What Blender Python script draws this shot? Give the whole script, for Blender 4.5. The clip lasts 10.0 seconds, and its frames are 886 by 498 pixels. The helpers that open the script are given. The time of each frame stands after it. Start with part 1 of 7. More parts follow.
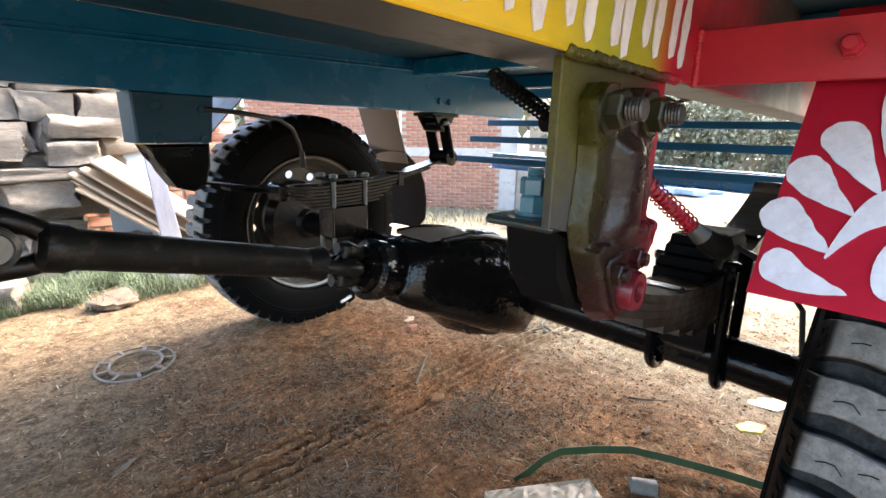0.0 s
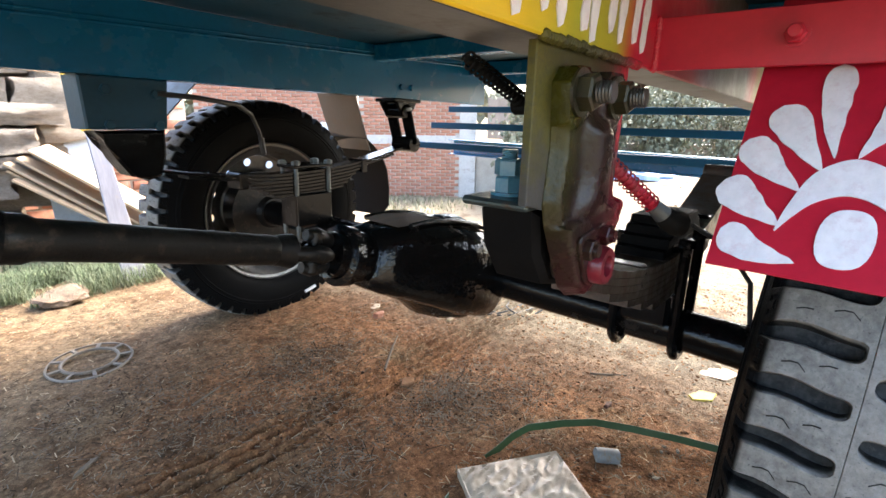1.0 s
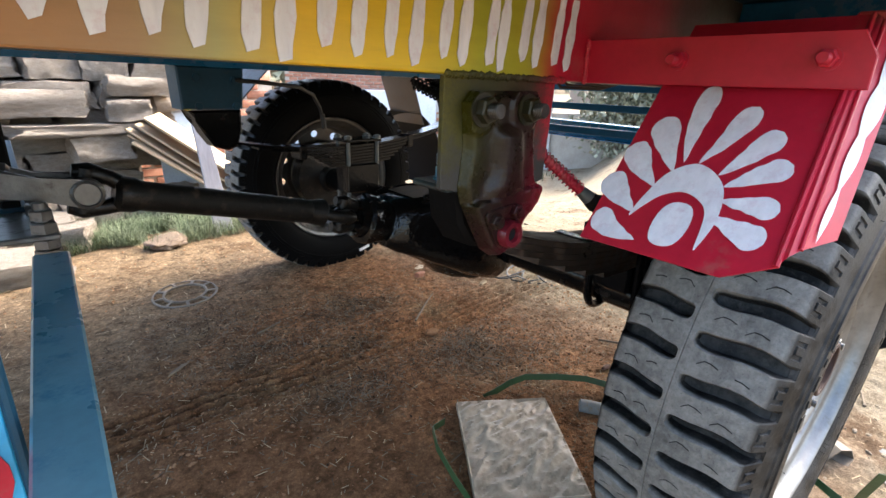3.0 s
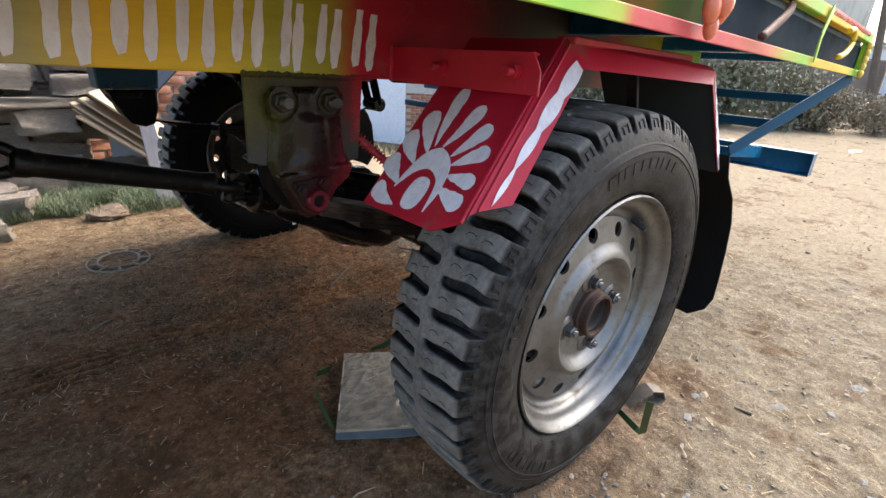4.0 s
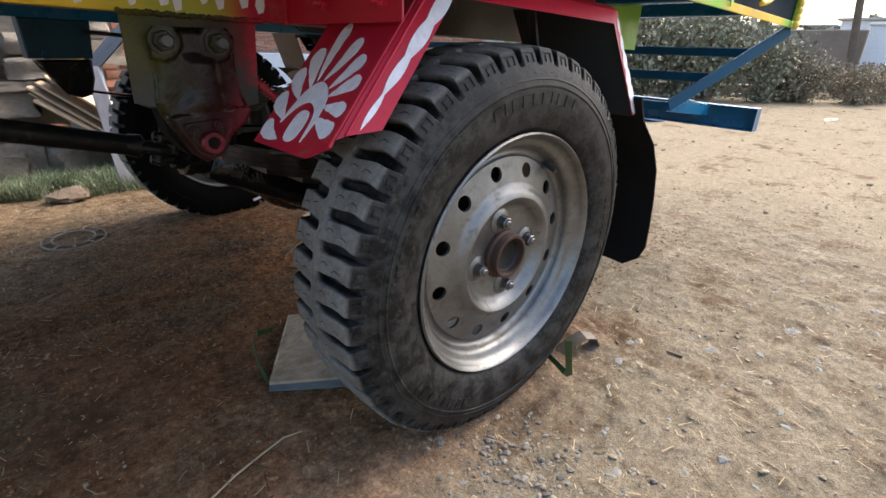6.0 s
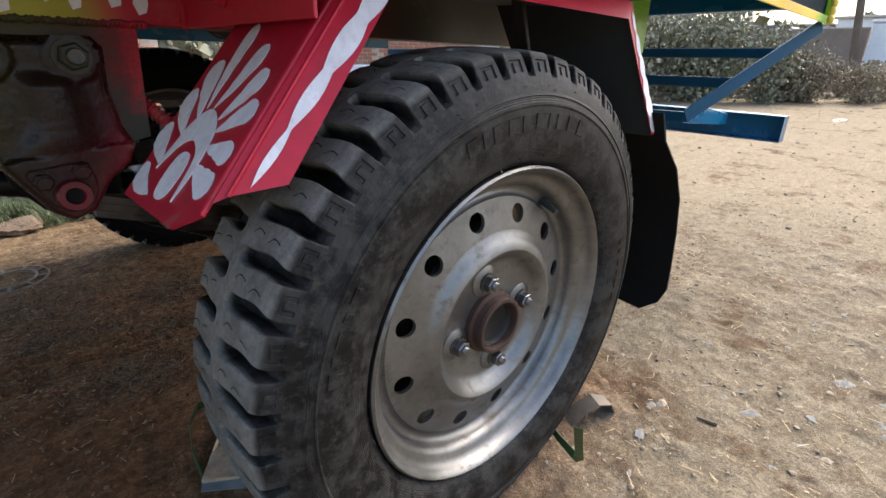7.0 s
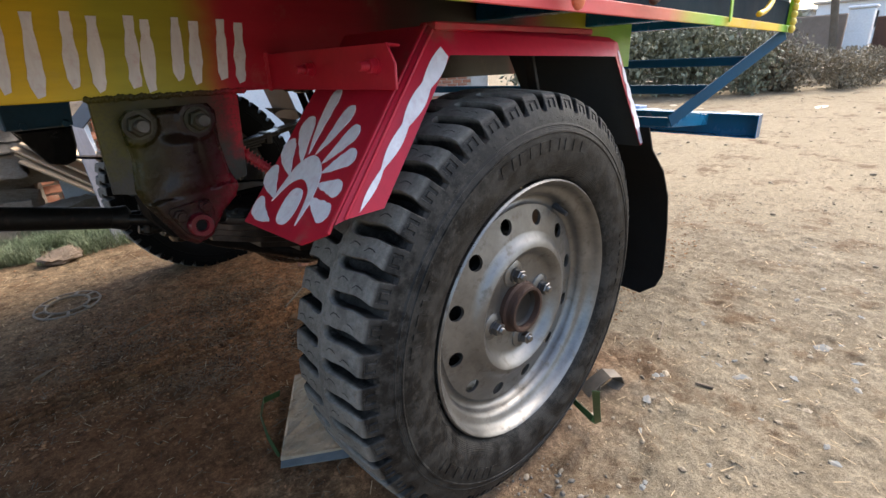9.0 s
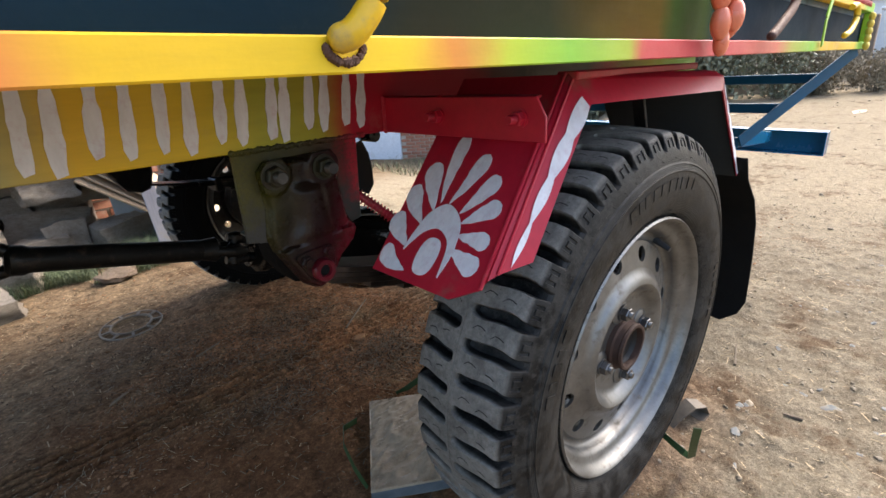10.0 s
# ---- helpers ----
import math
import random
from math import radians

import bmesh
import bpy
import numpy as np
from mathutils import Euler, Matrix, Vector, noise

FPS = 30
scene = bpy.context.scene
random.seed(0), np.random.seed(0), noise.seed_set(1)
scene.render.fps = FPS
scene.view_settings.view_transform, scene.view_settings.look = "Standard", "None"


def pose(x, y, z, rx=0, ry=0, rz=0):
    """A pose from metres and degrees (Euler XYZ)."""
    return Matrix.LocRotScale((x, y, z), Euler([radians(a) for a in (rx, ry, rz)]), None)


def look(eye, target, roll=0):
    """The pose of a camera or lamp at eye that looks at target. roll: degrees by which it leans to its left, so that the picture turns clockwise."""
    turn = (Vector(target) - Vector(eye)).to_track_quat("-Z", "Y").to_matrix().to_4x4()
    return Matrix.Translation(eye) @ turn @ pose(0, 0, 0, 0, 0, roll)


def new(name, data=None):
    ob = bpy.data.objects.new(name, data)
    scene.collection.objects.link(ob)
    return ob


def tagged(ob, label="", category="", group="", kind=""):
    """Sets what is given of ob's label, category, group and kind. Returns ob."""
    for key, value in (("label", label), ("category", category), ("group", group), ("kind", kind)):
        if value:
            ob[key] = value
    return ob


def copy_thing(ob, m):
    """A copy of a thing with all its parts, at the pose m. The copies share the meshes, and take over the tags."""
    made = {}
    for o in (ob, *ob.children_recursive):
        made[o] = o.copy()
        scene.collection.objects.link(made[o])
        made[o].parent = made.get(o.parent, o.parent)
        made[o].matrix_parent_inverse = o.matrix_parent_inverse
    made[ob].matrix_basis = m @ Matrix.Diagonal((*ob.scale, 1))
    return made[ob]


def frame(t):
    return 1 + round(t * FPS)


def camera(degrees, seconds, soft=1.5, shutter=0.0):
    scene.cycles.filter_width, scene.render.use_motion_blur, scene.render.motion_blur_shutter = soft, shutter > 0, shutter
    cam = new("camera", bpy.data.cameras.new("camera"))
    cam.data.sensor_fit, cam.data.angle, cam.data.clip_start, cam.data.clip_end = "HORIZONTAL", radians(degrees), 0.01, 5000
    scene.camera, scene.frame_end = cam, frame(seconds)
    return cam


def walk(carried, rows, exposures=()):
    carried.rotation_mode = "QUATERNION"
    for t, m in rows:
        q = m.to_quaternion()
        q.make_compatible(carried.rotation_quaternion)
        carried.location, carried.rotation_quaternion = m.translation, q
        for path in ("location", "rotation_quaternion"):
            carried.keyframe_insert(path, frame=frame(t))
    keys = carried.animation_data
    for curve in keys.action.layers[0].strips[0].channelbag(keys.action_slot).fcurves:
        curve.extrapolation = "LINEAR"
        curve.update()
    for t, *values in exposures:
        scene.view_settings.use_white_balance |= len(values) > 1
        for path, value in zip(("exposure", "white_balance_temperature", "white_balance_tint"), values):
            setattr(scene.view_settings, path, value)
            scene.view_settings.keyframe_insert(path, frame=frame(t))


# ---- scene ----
cam = camera(84.9, 10.0)
PATH = [
    (0, (-0.846, 0.123, 0.737), (0.558, 1.456, 0.235), 0.6),
    (0.5, (-0.858, 0.123, 0.737), (0.629, 1.349, 0.202), 0.6),
    (1, (-0.866, 0.127, 0.733), (0.636, 1.329, 0.185), 0.6),
    (1.5, (-0.884, 0.107, 0.747), (0.494, 1.435, 0.166), -0.5),
    (2, (-0.909, 0.053, 0.777), (0.352, 1.477, 0.157), -1.1),
    (2.2, (-0.92, 0.042, 0.777), (0.324, 1.478, 0.152), -0.8),
    (3.3, (-0.86, -0.182, 0.785), (0.412, 1.195, 0.09), 2.0),
    (3.5, (-0.834, -0.244, 0.781), (0.45, 1.114, 0.07), 2.4),
    (4, (-0.815, -0.396, 0.821), (0.484, 0.932, 0.081), 2.9),
    (4.5, (-0.819, -0.501, 0.812), (0.484, 0.815, 0.058), 2.4),
    (5, (-0.795, -0.536, 0.785), (0.505, 0.775, 0.017), 2.0),
    (5.5, (-0.78, -0.555, 0.768), (0.519, 0.749, -0.015), 1.9),
    (5.7, (-0.775, -0.562, 0.762), (0.525, 0.74, -0.023), 1.6),
    (6.8, (-0.543, -0.428, 0.743), (0.762, 0.88, -0.023), 0.3),
    (7, (-0.521, -0.406, 0.752), (0.785, 0.905, -0.008), -0.1),
    (7.5, (-0.508, -0.391, 0.754), (0.809, 0.923, 0.021), -1.2),
    (8, (-0.544, -0.445, 0.741), (0.782, 0.865, 0.015), -1.9),
    (8.5, (-0.624, -0.477, 0.77), (0.699, 0.828, 0.03), -2.9),
    (9, (-0.681, -0.471, 0.812), (0.637, 0.841, 0.074), -3.5),
    (9.5, (-0.724, -0.424, 0.847), (0.583, 0.904, 0.119), -3.9),
    (10, (-0.773, -0.34, 0.877), (0.506, 1.02, 0.16), -4.4),
]
walk(cam, [(t, look(eye, target, roll)) for t, eye, target, roll in PATH], exposures=[(0, 3.26), (1, 3.26), (2, 3.18), (3.5, 2.24), (4.5, 1.6), (7, 1.6), (8, 1.6), (10, 1.72)])

# ---- world, sun, exposure ----
SUN_AZ, SUN_EL = -4.0, 46.0          # direction towards the sun: degrees from +x to +y, and height
world = bpy.data.worlds.new("World")
scene.world = world
world.use_nodes = True
wn = world.node_tree.nodes
sky = wn.new("ShaderNodeTexSky")
sky.sky_type = "NISHITA"
sky.sun_disc = False
sky.sun_elevation = radians(SUN_EL)
sky.sun_rotation = radians(90.0 - SUN_AZ)
sky.dust_density = 4.0
sky.air_density = 1.0
world.node_tree.links.new(sky.outputs[0], wn["Background"].inputs[0])
wn["Background"].inputs[1].default_value = 0.19
sun_data = bpy.data.lights.new("sun", "SUN")
sun_data.energy = 1.85
sun_data.angle = radians(24)
sun_data.color = (1.0, 0.965, 0.92)
sun = new("sun", sun_data)
sx, sy = math.cos(radians(SUN_AZ)), math.sin(radians(SUN_AZ))
ce, se = math.cos(radians(SUN_EL)), math.sin(radians(SUN_EL))
sun.matrix_world = look((20 * sx * ce, 20 * sy * ce, 20 * se), (0, 0, 0))

# ---- materials ----
MATS = {}
DULL = {"sooty_iron": 0.08, "earth_clod": 0.08, "dark_bark": 0.08, "straw": 0.15, "dry_twig": 0.15, "gravel": 0.2, "flap_rubber": 0.10, "greasy_iron": 0.3, "black_gloss_paint": 0.20, "oily_black_casting": 0.26, "tail_blue_enamel": 0.2, "brown_road_dust": 0.12, "red_enamel": 0.35, "dark_red_enamel": 0.4, "dark_blue_enamel": 0.3}      # specular level of what is sooty


def nodes_of(name):
    m = bpy.data.materials.new(name)
    m.use_nodes = True
    t = m.node_tree
    return m, t.nodes, t.links, t.nodes["Principled BSDF"]


def noise_node(n, l, coord, scale, detail=4.0, rough=0.6, stretch=None):
    out = coord
    if stretch:
        mp = n.new("ShaderNodeMapping")
        mp.inputs["Scale"].default_value = stretch
        l.new(coord, mp.inputs["Vector"])
        out = mp.outputs[0]
    x = n.new("ShaderNodeTexNoise")
    x.inputs["Scale"].default_value = scale
    x.inputs["Detail"].default_value = detail
    x.inputs["Roughness"].default_value = rough
    l.new(out, x.inputs["Vector"])
    return x.outputs["Fac"]


def ramp(n, l, fac, stops, ease=False):
    r = n.new("ShaderNodeValToRGB")
    e = r.color_ramp.elements
    while len(e) < len(stops):
        e.new(0.5)
    for k, (p, c) in zip(e, stops):
        k.position = p
        k.color = (*c, 1.0) if len(c) == 3 else c
    if ease:
        r.color_ramp.interpolation = "EASE"
    l.new(fac, r.inputs[0])
    return r.outputs[0]


def grey(v):
    return (v, v, v)


def mix(n, l, fac, a, b, mode="MIX"):
    x = n.new("ShaderNodeMix")
    x.data_type = "RGBA"
    x.blend_type = mode
    for s, v in ((x.inputs[0], fac), (x.inputs[6], a), (x.inputs[7], b)):
        if isinstance(v, (int, float)):
            s.default_value = v
        elif isinstance(v, tuple):
            s.default_value = (*v, 1.0)
        else:
            l.new(v, s)
    return x.outputs[2]


def add_bump(n, l, bsdf, height, strength, dist):
    x = n.new("ShaderNodeBump")
    x.inputs["Strength"].default_value = strength
    x.inputs["Distance"].default_value = dist
    l.new(height, x.inputs["Height"])
    l.new(x.outputs[0], bsdf.inputs["Normal"])


def surface(name, a, b, rough=(0.35, 0.6), metal=0.0, big=6.0, fine=90.0, bump=0.25, dist=0.002, dirt=None, dirt_amount=0.5, stretch=None, coat=0.0, random_tint=0.0, island=None):
    """Two tones mixed by a large noise, grain by a fine one, dust where a third is high."""
    if name in MATS:
        return MATS[name]
    m, n, l, p = nodes_of(name)
    co = n.new("ShaderNodeTexCoord").outputs["Object"]
    f1 = noise_node(n, l, co, big, 5, 0.65, stretch)
    f2 = noise_node(n, l, co, fine, 3, 0.6, stretch)
    s = ramp(n, l, f1, [(0.3, grey(0)), (0.7, grey(1))])
    col = mix(n, l, s, a, b)
    col = mix(n, l, 0.25, col, ramp(n, l, f2, [(0.25, grey(0.35)), (0.75, grey(1.0))]), "MULTIPLY")
    if random_tint:
        oi = n.new("ShaderNodeObjectInfo")
        col = mix(n, l, random_tint, col, ramp(n, l, oi.outputs["Random"], [(0.0, grey(0.35)), (1.0, grey(1.0))]), "MULTIPLY")
    if island:
        gi = n.new("ShaderNodeNewGeometry")
        col = mix(n, l, 1.0, col, ramp(n, l, gi.outputs["Random Per Island"], [(0.0, grey(island[0])), (1.0, grey(island[1]))]), "MULTIPLY")
    rv = ramp(n, l, f1, [(0.2, grey(rough[0])), (0.8, grey(rough[1]))])
    if dirt:
        f3 = noise_node(n, l, co, big * 2.3, 8, 0.72)
        d = ramp(n, l, f3, [(0.62 - 0.25 * dirt_amount, grey(0)), (0.78 - 0.15 * dirt_amount, grey(1))])
        col = mix(n, l, d, col, dirt)
        rv = mix(n, l, d, rv, grey(0.85))
    l.new(col, p.inputs["Base Color"])
    l.new(rv, p.inputs["Roughness"])
    p.inputs["Metallic"].default_value = metal
    p.inputs["Specular IOR Level"].default_value = DULL.get(name, 0.5)
    p.inputs["Coat Weight"].default_value = coat
    p.inputs["Coat Roughness"].default_value = 0.15
    add_bump(n, l, p, f2, bump, dist)
    MATS[name] = m
    return m


def sprayed(name, stops, lo, hi, rough=0.32, slope=0.0, speck=0.0, bare=None, dusty=0.35, lumps=0.0):
    """Enamel sprayed in colours that run into one another along the vehicle."""
    m, n, l, p = nodes_of(name)
    co = n.new("ShaderNodeTexCoord").outputs["Object"]
    sep = n.new("ShaderNodeSeparateXYZ")
    l.new(co, sep.inputs[0])
    wob = noise_node(n, l, co, 9, 3)
    add = n.new("ShaderNodeMath")
    add.operation = "MULTIPLY_ADD"
    add.inputs[1].default_value = 0.06
    l.new(wob, add.inputs[0])
    along = n.new("ShaderNodeMath")
    along.operation = "MULTIPLY_ADD"
    along.inputs[1].default_value = -slope
    l.new(sep.outputs[2], along.inputs[0])
    l.new(sep.outputs[0], along.inputs[2])
    l.new(along.outputs[0], add.inputs[2])
    mr = n.new("ShaderNodeMapRange")
    mr.inputs["From Min"].default_value = lo + 0.03
    mr.inputs["From Max"].default_value = hi + 0.03
    l.new(add.outputs[0], mr.inputs["Value"])
    col = ramp(n, l, mr.outputs[0], [((x - lo) / (hi - lo), c) for x, c in stops])
    streak = noise_node(n, l, co, 25, 6, 0.7, (0.3, 1, 2.5))
    col = mix(n, l, 0.3, col, ramp(n, l, streak, [(0.3, grey(0.5)), (0.65, grey(1))]), "MULTIPLY")
    if bare:
        low = n.new("ShaderNodeMapRange")
        low.inputs["From Min"].default_value = bare[0]
        low.inputs["From Max"].default_value = bare[1]
        l.new(sep.outputs[2], low.inputs["Value"])
        thin = mix(n, l, 0.5, low.outputs[0], ramp(n, l, noise_node(n, l, co, 60, 5, 0.7), [(0.3, grey(0)), (0.7, grey(1))]))
        col = mix(n, l, ramp(n, l, thin, [(0.35, grey(1)), (0.65, grey(0))]), col, bare[2])
    if speck:
        sp = ramp(n, l, noise_node(n, l, co, 240, 3, 0.7), [(0.50, grey(0)), (0.58, grey(speck))])
        col = mix(n, l, sp, col, (0.03, 0.028, 0.012))
    dust = noise_node(n, l, co, 14, 8, 0.75)
    d = ramp(n, l, dust, [(0.55, grey(0)), (0.8, grey(dusty))])
    col = mix(n, l, d, col, (0.30, 0.24, 0.17))
    l.new(col, p.inputs["Base Color"])
    l.new(ramp(n, l, dust, [(0.3, grey(rough)), (0.75, grey(min(1.0, rough + 0.3)))]), p.inputs["Roughness"])
    p.inputs["Specular IOR Level"].default_value = 0.22 if rough < 0.3 else 0.35 if rough < 0.6 else 0.12
    fine = noise_node(n, l, co, 160, 2)
    height = mix(n, l, 0.45, noise_node(n, l, co, 48, 5, 0.6), noise_node(n, l, co, 190, 3, 0.6)) if lumps else fine
    add_bump(n, l, p, height, lumps or 0.12, 0.006 if lumps else 0.001)
    return m


RED = (0.42, 0.010, 0.028)
YEL = (0.70, 0.42, 0.012)
OLI = (0.36, 0.34, 0.02)
GRN = (0.22, 0.48, 0.03)
ORA = (0.62, 0.20, 0.03)
# dark stops from -0.02 to 0.34 put the shade behind the mudguard into the colour
M_panel = sprayed("panel_enamel_and_shade", [(-1.6, (0.30, 0.12, 0.03)), (-0.93, (0.36, 0.16, 0.05)), (-0.84, (0.36, 0.21, 0.10)), (-0.78, (0.38, 0.33, 0.12)), (-0.71, YEL), (-0.60, (0.66, 0.44, 0.01)), (-0.50, OLI), (-0.42, (0.34, 0.30, 0.02)), (-0.365, RED), (-0.12, RED), (-0.02, (0.12, 0.022, 0.018)), (0.08, (0.055, 0.042, 0.028)), (0.34, (0.05, 0.045, 0.035)), (0.44, (0.28, 0.03, 0.03)), (0.54, (0.20, 0.16, 0.02)), (0.7, OLI), (0.9, GRN), (1.4, GRN)], -1.6, 1.4)
M_rail = sprayed("rail_enamel", [(-1.6, ORA), (-0.80, (0.62, 0.14, 0.06)), (-0.755, YEL), (-0.58, (0.72, 0.50, 0.006)), (-0.535, ORA), (-0.48, (0.42, 0.50, 0.02)), (-0.40, GRN), (-0.28, (0.36, 0.42, 0.03)), (-0.25, (0.52, 0.05, 0.05)), (-0.02, (0.48, 0.04, 0.05)), (0.3, (0.55, 0.14, 0.08)), (0.42, (0.36, 0.38, 0.03)), (0.60, GRN), (0.70, YEL), (1.15, (0.74, 0.46, 0.01)), (1.26, GRN)], -1.6, 1.35, 0.42, dusty=0.08)
M_sill = sprayed("sill_enamel", [(-1.6, (0.005, 0.018, 0.03)), (-0.62, (0.005, 0.018, 0.03)), (-0.56, (0.02, 0.022, 0.012)), (-0.40, (0.028, 0.028, 0.012)), (-0.31, (0.09, 0.055, 0.008)), (-0.17, (0.11, 0.07, 0.006)), (-0.13, (0.04, 0.075, 0.008)), (-0.03, (0.04, 0.075, 0.008)), (0.02, (0.004, 0.016, 0.028)), (1.3, (0.004, 0.016, 0.028))], -1.6, 1.35, 0.75, dusty=0.05)
M_hanger = sprayed("hanger_enamel", [(-0.56, (0.080, 0.070, 0.004)), (-0.52, (0.052, 0.048, 0.006)), (-0.46, (0.045, 0.040, 0.010)), (-0.405, (0.07, 0.03, 0.014)), (-0.378, (0.20, 0.012, 0.02)), (-0.36, RED)], -0.56, -0.36, 0.45, 0.0, 0.5, (0.645, 0.725, (0.040, 0.037, 0.033)), 0.0)
M_cast = sprayed("casting_enamel", [(-0.745, (0.045, 0.043, 0.004)), (-0.715, (0.022, 0.019, 0.005)), (-0.68, (0.017, 0.009, 0.007)), (-0.64, (0.024, 0.007, 0.007)), (-0.61, (0.055, 0.007, 0.010)), (-0.575, (0.20, 0.010, 0.020))], -0.75, -0.57, 0.15, 0.30, 0.35, None, 0.0, 0.26)
M_olivenut = surface("olive_overspray", (0.014, 0.013, 0.008), (0.034, 0.031, 0.010), (0.3, 0.5), metal=0.2, big=30, fine=200, dirt=(0.05, 0.03, 0.02), dirt_amount=0.35)
M_red = surface("red_enamel", RED, (0.48, 0.014, 0.036), (0.36, 0.52), big=5, bump=0.14, dist=0.001, dirt=(0.24, 0.09, 0.07), dirt_amount=0.2, coat=0.05)
M_maroon = surface("dark_red_enamel", (0.085, 0.006, 0.011), (0.16, 0.009, 0.017), (0.25, 0.45), big=20, dirt=(0.05, 0.02, 0.018), dirt_amount=0.4)
M_blue = surface("blue_enamel", (0.002, 0.098, 0.215), (0.004, 0.135, 0.285), (0.18, 0.34), big=4, bump=0.10, dist=0.001, dirt=(0.04, 0.11, 0.16), dirt_amount=0.1)
M_navy = surface("dark_blue_enamel", (0.008, 0.045, 0.075), (0.014, 0.065, 0.11), (0.4, 0.6), big=4, dirt=(0.06, 0.06, 0.05), dirt_amount=0.3)
M_white = surface("white_brush_paint", (0.70, 0.68, 0.72), (0.80, 0.78, 0.80), (0.5, 0.65), big=30, fine=110, bump=0.6, dist=0.001, stretch=(1, 1, 0.25), dirt=(0.60, 0.50, 0.54), dirt_amount=0.45)
M_lime = surface("lime_enamel", GRN, (0.30, 0.50, 0.03), (0.3, 0.5), big=6)
M_yellow = surface("yellow_enamel", YEL, (0.76, 0.50, 0.02), (0.3, 0.5), big=6, dirt=(0.3, 0.22, 0.1), dirt_amount=0.15)
M_black = surface("black_gloss_paint", (0.003, 0.003, 0.0035), (0.006, 0.006, 0.006), (0.10, 0.26), big=9, fine=60, bump=0.35, dist=0.003, dirt=(0.03, 0.021, 0.016), dirt_amount=0.05)
M_oily = surface("oily_black_casting", (0.003, 0.003, 0.0035), (0.007, 0.0065, 0.006), (0.07, 0.20), big=9, fine=26, bump=0.6, dist=0.008, dirt=(0.035, 0.023, 0.016), dirt_amount=0.12)
M_grease = surface("greasy_iron", (0.006, 0.006, 0.006), (0.014, 0.013, 0.012), (0.25, 0.5), metal=0.2, big=14, fine=70, bump=0.4, dist=0.003, dirt=(0.07, 0.05, 0.035), dirt_amount=0.3)
M_steelgrey = surface("primer_grey_steel", (0.10, 0.11, 0.11), (0.16, 0.17, 0.165), (0.4, 0.6), metal=0.4, big=8, dirt=(0.14, 0.12, 0.09), dirt_amount=0.3)
M_bolt = surface("zinc_bolt", (0.035, 0.055, 0.055), (0.07, 0.09, 0.09), (0.25, 0.45), metal=0.5, big=30, fine=200, dirt=(0.10, 0.06, 0.04), dirt_amount=0.35)
M_nut = surface("bright_nut", (0.10, 0.10, 0.10), (0.22, 0.215, 0.21), (0.25, 0.4), metal=0.9, big=40, fine=200, dirt=(0.10, 0.07, 0.05), dirt_amount=0.4)
M_rust = surface("rusty_steel", (0.075, 0.035, 0.022), (0.12, 0.06, 0.04), (0.6, 0.85), metal=0.3, big=25, fine=120, bump=0.5)
M_rim = surface("silver_rim_paint", (0.145, 0.141, 0.134), (0.240, 0.234, 0.222), (0.33, 0.50), metal=0.85, big=14, fine=140, bump=0.10, dist=0.001, dirt=(0.14, 0.118, 0.09), dirt_amount=0.32)


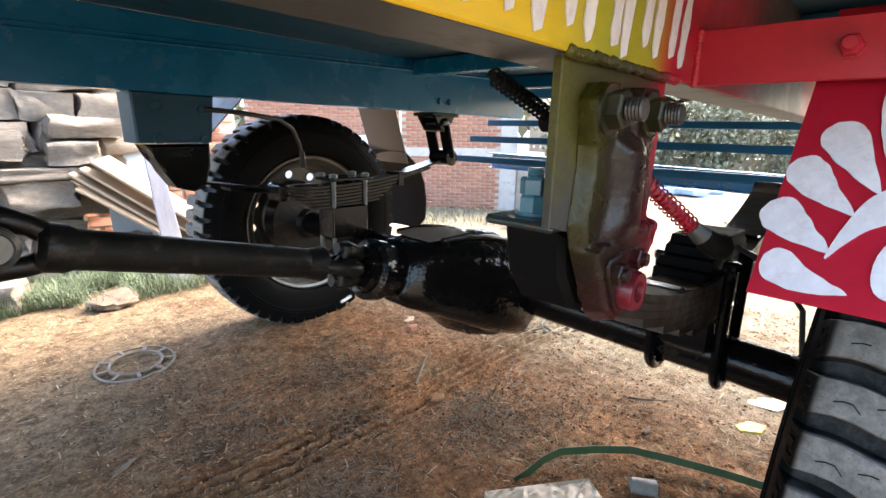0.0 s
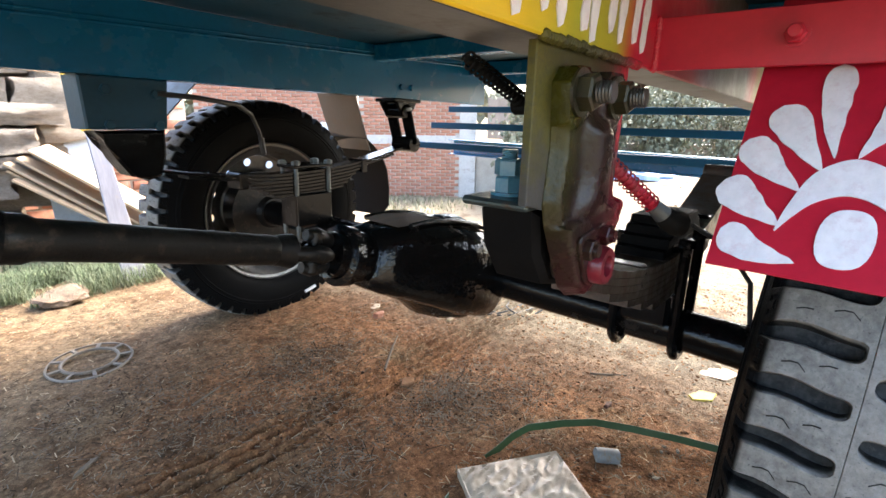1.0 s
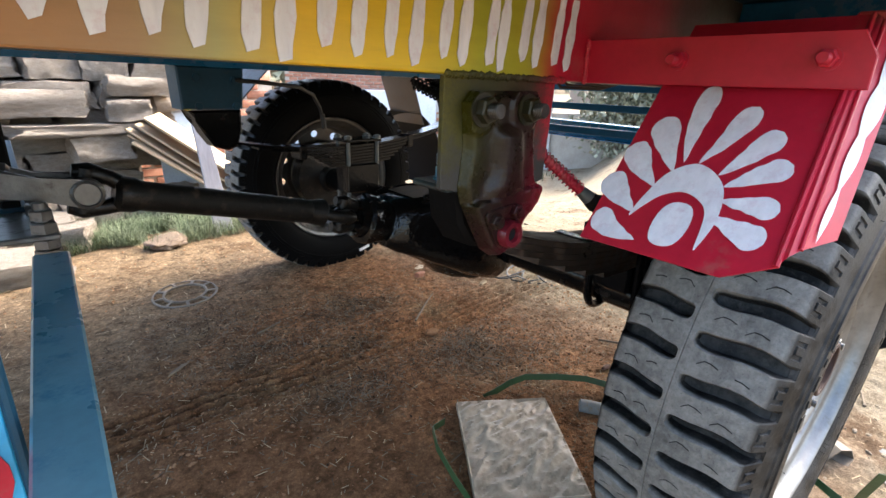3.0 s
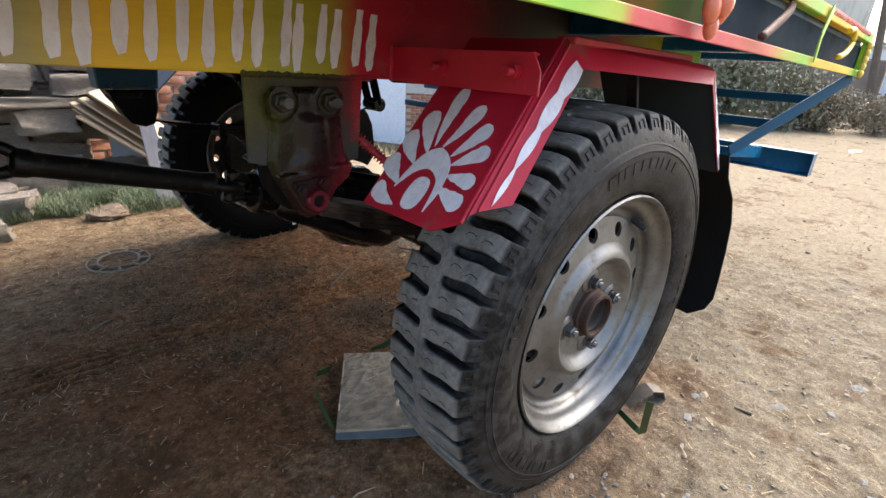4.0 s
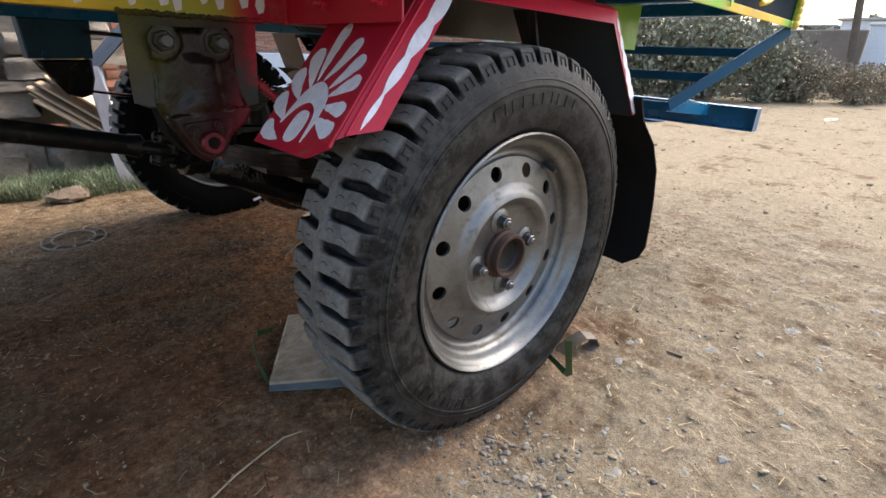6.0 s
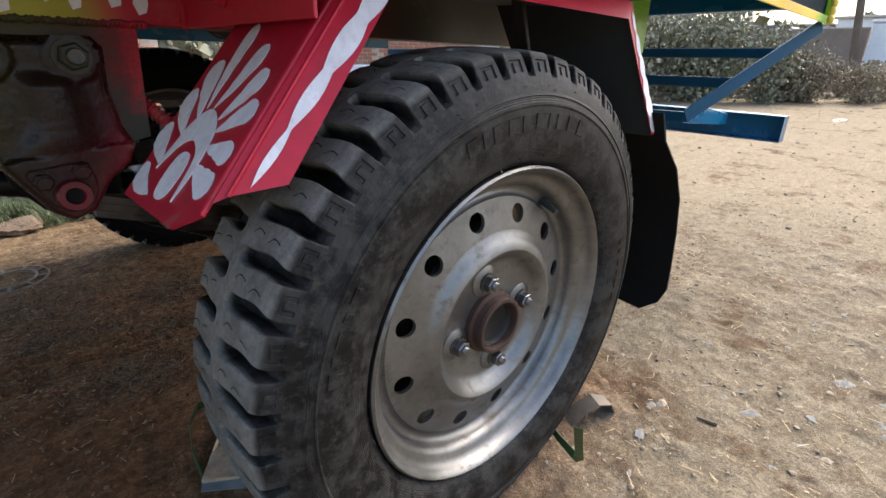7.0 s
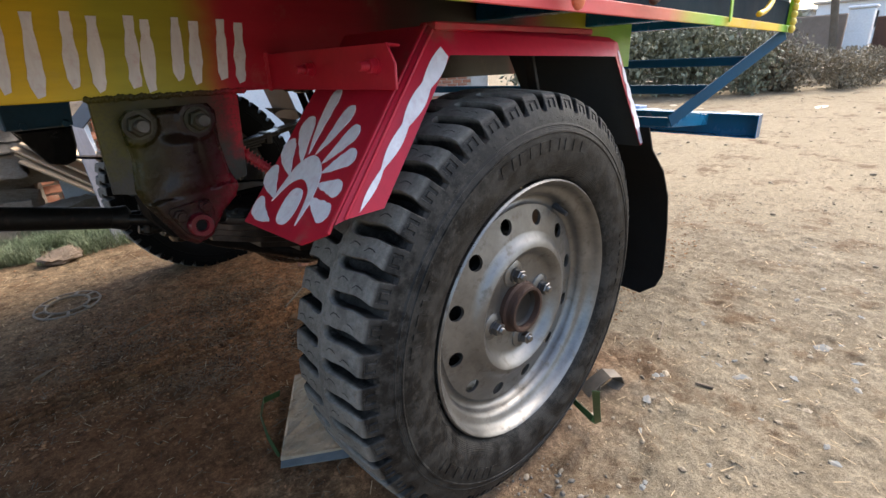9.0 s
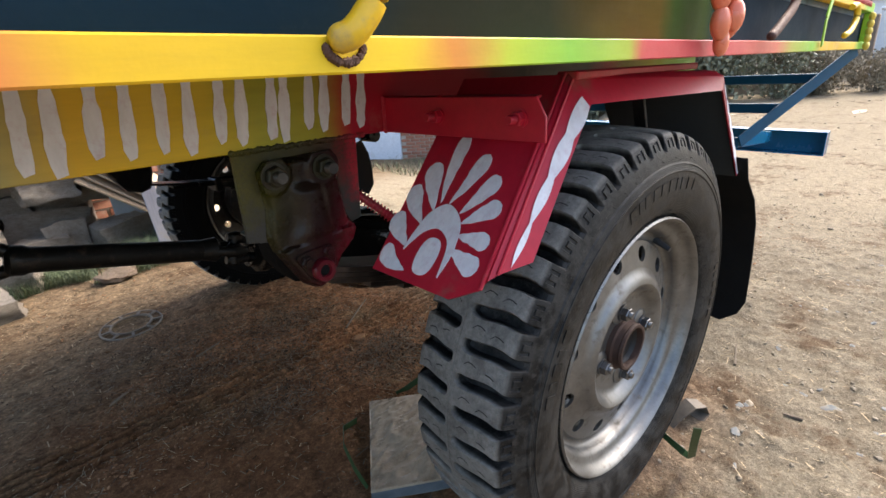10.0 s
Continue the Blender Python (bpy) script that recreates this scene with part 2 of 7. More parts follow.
def rubber():
    """Tyre rubber: black in the slots, grey with dust on the running surface, mottled and ringed on the wall."""
    m, n, l, p = nodes_of("tyre_rubber")
    co = n.new("ShaderNodeTexCoord").outputs["Object"]
    flat = n.new("ShaderNodeVectorMath")
    flat.operation = "MULTIPLY"
    flat.inputs[1].default_value = (1, 0, 1)
    l.new(co, flat.inputs[0])
    rad = n.new("ShaderNodeVectorMath")
    rad.operation = "LENGTH"
    l.new(flat.outputs[0], rad.inputs[0])
    r = rad.outputs["Value"]
    blot = noise_node(n, l, co, 24, 9, 0.76)
    fine = noise_node(n, l, co, 90, 6, 0.75)
    grit = noise_node(n, l, co, 420, 3, 0.7)
    col = mix(n, l, ramp(n, l, blot, [(0.45, grey(0)), (0.58, grey(1))]), (0.0065, 0.0065, 0.0065), (0.031, 0.0295, 0.027))
    col = mix(n, l, ramp(n, l, fine, [(0.54, grey(0)), (0.68, grey(0.5))]), col, (0.068, 0.062, 0.053))
    run = n.new("ShaderNodeMapRange")
    run.inputs["From Min"].default_value = 0.381
    run.inputs["From Max"].default_value = 0.3885
    l.new(r, run.inputs["Value"])
    dust = mix(n, l, ramp(n, l, fine, [(0.35, grey(0)), (0.65, grey(1))]), (0.130, 0.123, 0.108), (0.215, 0.205, 0.184))
    dust = mix(n, l, ramp(n, l, grit, [(0.60, grey(0)), (0.70, grey(0.6))]), dust, (0.035, 0.033, 0.030))
    amount = mix(n, l, 0.8, run.outputs[0], ramp(n, l, blot, [(0.30, grey(0.35)), (0.55, grey(1))]), "MULTIPLY")
    col = mix(n, l, amount, col, dust)
    # the wall that faces the vehicle is set near-black, with little specular
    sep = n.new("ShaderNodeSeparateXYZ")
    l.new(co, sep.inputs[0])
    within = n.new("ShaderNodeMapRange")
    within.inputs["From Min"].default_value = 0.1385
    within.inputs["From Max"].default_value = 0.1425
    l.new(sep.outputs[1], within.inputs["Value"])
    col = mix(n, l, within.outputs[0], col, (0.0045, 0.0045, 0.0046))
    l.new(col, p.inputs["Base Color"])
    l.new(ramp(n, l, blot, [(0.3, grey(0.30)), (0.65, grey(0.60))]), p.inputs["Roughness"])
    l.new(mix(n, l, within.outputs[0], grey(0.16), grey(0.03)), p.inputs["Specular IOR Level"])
    turn = n.new("ShaderNodeMath")
    turn.operation = "MULTIPLY"
    turn.inputs[1].default_value = 2300.0
    l.new(r, turn.inputs[0])
    sine = n.new("ShaderNodeMath")
    sine.operation = "SINE"
    l.new(turn.outputs[0], sine.inputs[0])
    zone = n.new("ShaderNodeMapRange")
    zone.inputs["From Min"].default_value = 0.24
    zone.inputs["From Max"].default_value = 0.40
    l.new(r, zone.inputs["Value"])
    band = ramp(n, l, zone.outputs[0], [(0.10, grey(0)), (0.12, grey(0.5)), (0.21, grey(0.5)), (0.23, grey(0)), (0.54, grey(0)), (0.56, grey(0.5)), (0.63, grey(0.5)), (0.65, grey(0))])
    rings = mix(n, l, 1.0, sine.outputs[0], band, "MULTIPLY")
    h = mix(n, l, 0.4, fine, rings, "ADD")
    add_bump(n, l, p, h, 0.45, 0.0022)
    return m


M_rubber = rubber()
M_hub = surface("dark_rusty_steel", (0.036, 0.018, 0.012), (0.072, 0.036, 0.023), (0.6, 0.85), metal=0.3, big=25, fine=120, bump=0.5)
M_galv = surface("dull_galvanised", (0.042, 0.040, 0.038), (0.070, 0.067, 0.063), (0.45, 0.6), metal=0.3, big=6, dirt=(0.10, 0.08, 0.06), dirt_amount=0.3)
M_worn = surface("worn_steel", (0.10, 0.10, 0.097), (0.20, 0.195, 0.185), (0.3, 0.5), metal=0.6, big=18, fine=90, bump=0.35, dirt=(0.05, 0.04, 0.03), dirt_amount=0.3)
M_flap = surface("flap_rubber", (0.006, 0.006, 0.006), (0.011, 0.011, 0.0105), (0.7, 0.9), big=7, fine=80, bump=0.3)
M_under = surface("dusty_black_underside", (0.011, 0.015, 0.017), (0.020, 0.026, 0.029), (0.6, 0.8), big=7, fine=80, bump=0.3)
M_soot = surface("sooty_iron", (0.0025, 0.0025, 0.0025), (0.006, 0.005, 0.0045), (0.6, 0.85), big=14, fine=60, bump=0.4, dist=0.003)
M_hose = surface("rubber_hose", (0.02, 0.022, 0.024), (0.03, 0.03, 0.032), (0.45, 0.6), big=20)
M_orange = surface("orange_plastic", (0.70, 0.16, 0.08), (0.78, 0.22, 0.11), (0.2, 0.35), big=12)
M_rope = surface("yellow_rope", (0.66, 0.48, 0.05), (0.72, 0.55, 0.10), (0.5, 0.7), big=30)
M_main_leaf = surface("dusty_main_leaf", (0.010, 0.007, 0.0055), (0.024, 0.016, 0.011), (0.22, 0.42), big=9, fine=60, bump=0.3, dirt=(0.085, 0.050, 0.031), dirt_amount=0.7)
M_stud = surface("dull_stud", (0.035, 0.034, 0.032), (0.09, 0.087, 0.08), (0.3, 0.5), metal=0.6, big=40, fine=200)
M_dusty = surface("brown_road_dust", (0.052, 0.031, 0.019), (0.105, 0.068, 0.043), (0.6, 0.8), big=14, fine=80, stretch=(0.3, 2, 1))
M_tail = surface("tail_blue_enamel", (0.003, 0.058, 0.120), (0.005, 0.080, 0.165), (0.45, 0.6), big=5, bump=0.1, dist=0.001)
M_steelblue = surface("pale_steel_blue_enamel", (0.058, 0.170, 0.235), (0.11, 0.26, 0.33), (0.22, 0.36), big=7, bump=0.05, dist=0.001, coat=0.3, dirt=(0.012, 0.13, 0.22), dirt_amount=0.35)
M_sky_teal = surface("light_blue_enamel", (0.03, 0.30, 0.52), (0.04, 0.36, 0.60), (0.3, 0.45), big=5)
M_flange = surface("raw_grey_paint", (0.055, 0.055, 0.05), (0.095, 0.092, 0.085), (0.45, 0.65), big=5, dirt=(0.09, 0.07, 0.05), dirt_amount=0.3)

# ---- mesh helpers ----
V = Vector


def make(name, bm, mat, sharp=35.0):
    bmesh.ops.recalc_face_normals(bm, faces=bm.faces[:])
    me = bpy.data.meshes.new(name)
    bm.to_mesh(me)
    bm.free()
    me.materials.append(mat)
    me.shade_smooth()
    me.set_sharp_from_angle(angle=radians(sharp))
    return me


def part(name, bm, mat, parent, label="", sharp=35.0):
    ob = new(name, make(name, bm, mat, sharp))
    ob.parent = parent
    if label:
        tagged(ob, label)
    return ob


def thing(name, bm, mat, label, category, group="", kind="", m=None, sharp=35.0):
    ob = new(name, make(name, bm, mat, sharp))
    if m is not None:
        ob.matrix_world = m
    return tagged(ob, label, category, group, kind)


def bmnew():
    return bmesh.new()


def box(bm, x0, x1, y0, y1, z0, z1, bev=0.0, m=None, seg=1):
    vs = [bm.verts.new((x, y, z)) for x in (x0, x1) for y in (y0, y1) for z in (z0, z1)]
    fs = [bm.faces.new([vs[i] for i in q]) for q in ((0, 1, 3, 2), (4, 6, 7, 5), (0, 4, 5, 1), (2, 3, 7, 6), (0, 2, 6, 4), (1, 5, 7, 3))]
    es = list({e for f in fs for e in f.edges})
    if m is not None:
        for v in vs:
            v.co = m @ v.co
    if bev:
        bmesh.ops.bevel(bm, geom=es, offset=bev, segments=seg, affect="EDGES", profile=0.6)
    return bm


def beam(bm, a, b, w, h, bev=0.002, up=(0, 0, 1)):
    """A bar from a to b, w wide across and h high."""
    a, b = V(a), V(b)
    d = b - a
    x = d.normalized()
    y = V(up).cross(x).normalized()
    z = x.cross(y)
    m = Matrix.Translation(a) @ Matrix((x, y, z)).transposed().to_4x4()
    return box(bm, 0, d.length, -w / 2, w / 2, -h / 2, h / 2, bev, m)


def ring_at(bm, c, d, r, seg, ref=None):
    d = d.normalized()
    ref = ref or (V((0, 0, 1)) if abs(d.z) < 0.9 else V((1, 0, 0)))
    x = ref.cross(d).normalized()
    y = d.cross(x)
    return [bm.verts.new(c + x * (r * math.cos(2 * math.pi * k / seg)) + y * (r * math.sin(2 * math.pi * k / seg))) for k in range(seg)]


def bridge(bm, a, b):
    n = len(a)
    for k in range(n):
        bm.faces.new((a[k], a[(k + 1) % n], b[(k + 1) % n], b[k]))


def sweep(bm, pts, r, seg=12, caps=True):
    """A round bar along points; r is one radius or one for each point."""
    pts = [V(p) for p in pts]
    rs = r if isinstance(r, (list, tuple)) else [r] * len(pts)
    rings = []
    for i, p in enumerate(pts):
        d = pts[min(i + 1, len(pts) - 1)] - pts[max(i - 1, 0)]
        if d.length < 1e-9:
            d = pts[-1] - pts[0]
        rings.append(ring_at(bm, p, d, rs[i], seg))
    for a, b in zip(rings, rings[1:]):
        bridge(bm, a, b)
    if caps:
        bm.faces.new(rings[0][::-1])
        bm.faces.new(rings[-1])
    return bm


def turned(bm, p, d, prof, seg=24):
    """A turned solid from p along d: (distance, radius) pairs."""
    p, d = V(p), V(d).normalized()
    rings = [ring_at(bm, p + d * t, d, max(r, 1e-4), seg) for t, r in prof]
    for a, b in zip(rings, rings[1:]):
        bridge(bm, a, b)
    bm.faces.new(rings[0][::-1])
    bm.faces.new(rings[-1])
    return bm


def hexa(bm, p, d, r, h, turn=0.0):
    p, d = V(p), V(d).normalized()
    ref = V((0, 0, 1)) if abs(d.z) < 0.9 else V((1, 0, 0))
    ref = Matrix.Rotation(turn, 3, d) @ ref
    rings = [ring_at(bm, p + d * t, d, rr, 6, ref) for t, rr in ((0, r), (h * 0.85, r), (h, r * 0.86))]
    for a, b in zip(rings, rings[1:]):
        bridge(bm, a, b)
    bm.faces.new(rings[0][::-1])
    bm.faces.new(rings[-1])
    return bm


def stud(bm, p, d, r, h):
    """A threaded end: fine rings along it."""
    k = max(4, int(h / 0.0025))
    prof = []
    for i in range(k):
        prof += [(h * i / k, r * 0.9), (h * (i + 0.5) / k, r)]
    prof += [(h, r * 0.85)]
    return turned(bm, p, d, prof, 12)


def prism(bm, poly, to3d, thick, bev=0.0):
    """A plate: polygon in 2D, to3d(a, b, t) gives places, t from 0 to thick."""
    lo = [bm.verts.new(to3d(a, b, 0)) for a, b in poly]
    hi = [bm.verts.new(to3d(a, b, thick)) for a, b in poly]
    n = len(poly)
    f1 = bm.faces.new(lo[::-1])
    f2 = bm.faces.new(hi)
    sides = [bm.faces.new((lo[k], lo[(k + 1) % n], hi[(k + 1) % n], hi[k])) for k in range(n)]
    if bev:
        es = list({e for f in (f1, f2) for e in f.edges})
        bmesh.ops.bevel(bm, geom=es, offset=bev, segments=1, affect="EDGES")
    return bm


def coil(bm, a, b, r, wire, turns, seg=6):
    a, b = V(a), V(b)
    d = (b - a).normalized()
    x = (V((0, 0, 1)) if abs(d.z) < 0.9 else V((1, 0, 0))).cross(d).normalized()
    y = d.cross(x)
    n = int(turns * 14)
    pts = [a.lerp(b, k / n) + x * (r * math.cos(2 * math.pi * turns * k / n)) + y * (r * math.sin(2 * math.pi * turns * k / n)) for k in range(n + 1)]
    return sweep(bm, pts, wire, seg)


def smoothstep(x, a, b):
    t = min(1.0, max(0.0, (x - a) / (b - a)))
    return t * t * (3 - 2 * t)


# ---- ground ----
def fall(x, y):
    return -0.80 * smoothstep(x, 0.5, 5.2) * smoothstep(y - 0.45 * x, 0.3, 1.8)


def ground_z(x, y):
    z = fall(x, y)
    near = 1.0 - smoothstep(math.hypot(x, y - 0.6), 4.0, 9.0)
    p = V((x, y, 0.0))
    z += (0.010 * noise.noise(p * 2.1) + 0.006 * noise.noise(p * 6.3) + 0.0035 * noise.noise(p * 17.0)) * (0.35 + 0.65 * near)
    # prints of two ribbed tyres that passed under the vehicle
    if near > 0.99 and -1.3 < x < 1.6:
        z += 0.0042 * noise.noise(p * 38.0) + 0.0030 * abs(noise.noise(p * 71.0 + V((3, 0, 0))))
        for a, b_, wide in ((1.015, -0.062, 0.072),):
            s = y - a - b_ * x - 0.02 * math.sin(x * 1.7)
            if abs(s) < wide * 1.4:
                body = smoothstep(wide * 1.3 - abs(s), 0.0, wide * 0.4) * (0.8 + 0.2 * smoothstep(noise.noise(V((x * 2.2, a, 0))), -0.3, 0.2))
                z += body * (-0.010 + 0.0110 * math.cos(s * 2 * math.pi / 0.034 + 0.4 * math.sin(x * 70)) + 0.002 * math.sin(x * 160))
    # half-sunk stones and hard lumps of the lane
    lane = smoothstep(0.35 - y, 0.0, 0.5) * smoothstep(x, -0.5, 0.1)
    if near > 0.99 and lane > 0.0:
        z += lane * 0.022 * max(0.0, noise.noise(p * 17.0 + V((5, 2, 0))) - 0.28) + lane * 0.010 * max(0.0, noise.noise(p * 34.0 + V((1, 8, 0))) - 0.25)
    z -= 0.014 * math.exp(-((x + 0.01) ** 2 + (y - 0.05) ** 2) / 0.03)
    return z


def spread(near_lo, near_hi, step, far):
    out = list(np.arange(near_lo, near_hi + 1e-6, step))
    s = step
    hi, lo = near_hi, near_lo
    while hi < far:
        s *= 1.22
        hi += s
        lo -= s
        out.append(hi)
        out.insert(0, lo)
    return out


gx, gy = spread(-1.15, 1.75, 0.0095, 900), spread(-0.95, 2.35, 0.0095, 900)
gy = [y for y in gy if not 0.90 < y < 1.14] + list(np.arange(0.902, 1.14, 0.0042))      # finer across the prints
gy.sort()
verts = [(x, y, ground_z(x, y)) for y in gy for x in gx]
nx = len(gx)
faces = [(j * nx + i, j * nx + i + 1, (j + 1) * nx + i + 1, (j + 1) * nx + i) for j in range(len(gy) - 1) for i in range(nx - 1)]
me = bpy.data.meshes.new("ground")
me.from_pydata(verts, [], faces)
me.shade_smooth()


def earth():
    m, n, l, p = nodes_of("earth")
    co = n.new("ShaderNodeTexCoord").outputs["Object"]
    sep = n.new("ShaderNodeSeparateXYZ")
    l.new(co, sep.inputs[0])
    big = noise_node(n, l, co, 1.3, 6, 0.65)
    mid = noise_node(n, l, co, 7.0, 8, 0.7)
    fine = noise_node(n, l, co, 60.0, 6, 0.75)
    grit = noise_node(n, l, co, 260.0, 3, 0.7)
    red = mix(n, l, ramp(n, l, mid, [(0.32, grey(0)), (0.68, grey(1))]), (0.140, 0.064, 0.029), (0.300, 0.152, 0.074))
    tan = mix(n, l, ramp(n, l, mid, [(0.32, grey(0)), (0.68, grey(1))]), (0.113, 0.092, 0.064), (0.193, 0.161, 0.116))
    # olive-grey drifts of chaff and trodden dung over the red soil
    chaff = ramp(n, l, noise_node(n, l, co, 2.6, 7, 0.68), [(0.49, grey(0)), (0.62, grey(0.6))])
    red = mix(n, l, chaff, red, mix(n, l, fine, (0.100, 0.074, 0.043), (0.225, 0.174, 0.106)))
    # the lane beside the vehicle is gravelly and paler than the red soil of the yard
    edge = n.new("ShaderNodeMath")
    edge.operation = "MULTIPLY_ADD"
    edge.inputs[1].default_value = 0.5
    l.new(big, edge.inputs[0])
    l.new(sep.outputs[1], edge.inputs[2])
    lane = ramp(n, l, edge.outputs[0], [(0.10, grey(1)), (0.42, grey(0))])
    rear = n.new("ShaderNodeMapRange")
    rear.inputs["From Min"].default_value = 0.22
    rear.inputs["From Max"].default_value = 0.62
    l.new(sep.outputs[0], rear.inputs["Value"])
    lane = mix(n, l, 1.0, lane, rear.outputs[0], "LIGHTEN")
    col = mix(n, l, lane, red, tan)
    far = n.new("ShaderNodeVectorMath")
    far.operation = "LENGTH"
    l.new(co, far.inputs[0])
    fr = n.new("ShaderNodeMapRange")
    fr.inputs["From Min"].default_value = 1.45
    fr.inputs["From Max"].default_value = 2.7
    l.new(far.outputs["Value"], fr.inputs["Value"])
    # dry sand in front of the axle, away from the wheel
    dry = n.new("ShaderNodeVectorMath")
    dry.operation = "DOT_PRODUCT"
    dry.inputs[1].default_value = (-0.9, 1.0, 0.0)
    l.new(co, dry.inputs[0])
    sand = n.new("ShaderNodeMath")
    sand.operation = "MULTIPLY_ADD"
    sand.inputs[1].default_value = 0.9
    l.new(mid, sand.inputs[0])
    l.new(dry.outputs["Value"], sand.inputs[2])
    dr = n.new("ShaderNodeMapRange")
    dr.inputs["From Min"].default_value = 2.02
    dr.inputs["From Max"].default_value = 2.75
    l.new(sand.outputs[0], dr.inputs["Value"])
    col = mix(n, l, fr.outputs[0], col, mix(n, l, big, (0.186, 0.149, 0.099), (0.244, 0.199, 0.138)))
    col = mix(n, l, dr.outputs[0], col, mix(n, l, mid, (0.108, 0.072, 0.041), (0.178, 0.126, 0.076)))
    rough_soil = ramp(n, l, lane, [(0.0, grey(0.50)), (1.0, grey(0.22))])
    col = mix(n, l, rough_soil, col, ramp(n, l, fine, [(0.34, grey(0.18)), (0.46, grey(0.72)), (0.54, grey(1.1)), (0.66, grey(1.8))]), "MULTIPLY")
    ragged = ramp(n, l, noise_node(n, l, co, 21.0, 10, 0.80), [(0.38, grey(0.30)), (0.47, grey(0.82)), (0.53, grey(1.08)), (0.63, grey(1.55))])
    col = mix(n, l, ramp(n, l, lane, [(0.0, grey(0.75)), (1.0, grey(0.35))]), col, ragged, "MULTIPLY")
    col = mix(n, l, 0.36, col, ramp(n, l, noise_node(n, l, co, 150.0, 4, 0.75), [(0.38, grey(0.30)), (0.50, grey(0.95)), (0.63, grey(1.6))]), "MULTIPLY")
    chips = ramp(n, l, grit, [(0.67, grey(0)), (0.71, grey(0.22))])
    col = mix(n, l, chips, col, (0.40, 0.32, 0.23))
    dark = ramp(n, l, noise_node(n, l, co, 3.1, 9, 0.78), [(0.53, grey(0)), (0.62, grey(0.7))])
    col = mix(n, l, dark, col, (0.062, 0.034, 0.017))
    # shade under the cart painted into the soil colour as a soft dark patch
    shade_dist = n.new("ShaderNodeVectorMath")
    shade_dist.operation = "DISTANCE"
    shade_dist.inputs[1].default_value = (-0.70, 0.72, 0.0)
    l.new(co, shade_dist.inputs[0])
    shade_edge = n.new("ShaderNodeMath")
    shade_edge.operation = "MULTIPLY_ADD"
    shade_edge.inputs[1].default_value = 0.55
    l.new(noise_node(n, l, co, 4.5, 7, 0.7), shade_edge.inputs[0])
    l.new(shade_dist.outputs["Value"], shade_edge.inputs[2])
    col = mix(n, l, ramp(n, l, shade_edge.outputs[0], [(0.55, grey(0.50)), (0.98, grey(0))]), col, (0.050, 0.026, 0.012))
    l.new(col, p.inputs["Base Color"])
    p.inputs["Roughness"].default_value = 0.95
    p.inputs["Specular IOR Level"].default_value = 0.05
    vor = n.new("ShaderNodeTexVoronoi")
    vor.inputs["Scale"].default_value = 75.0
    vor.inputs["Detail"].default_value = 2.0
    l.new(co, vor.inputs["Vector"])
    crumb = ramp(n, l, vor.outputs["Distance"], [(0.0, grey(1)), (0.6, grey(0))])
    h = mix(n, l, 0.35, mix(n, l, 0.4, fine, grit), crumb)
    add_bump(n, l, p, h, 1.0, 0.010)
    return m


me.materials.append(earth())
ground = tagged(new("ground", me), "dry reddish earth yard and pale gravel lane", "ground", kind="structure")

# ---- the vehicle ----
PITCH = 1.55
cart = tagged(new("cargo_cart"), "gaudily painted home-built three-wheeled cargo cart on rough earth", "vehicle")
cart.matrix_world = pose(0, 0, 0, 0, PITCH, 0)
INV = cart.matrix_world.inverted()


def W(x, y, z):
    return INV @ V((x, y, z))


# side beam with the lettering
bm = bmnew()
box(bm, -1.60, 1.045, 0.305, 0.309, 0.771, 0.934, 0.0015)
side = part("side_beam", bm, M_panel, cart, "channel beam sprayed in orange, yellow, olive and red")
bm = bmnew()
box(bm, -1.60, 1.045, 0.3095, 0.372, 0.7715, 0.7755, 0.0015)
part("bottom_flange", bm, M_flange, side, "dull grey underside")
bm = bmnew()
for k in range(46):
    u = -0.55 + k * 0.0046
    bmesh.ops.create_icosphere(bm, subdivisions=1, radius=0.0035 + 0.002 * random.random(), matrix=pose(u, 0.306, 0.7705 + 0.002 * random.random()))
tagged(part("weld_bead", bm, M_hanger, side), kind="stuff")


def brush_bar(u, w0, w1, width, lean, k):
    """One plain white brush bar with ragged ends."""
    rnd = random.Random(k)
    b_ = bmnew()
    n = 9
    left, right = [], []
    for i in range(n + 1):
        s = i / n
        w = w0 + (w1 - w0) * s
        c = u + lean * (s - 0.5)
        half = width * 0.5 * (0.72 + 0.28 * math.sin(math.pi * min(1, s * 1.3))) + rnd.uniform(-0.0012, 0.0012)
        left.append((c - half, w))
        right.append((c + half, w))
    left[0] = (left[0][0] + width * 0.2, w0 - 0.003)
    poly = left[::-1] + right
    prism(b_, poly[::-1], lambda a, c, t: (a, 0.3046 - t, c), 0.0012)
    return part("painted_bar", b_, M_white, side, "white brush-painted bar")


for k, (u, w0, w1, wd) in enumerate([(-0.352, 0.785, 0.872, 0.044), (-0.416, 0.786, 0.872, 0.040), (-0.476, 0.779, 0.872, 0.030), (-0.540, 0.782, 0.874, 0.044), (-0.606, 0.779, 0.876, 0.050), (-0.672, 0.783, 0.876, 0.052), (-0.738, 0.775, 0.876, 0.044), (-0.804, 0.781, 0.876, 0.046), (-0.866, 0.784, 0.876, 0.050), (-0.932, 0.784, 0.876, 0.046)]):
    brush_bar(u - wd * 0.30, w0 + 0.006, w1, 0.016, 0.010, k)
    brush_bar(u + wd * 0.30, w0, w1 - 0.004, 0.017, 0.010, k + 40)

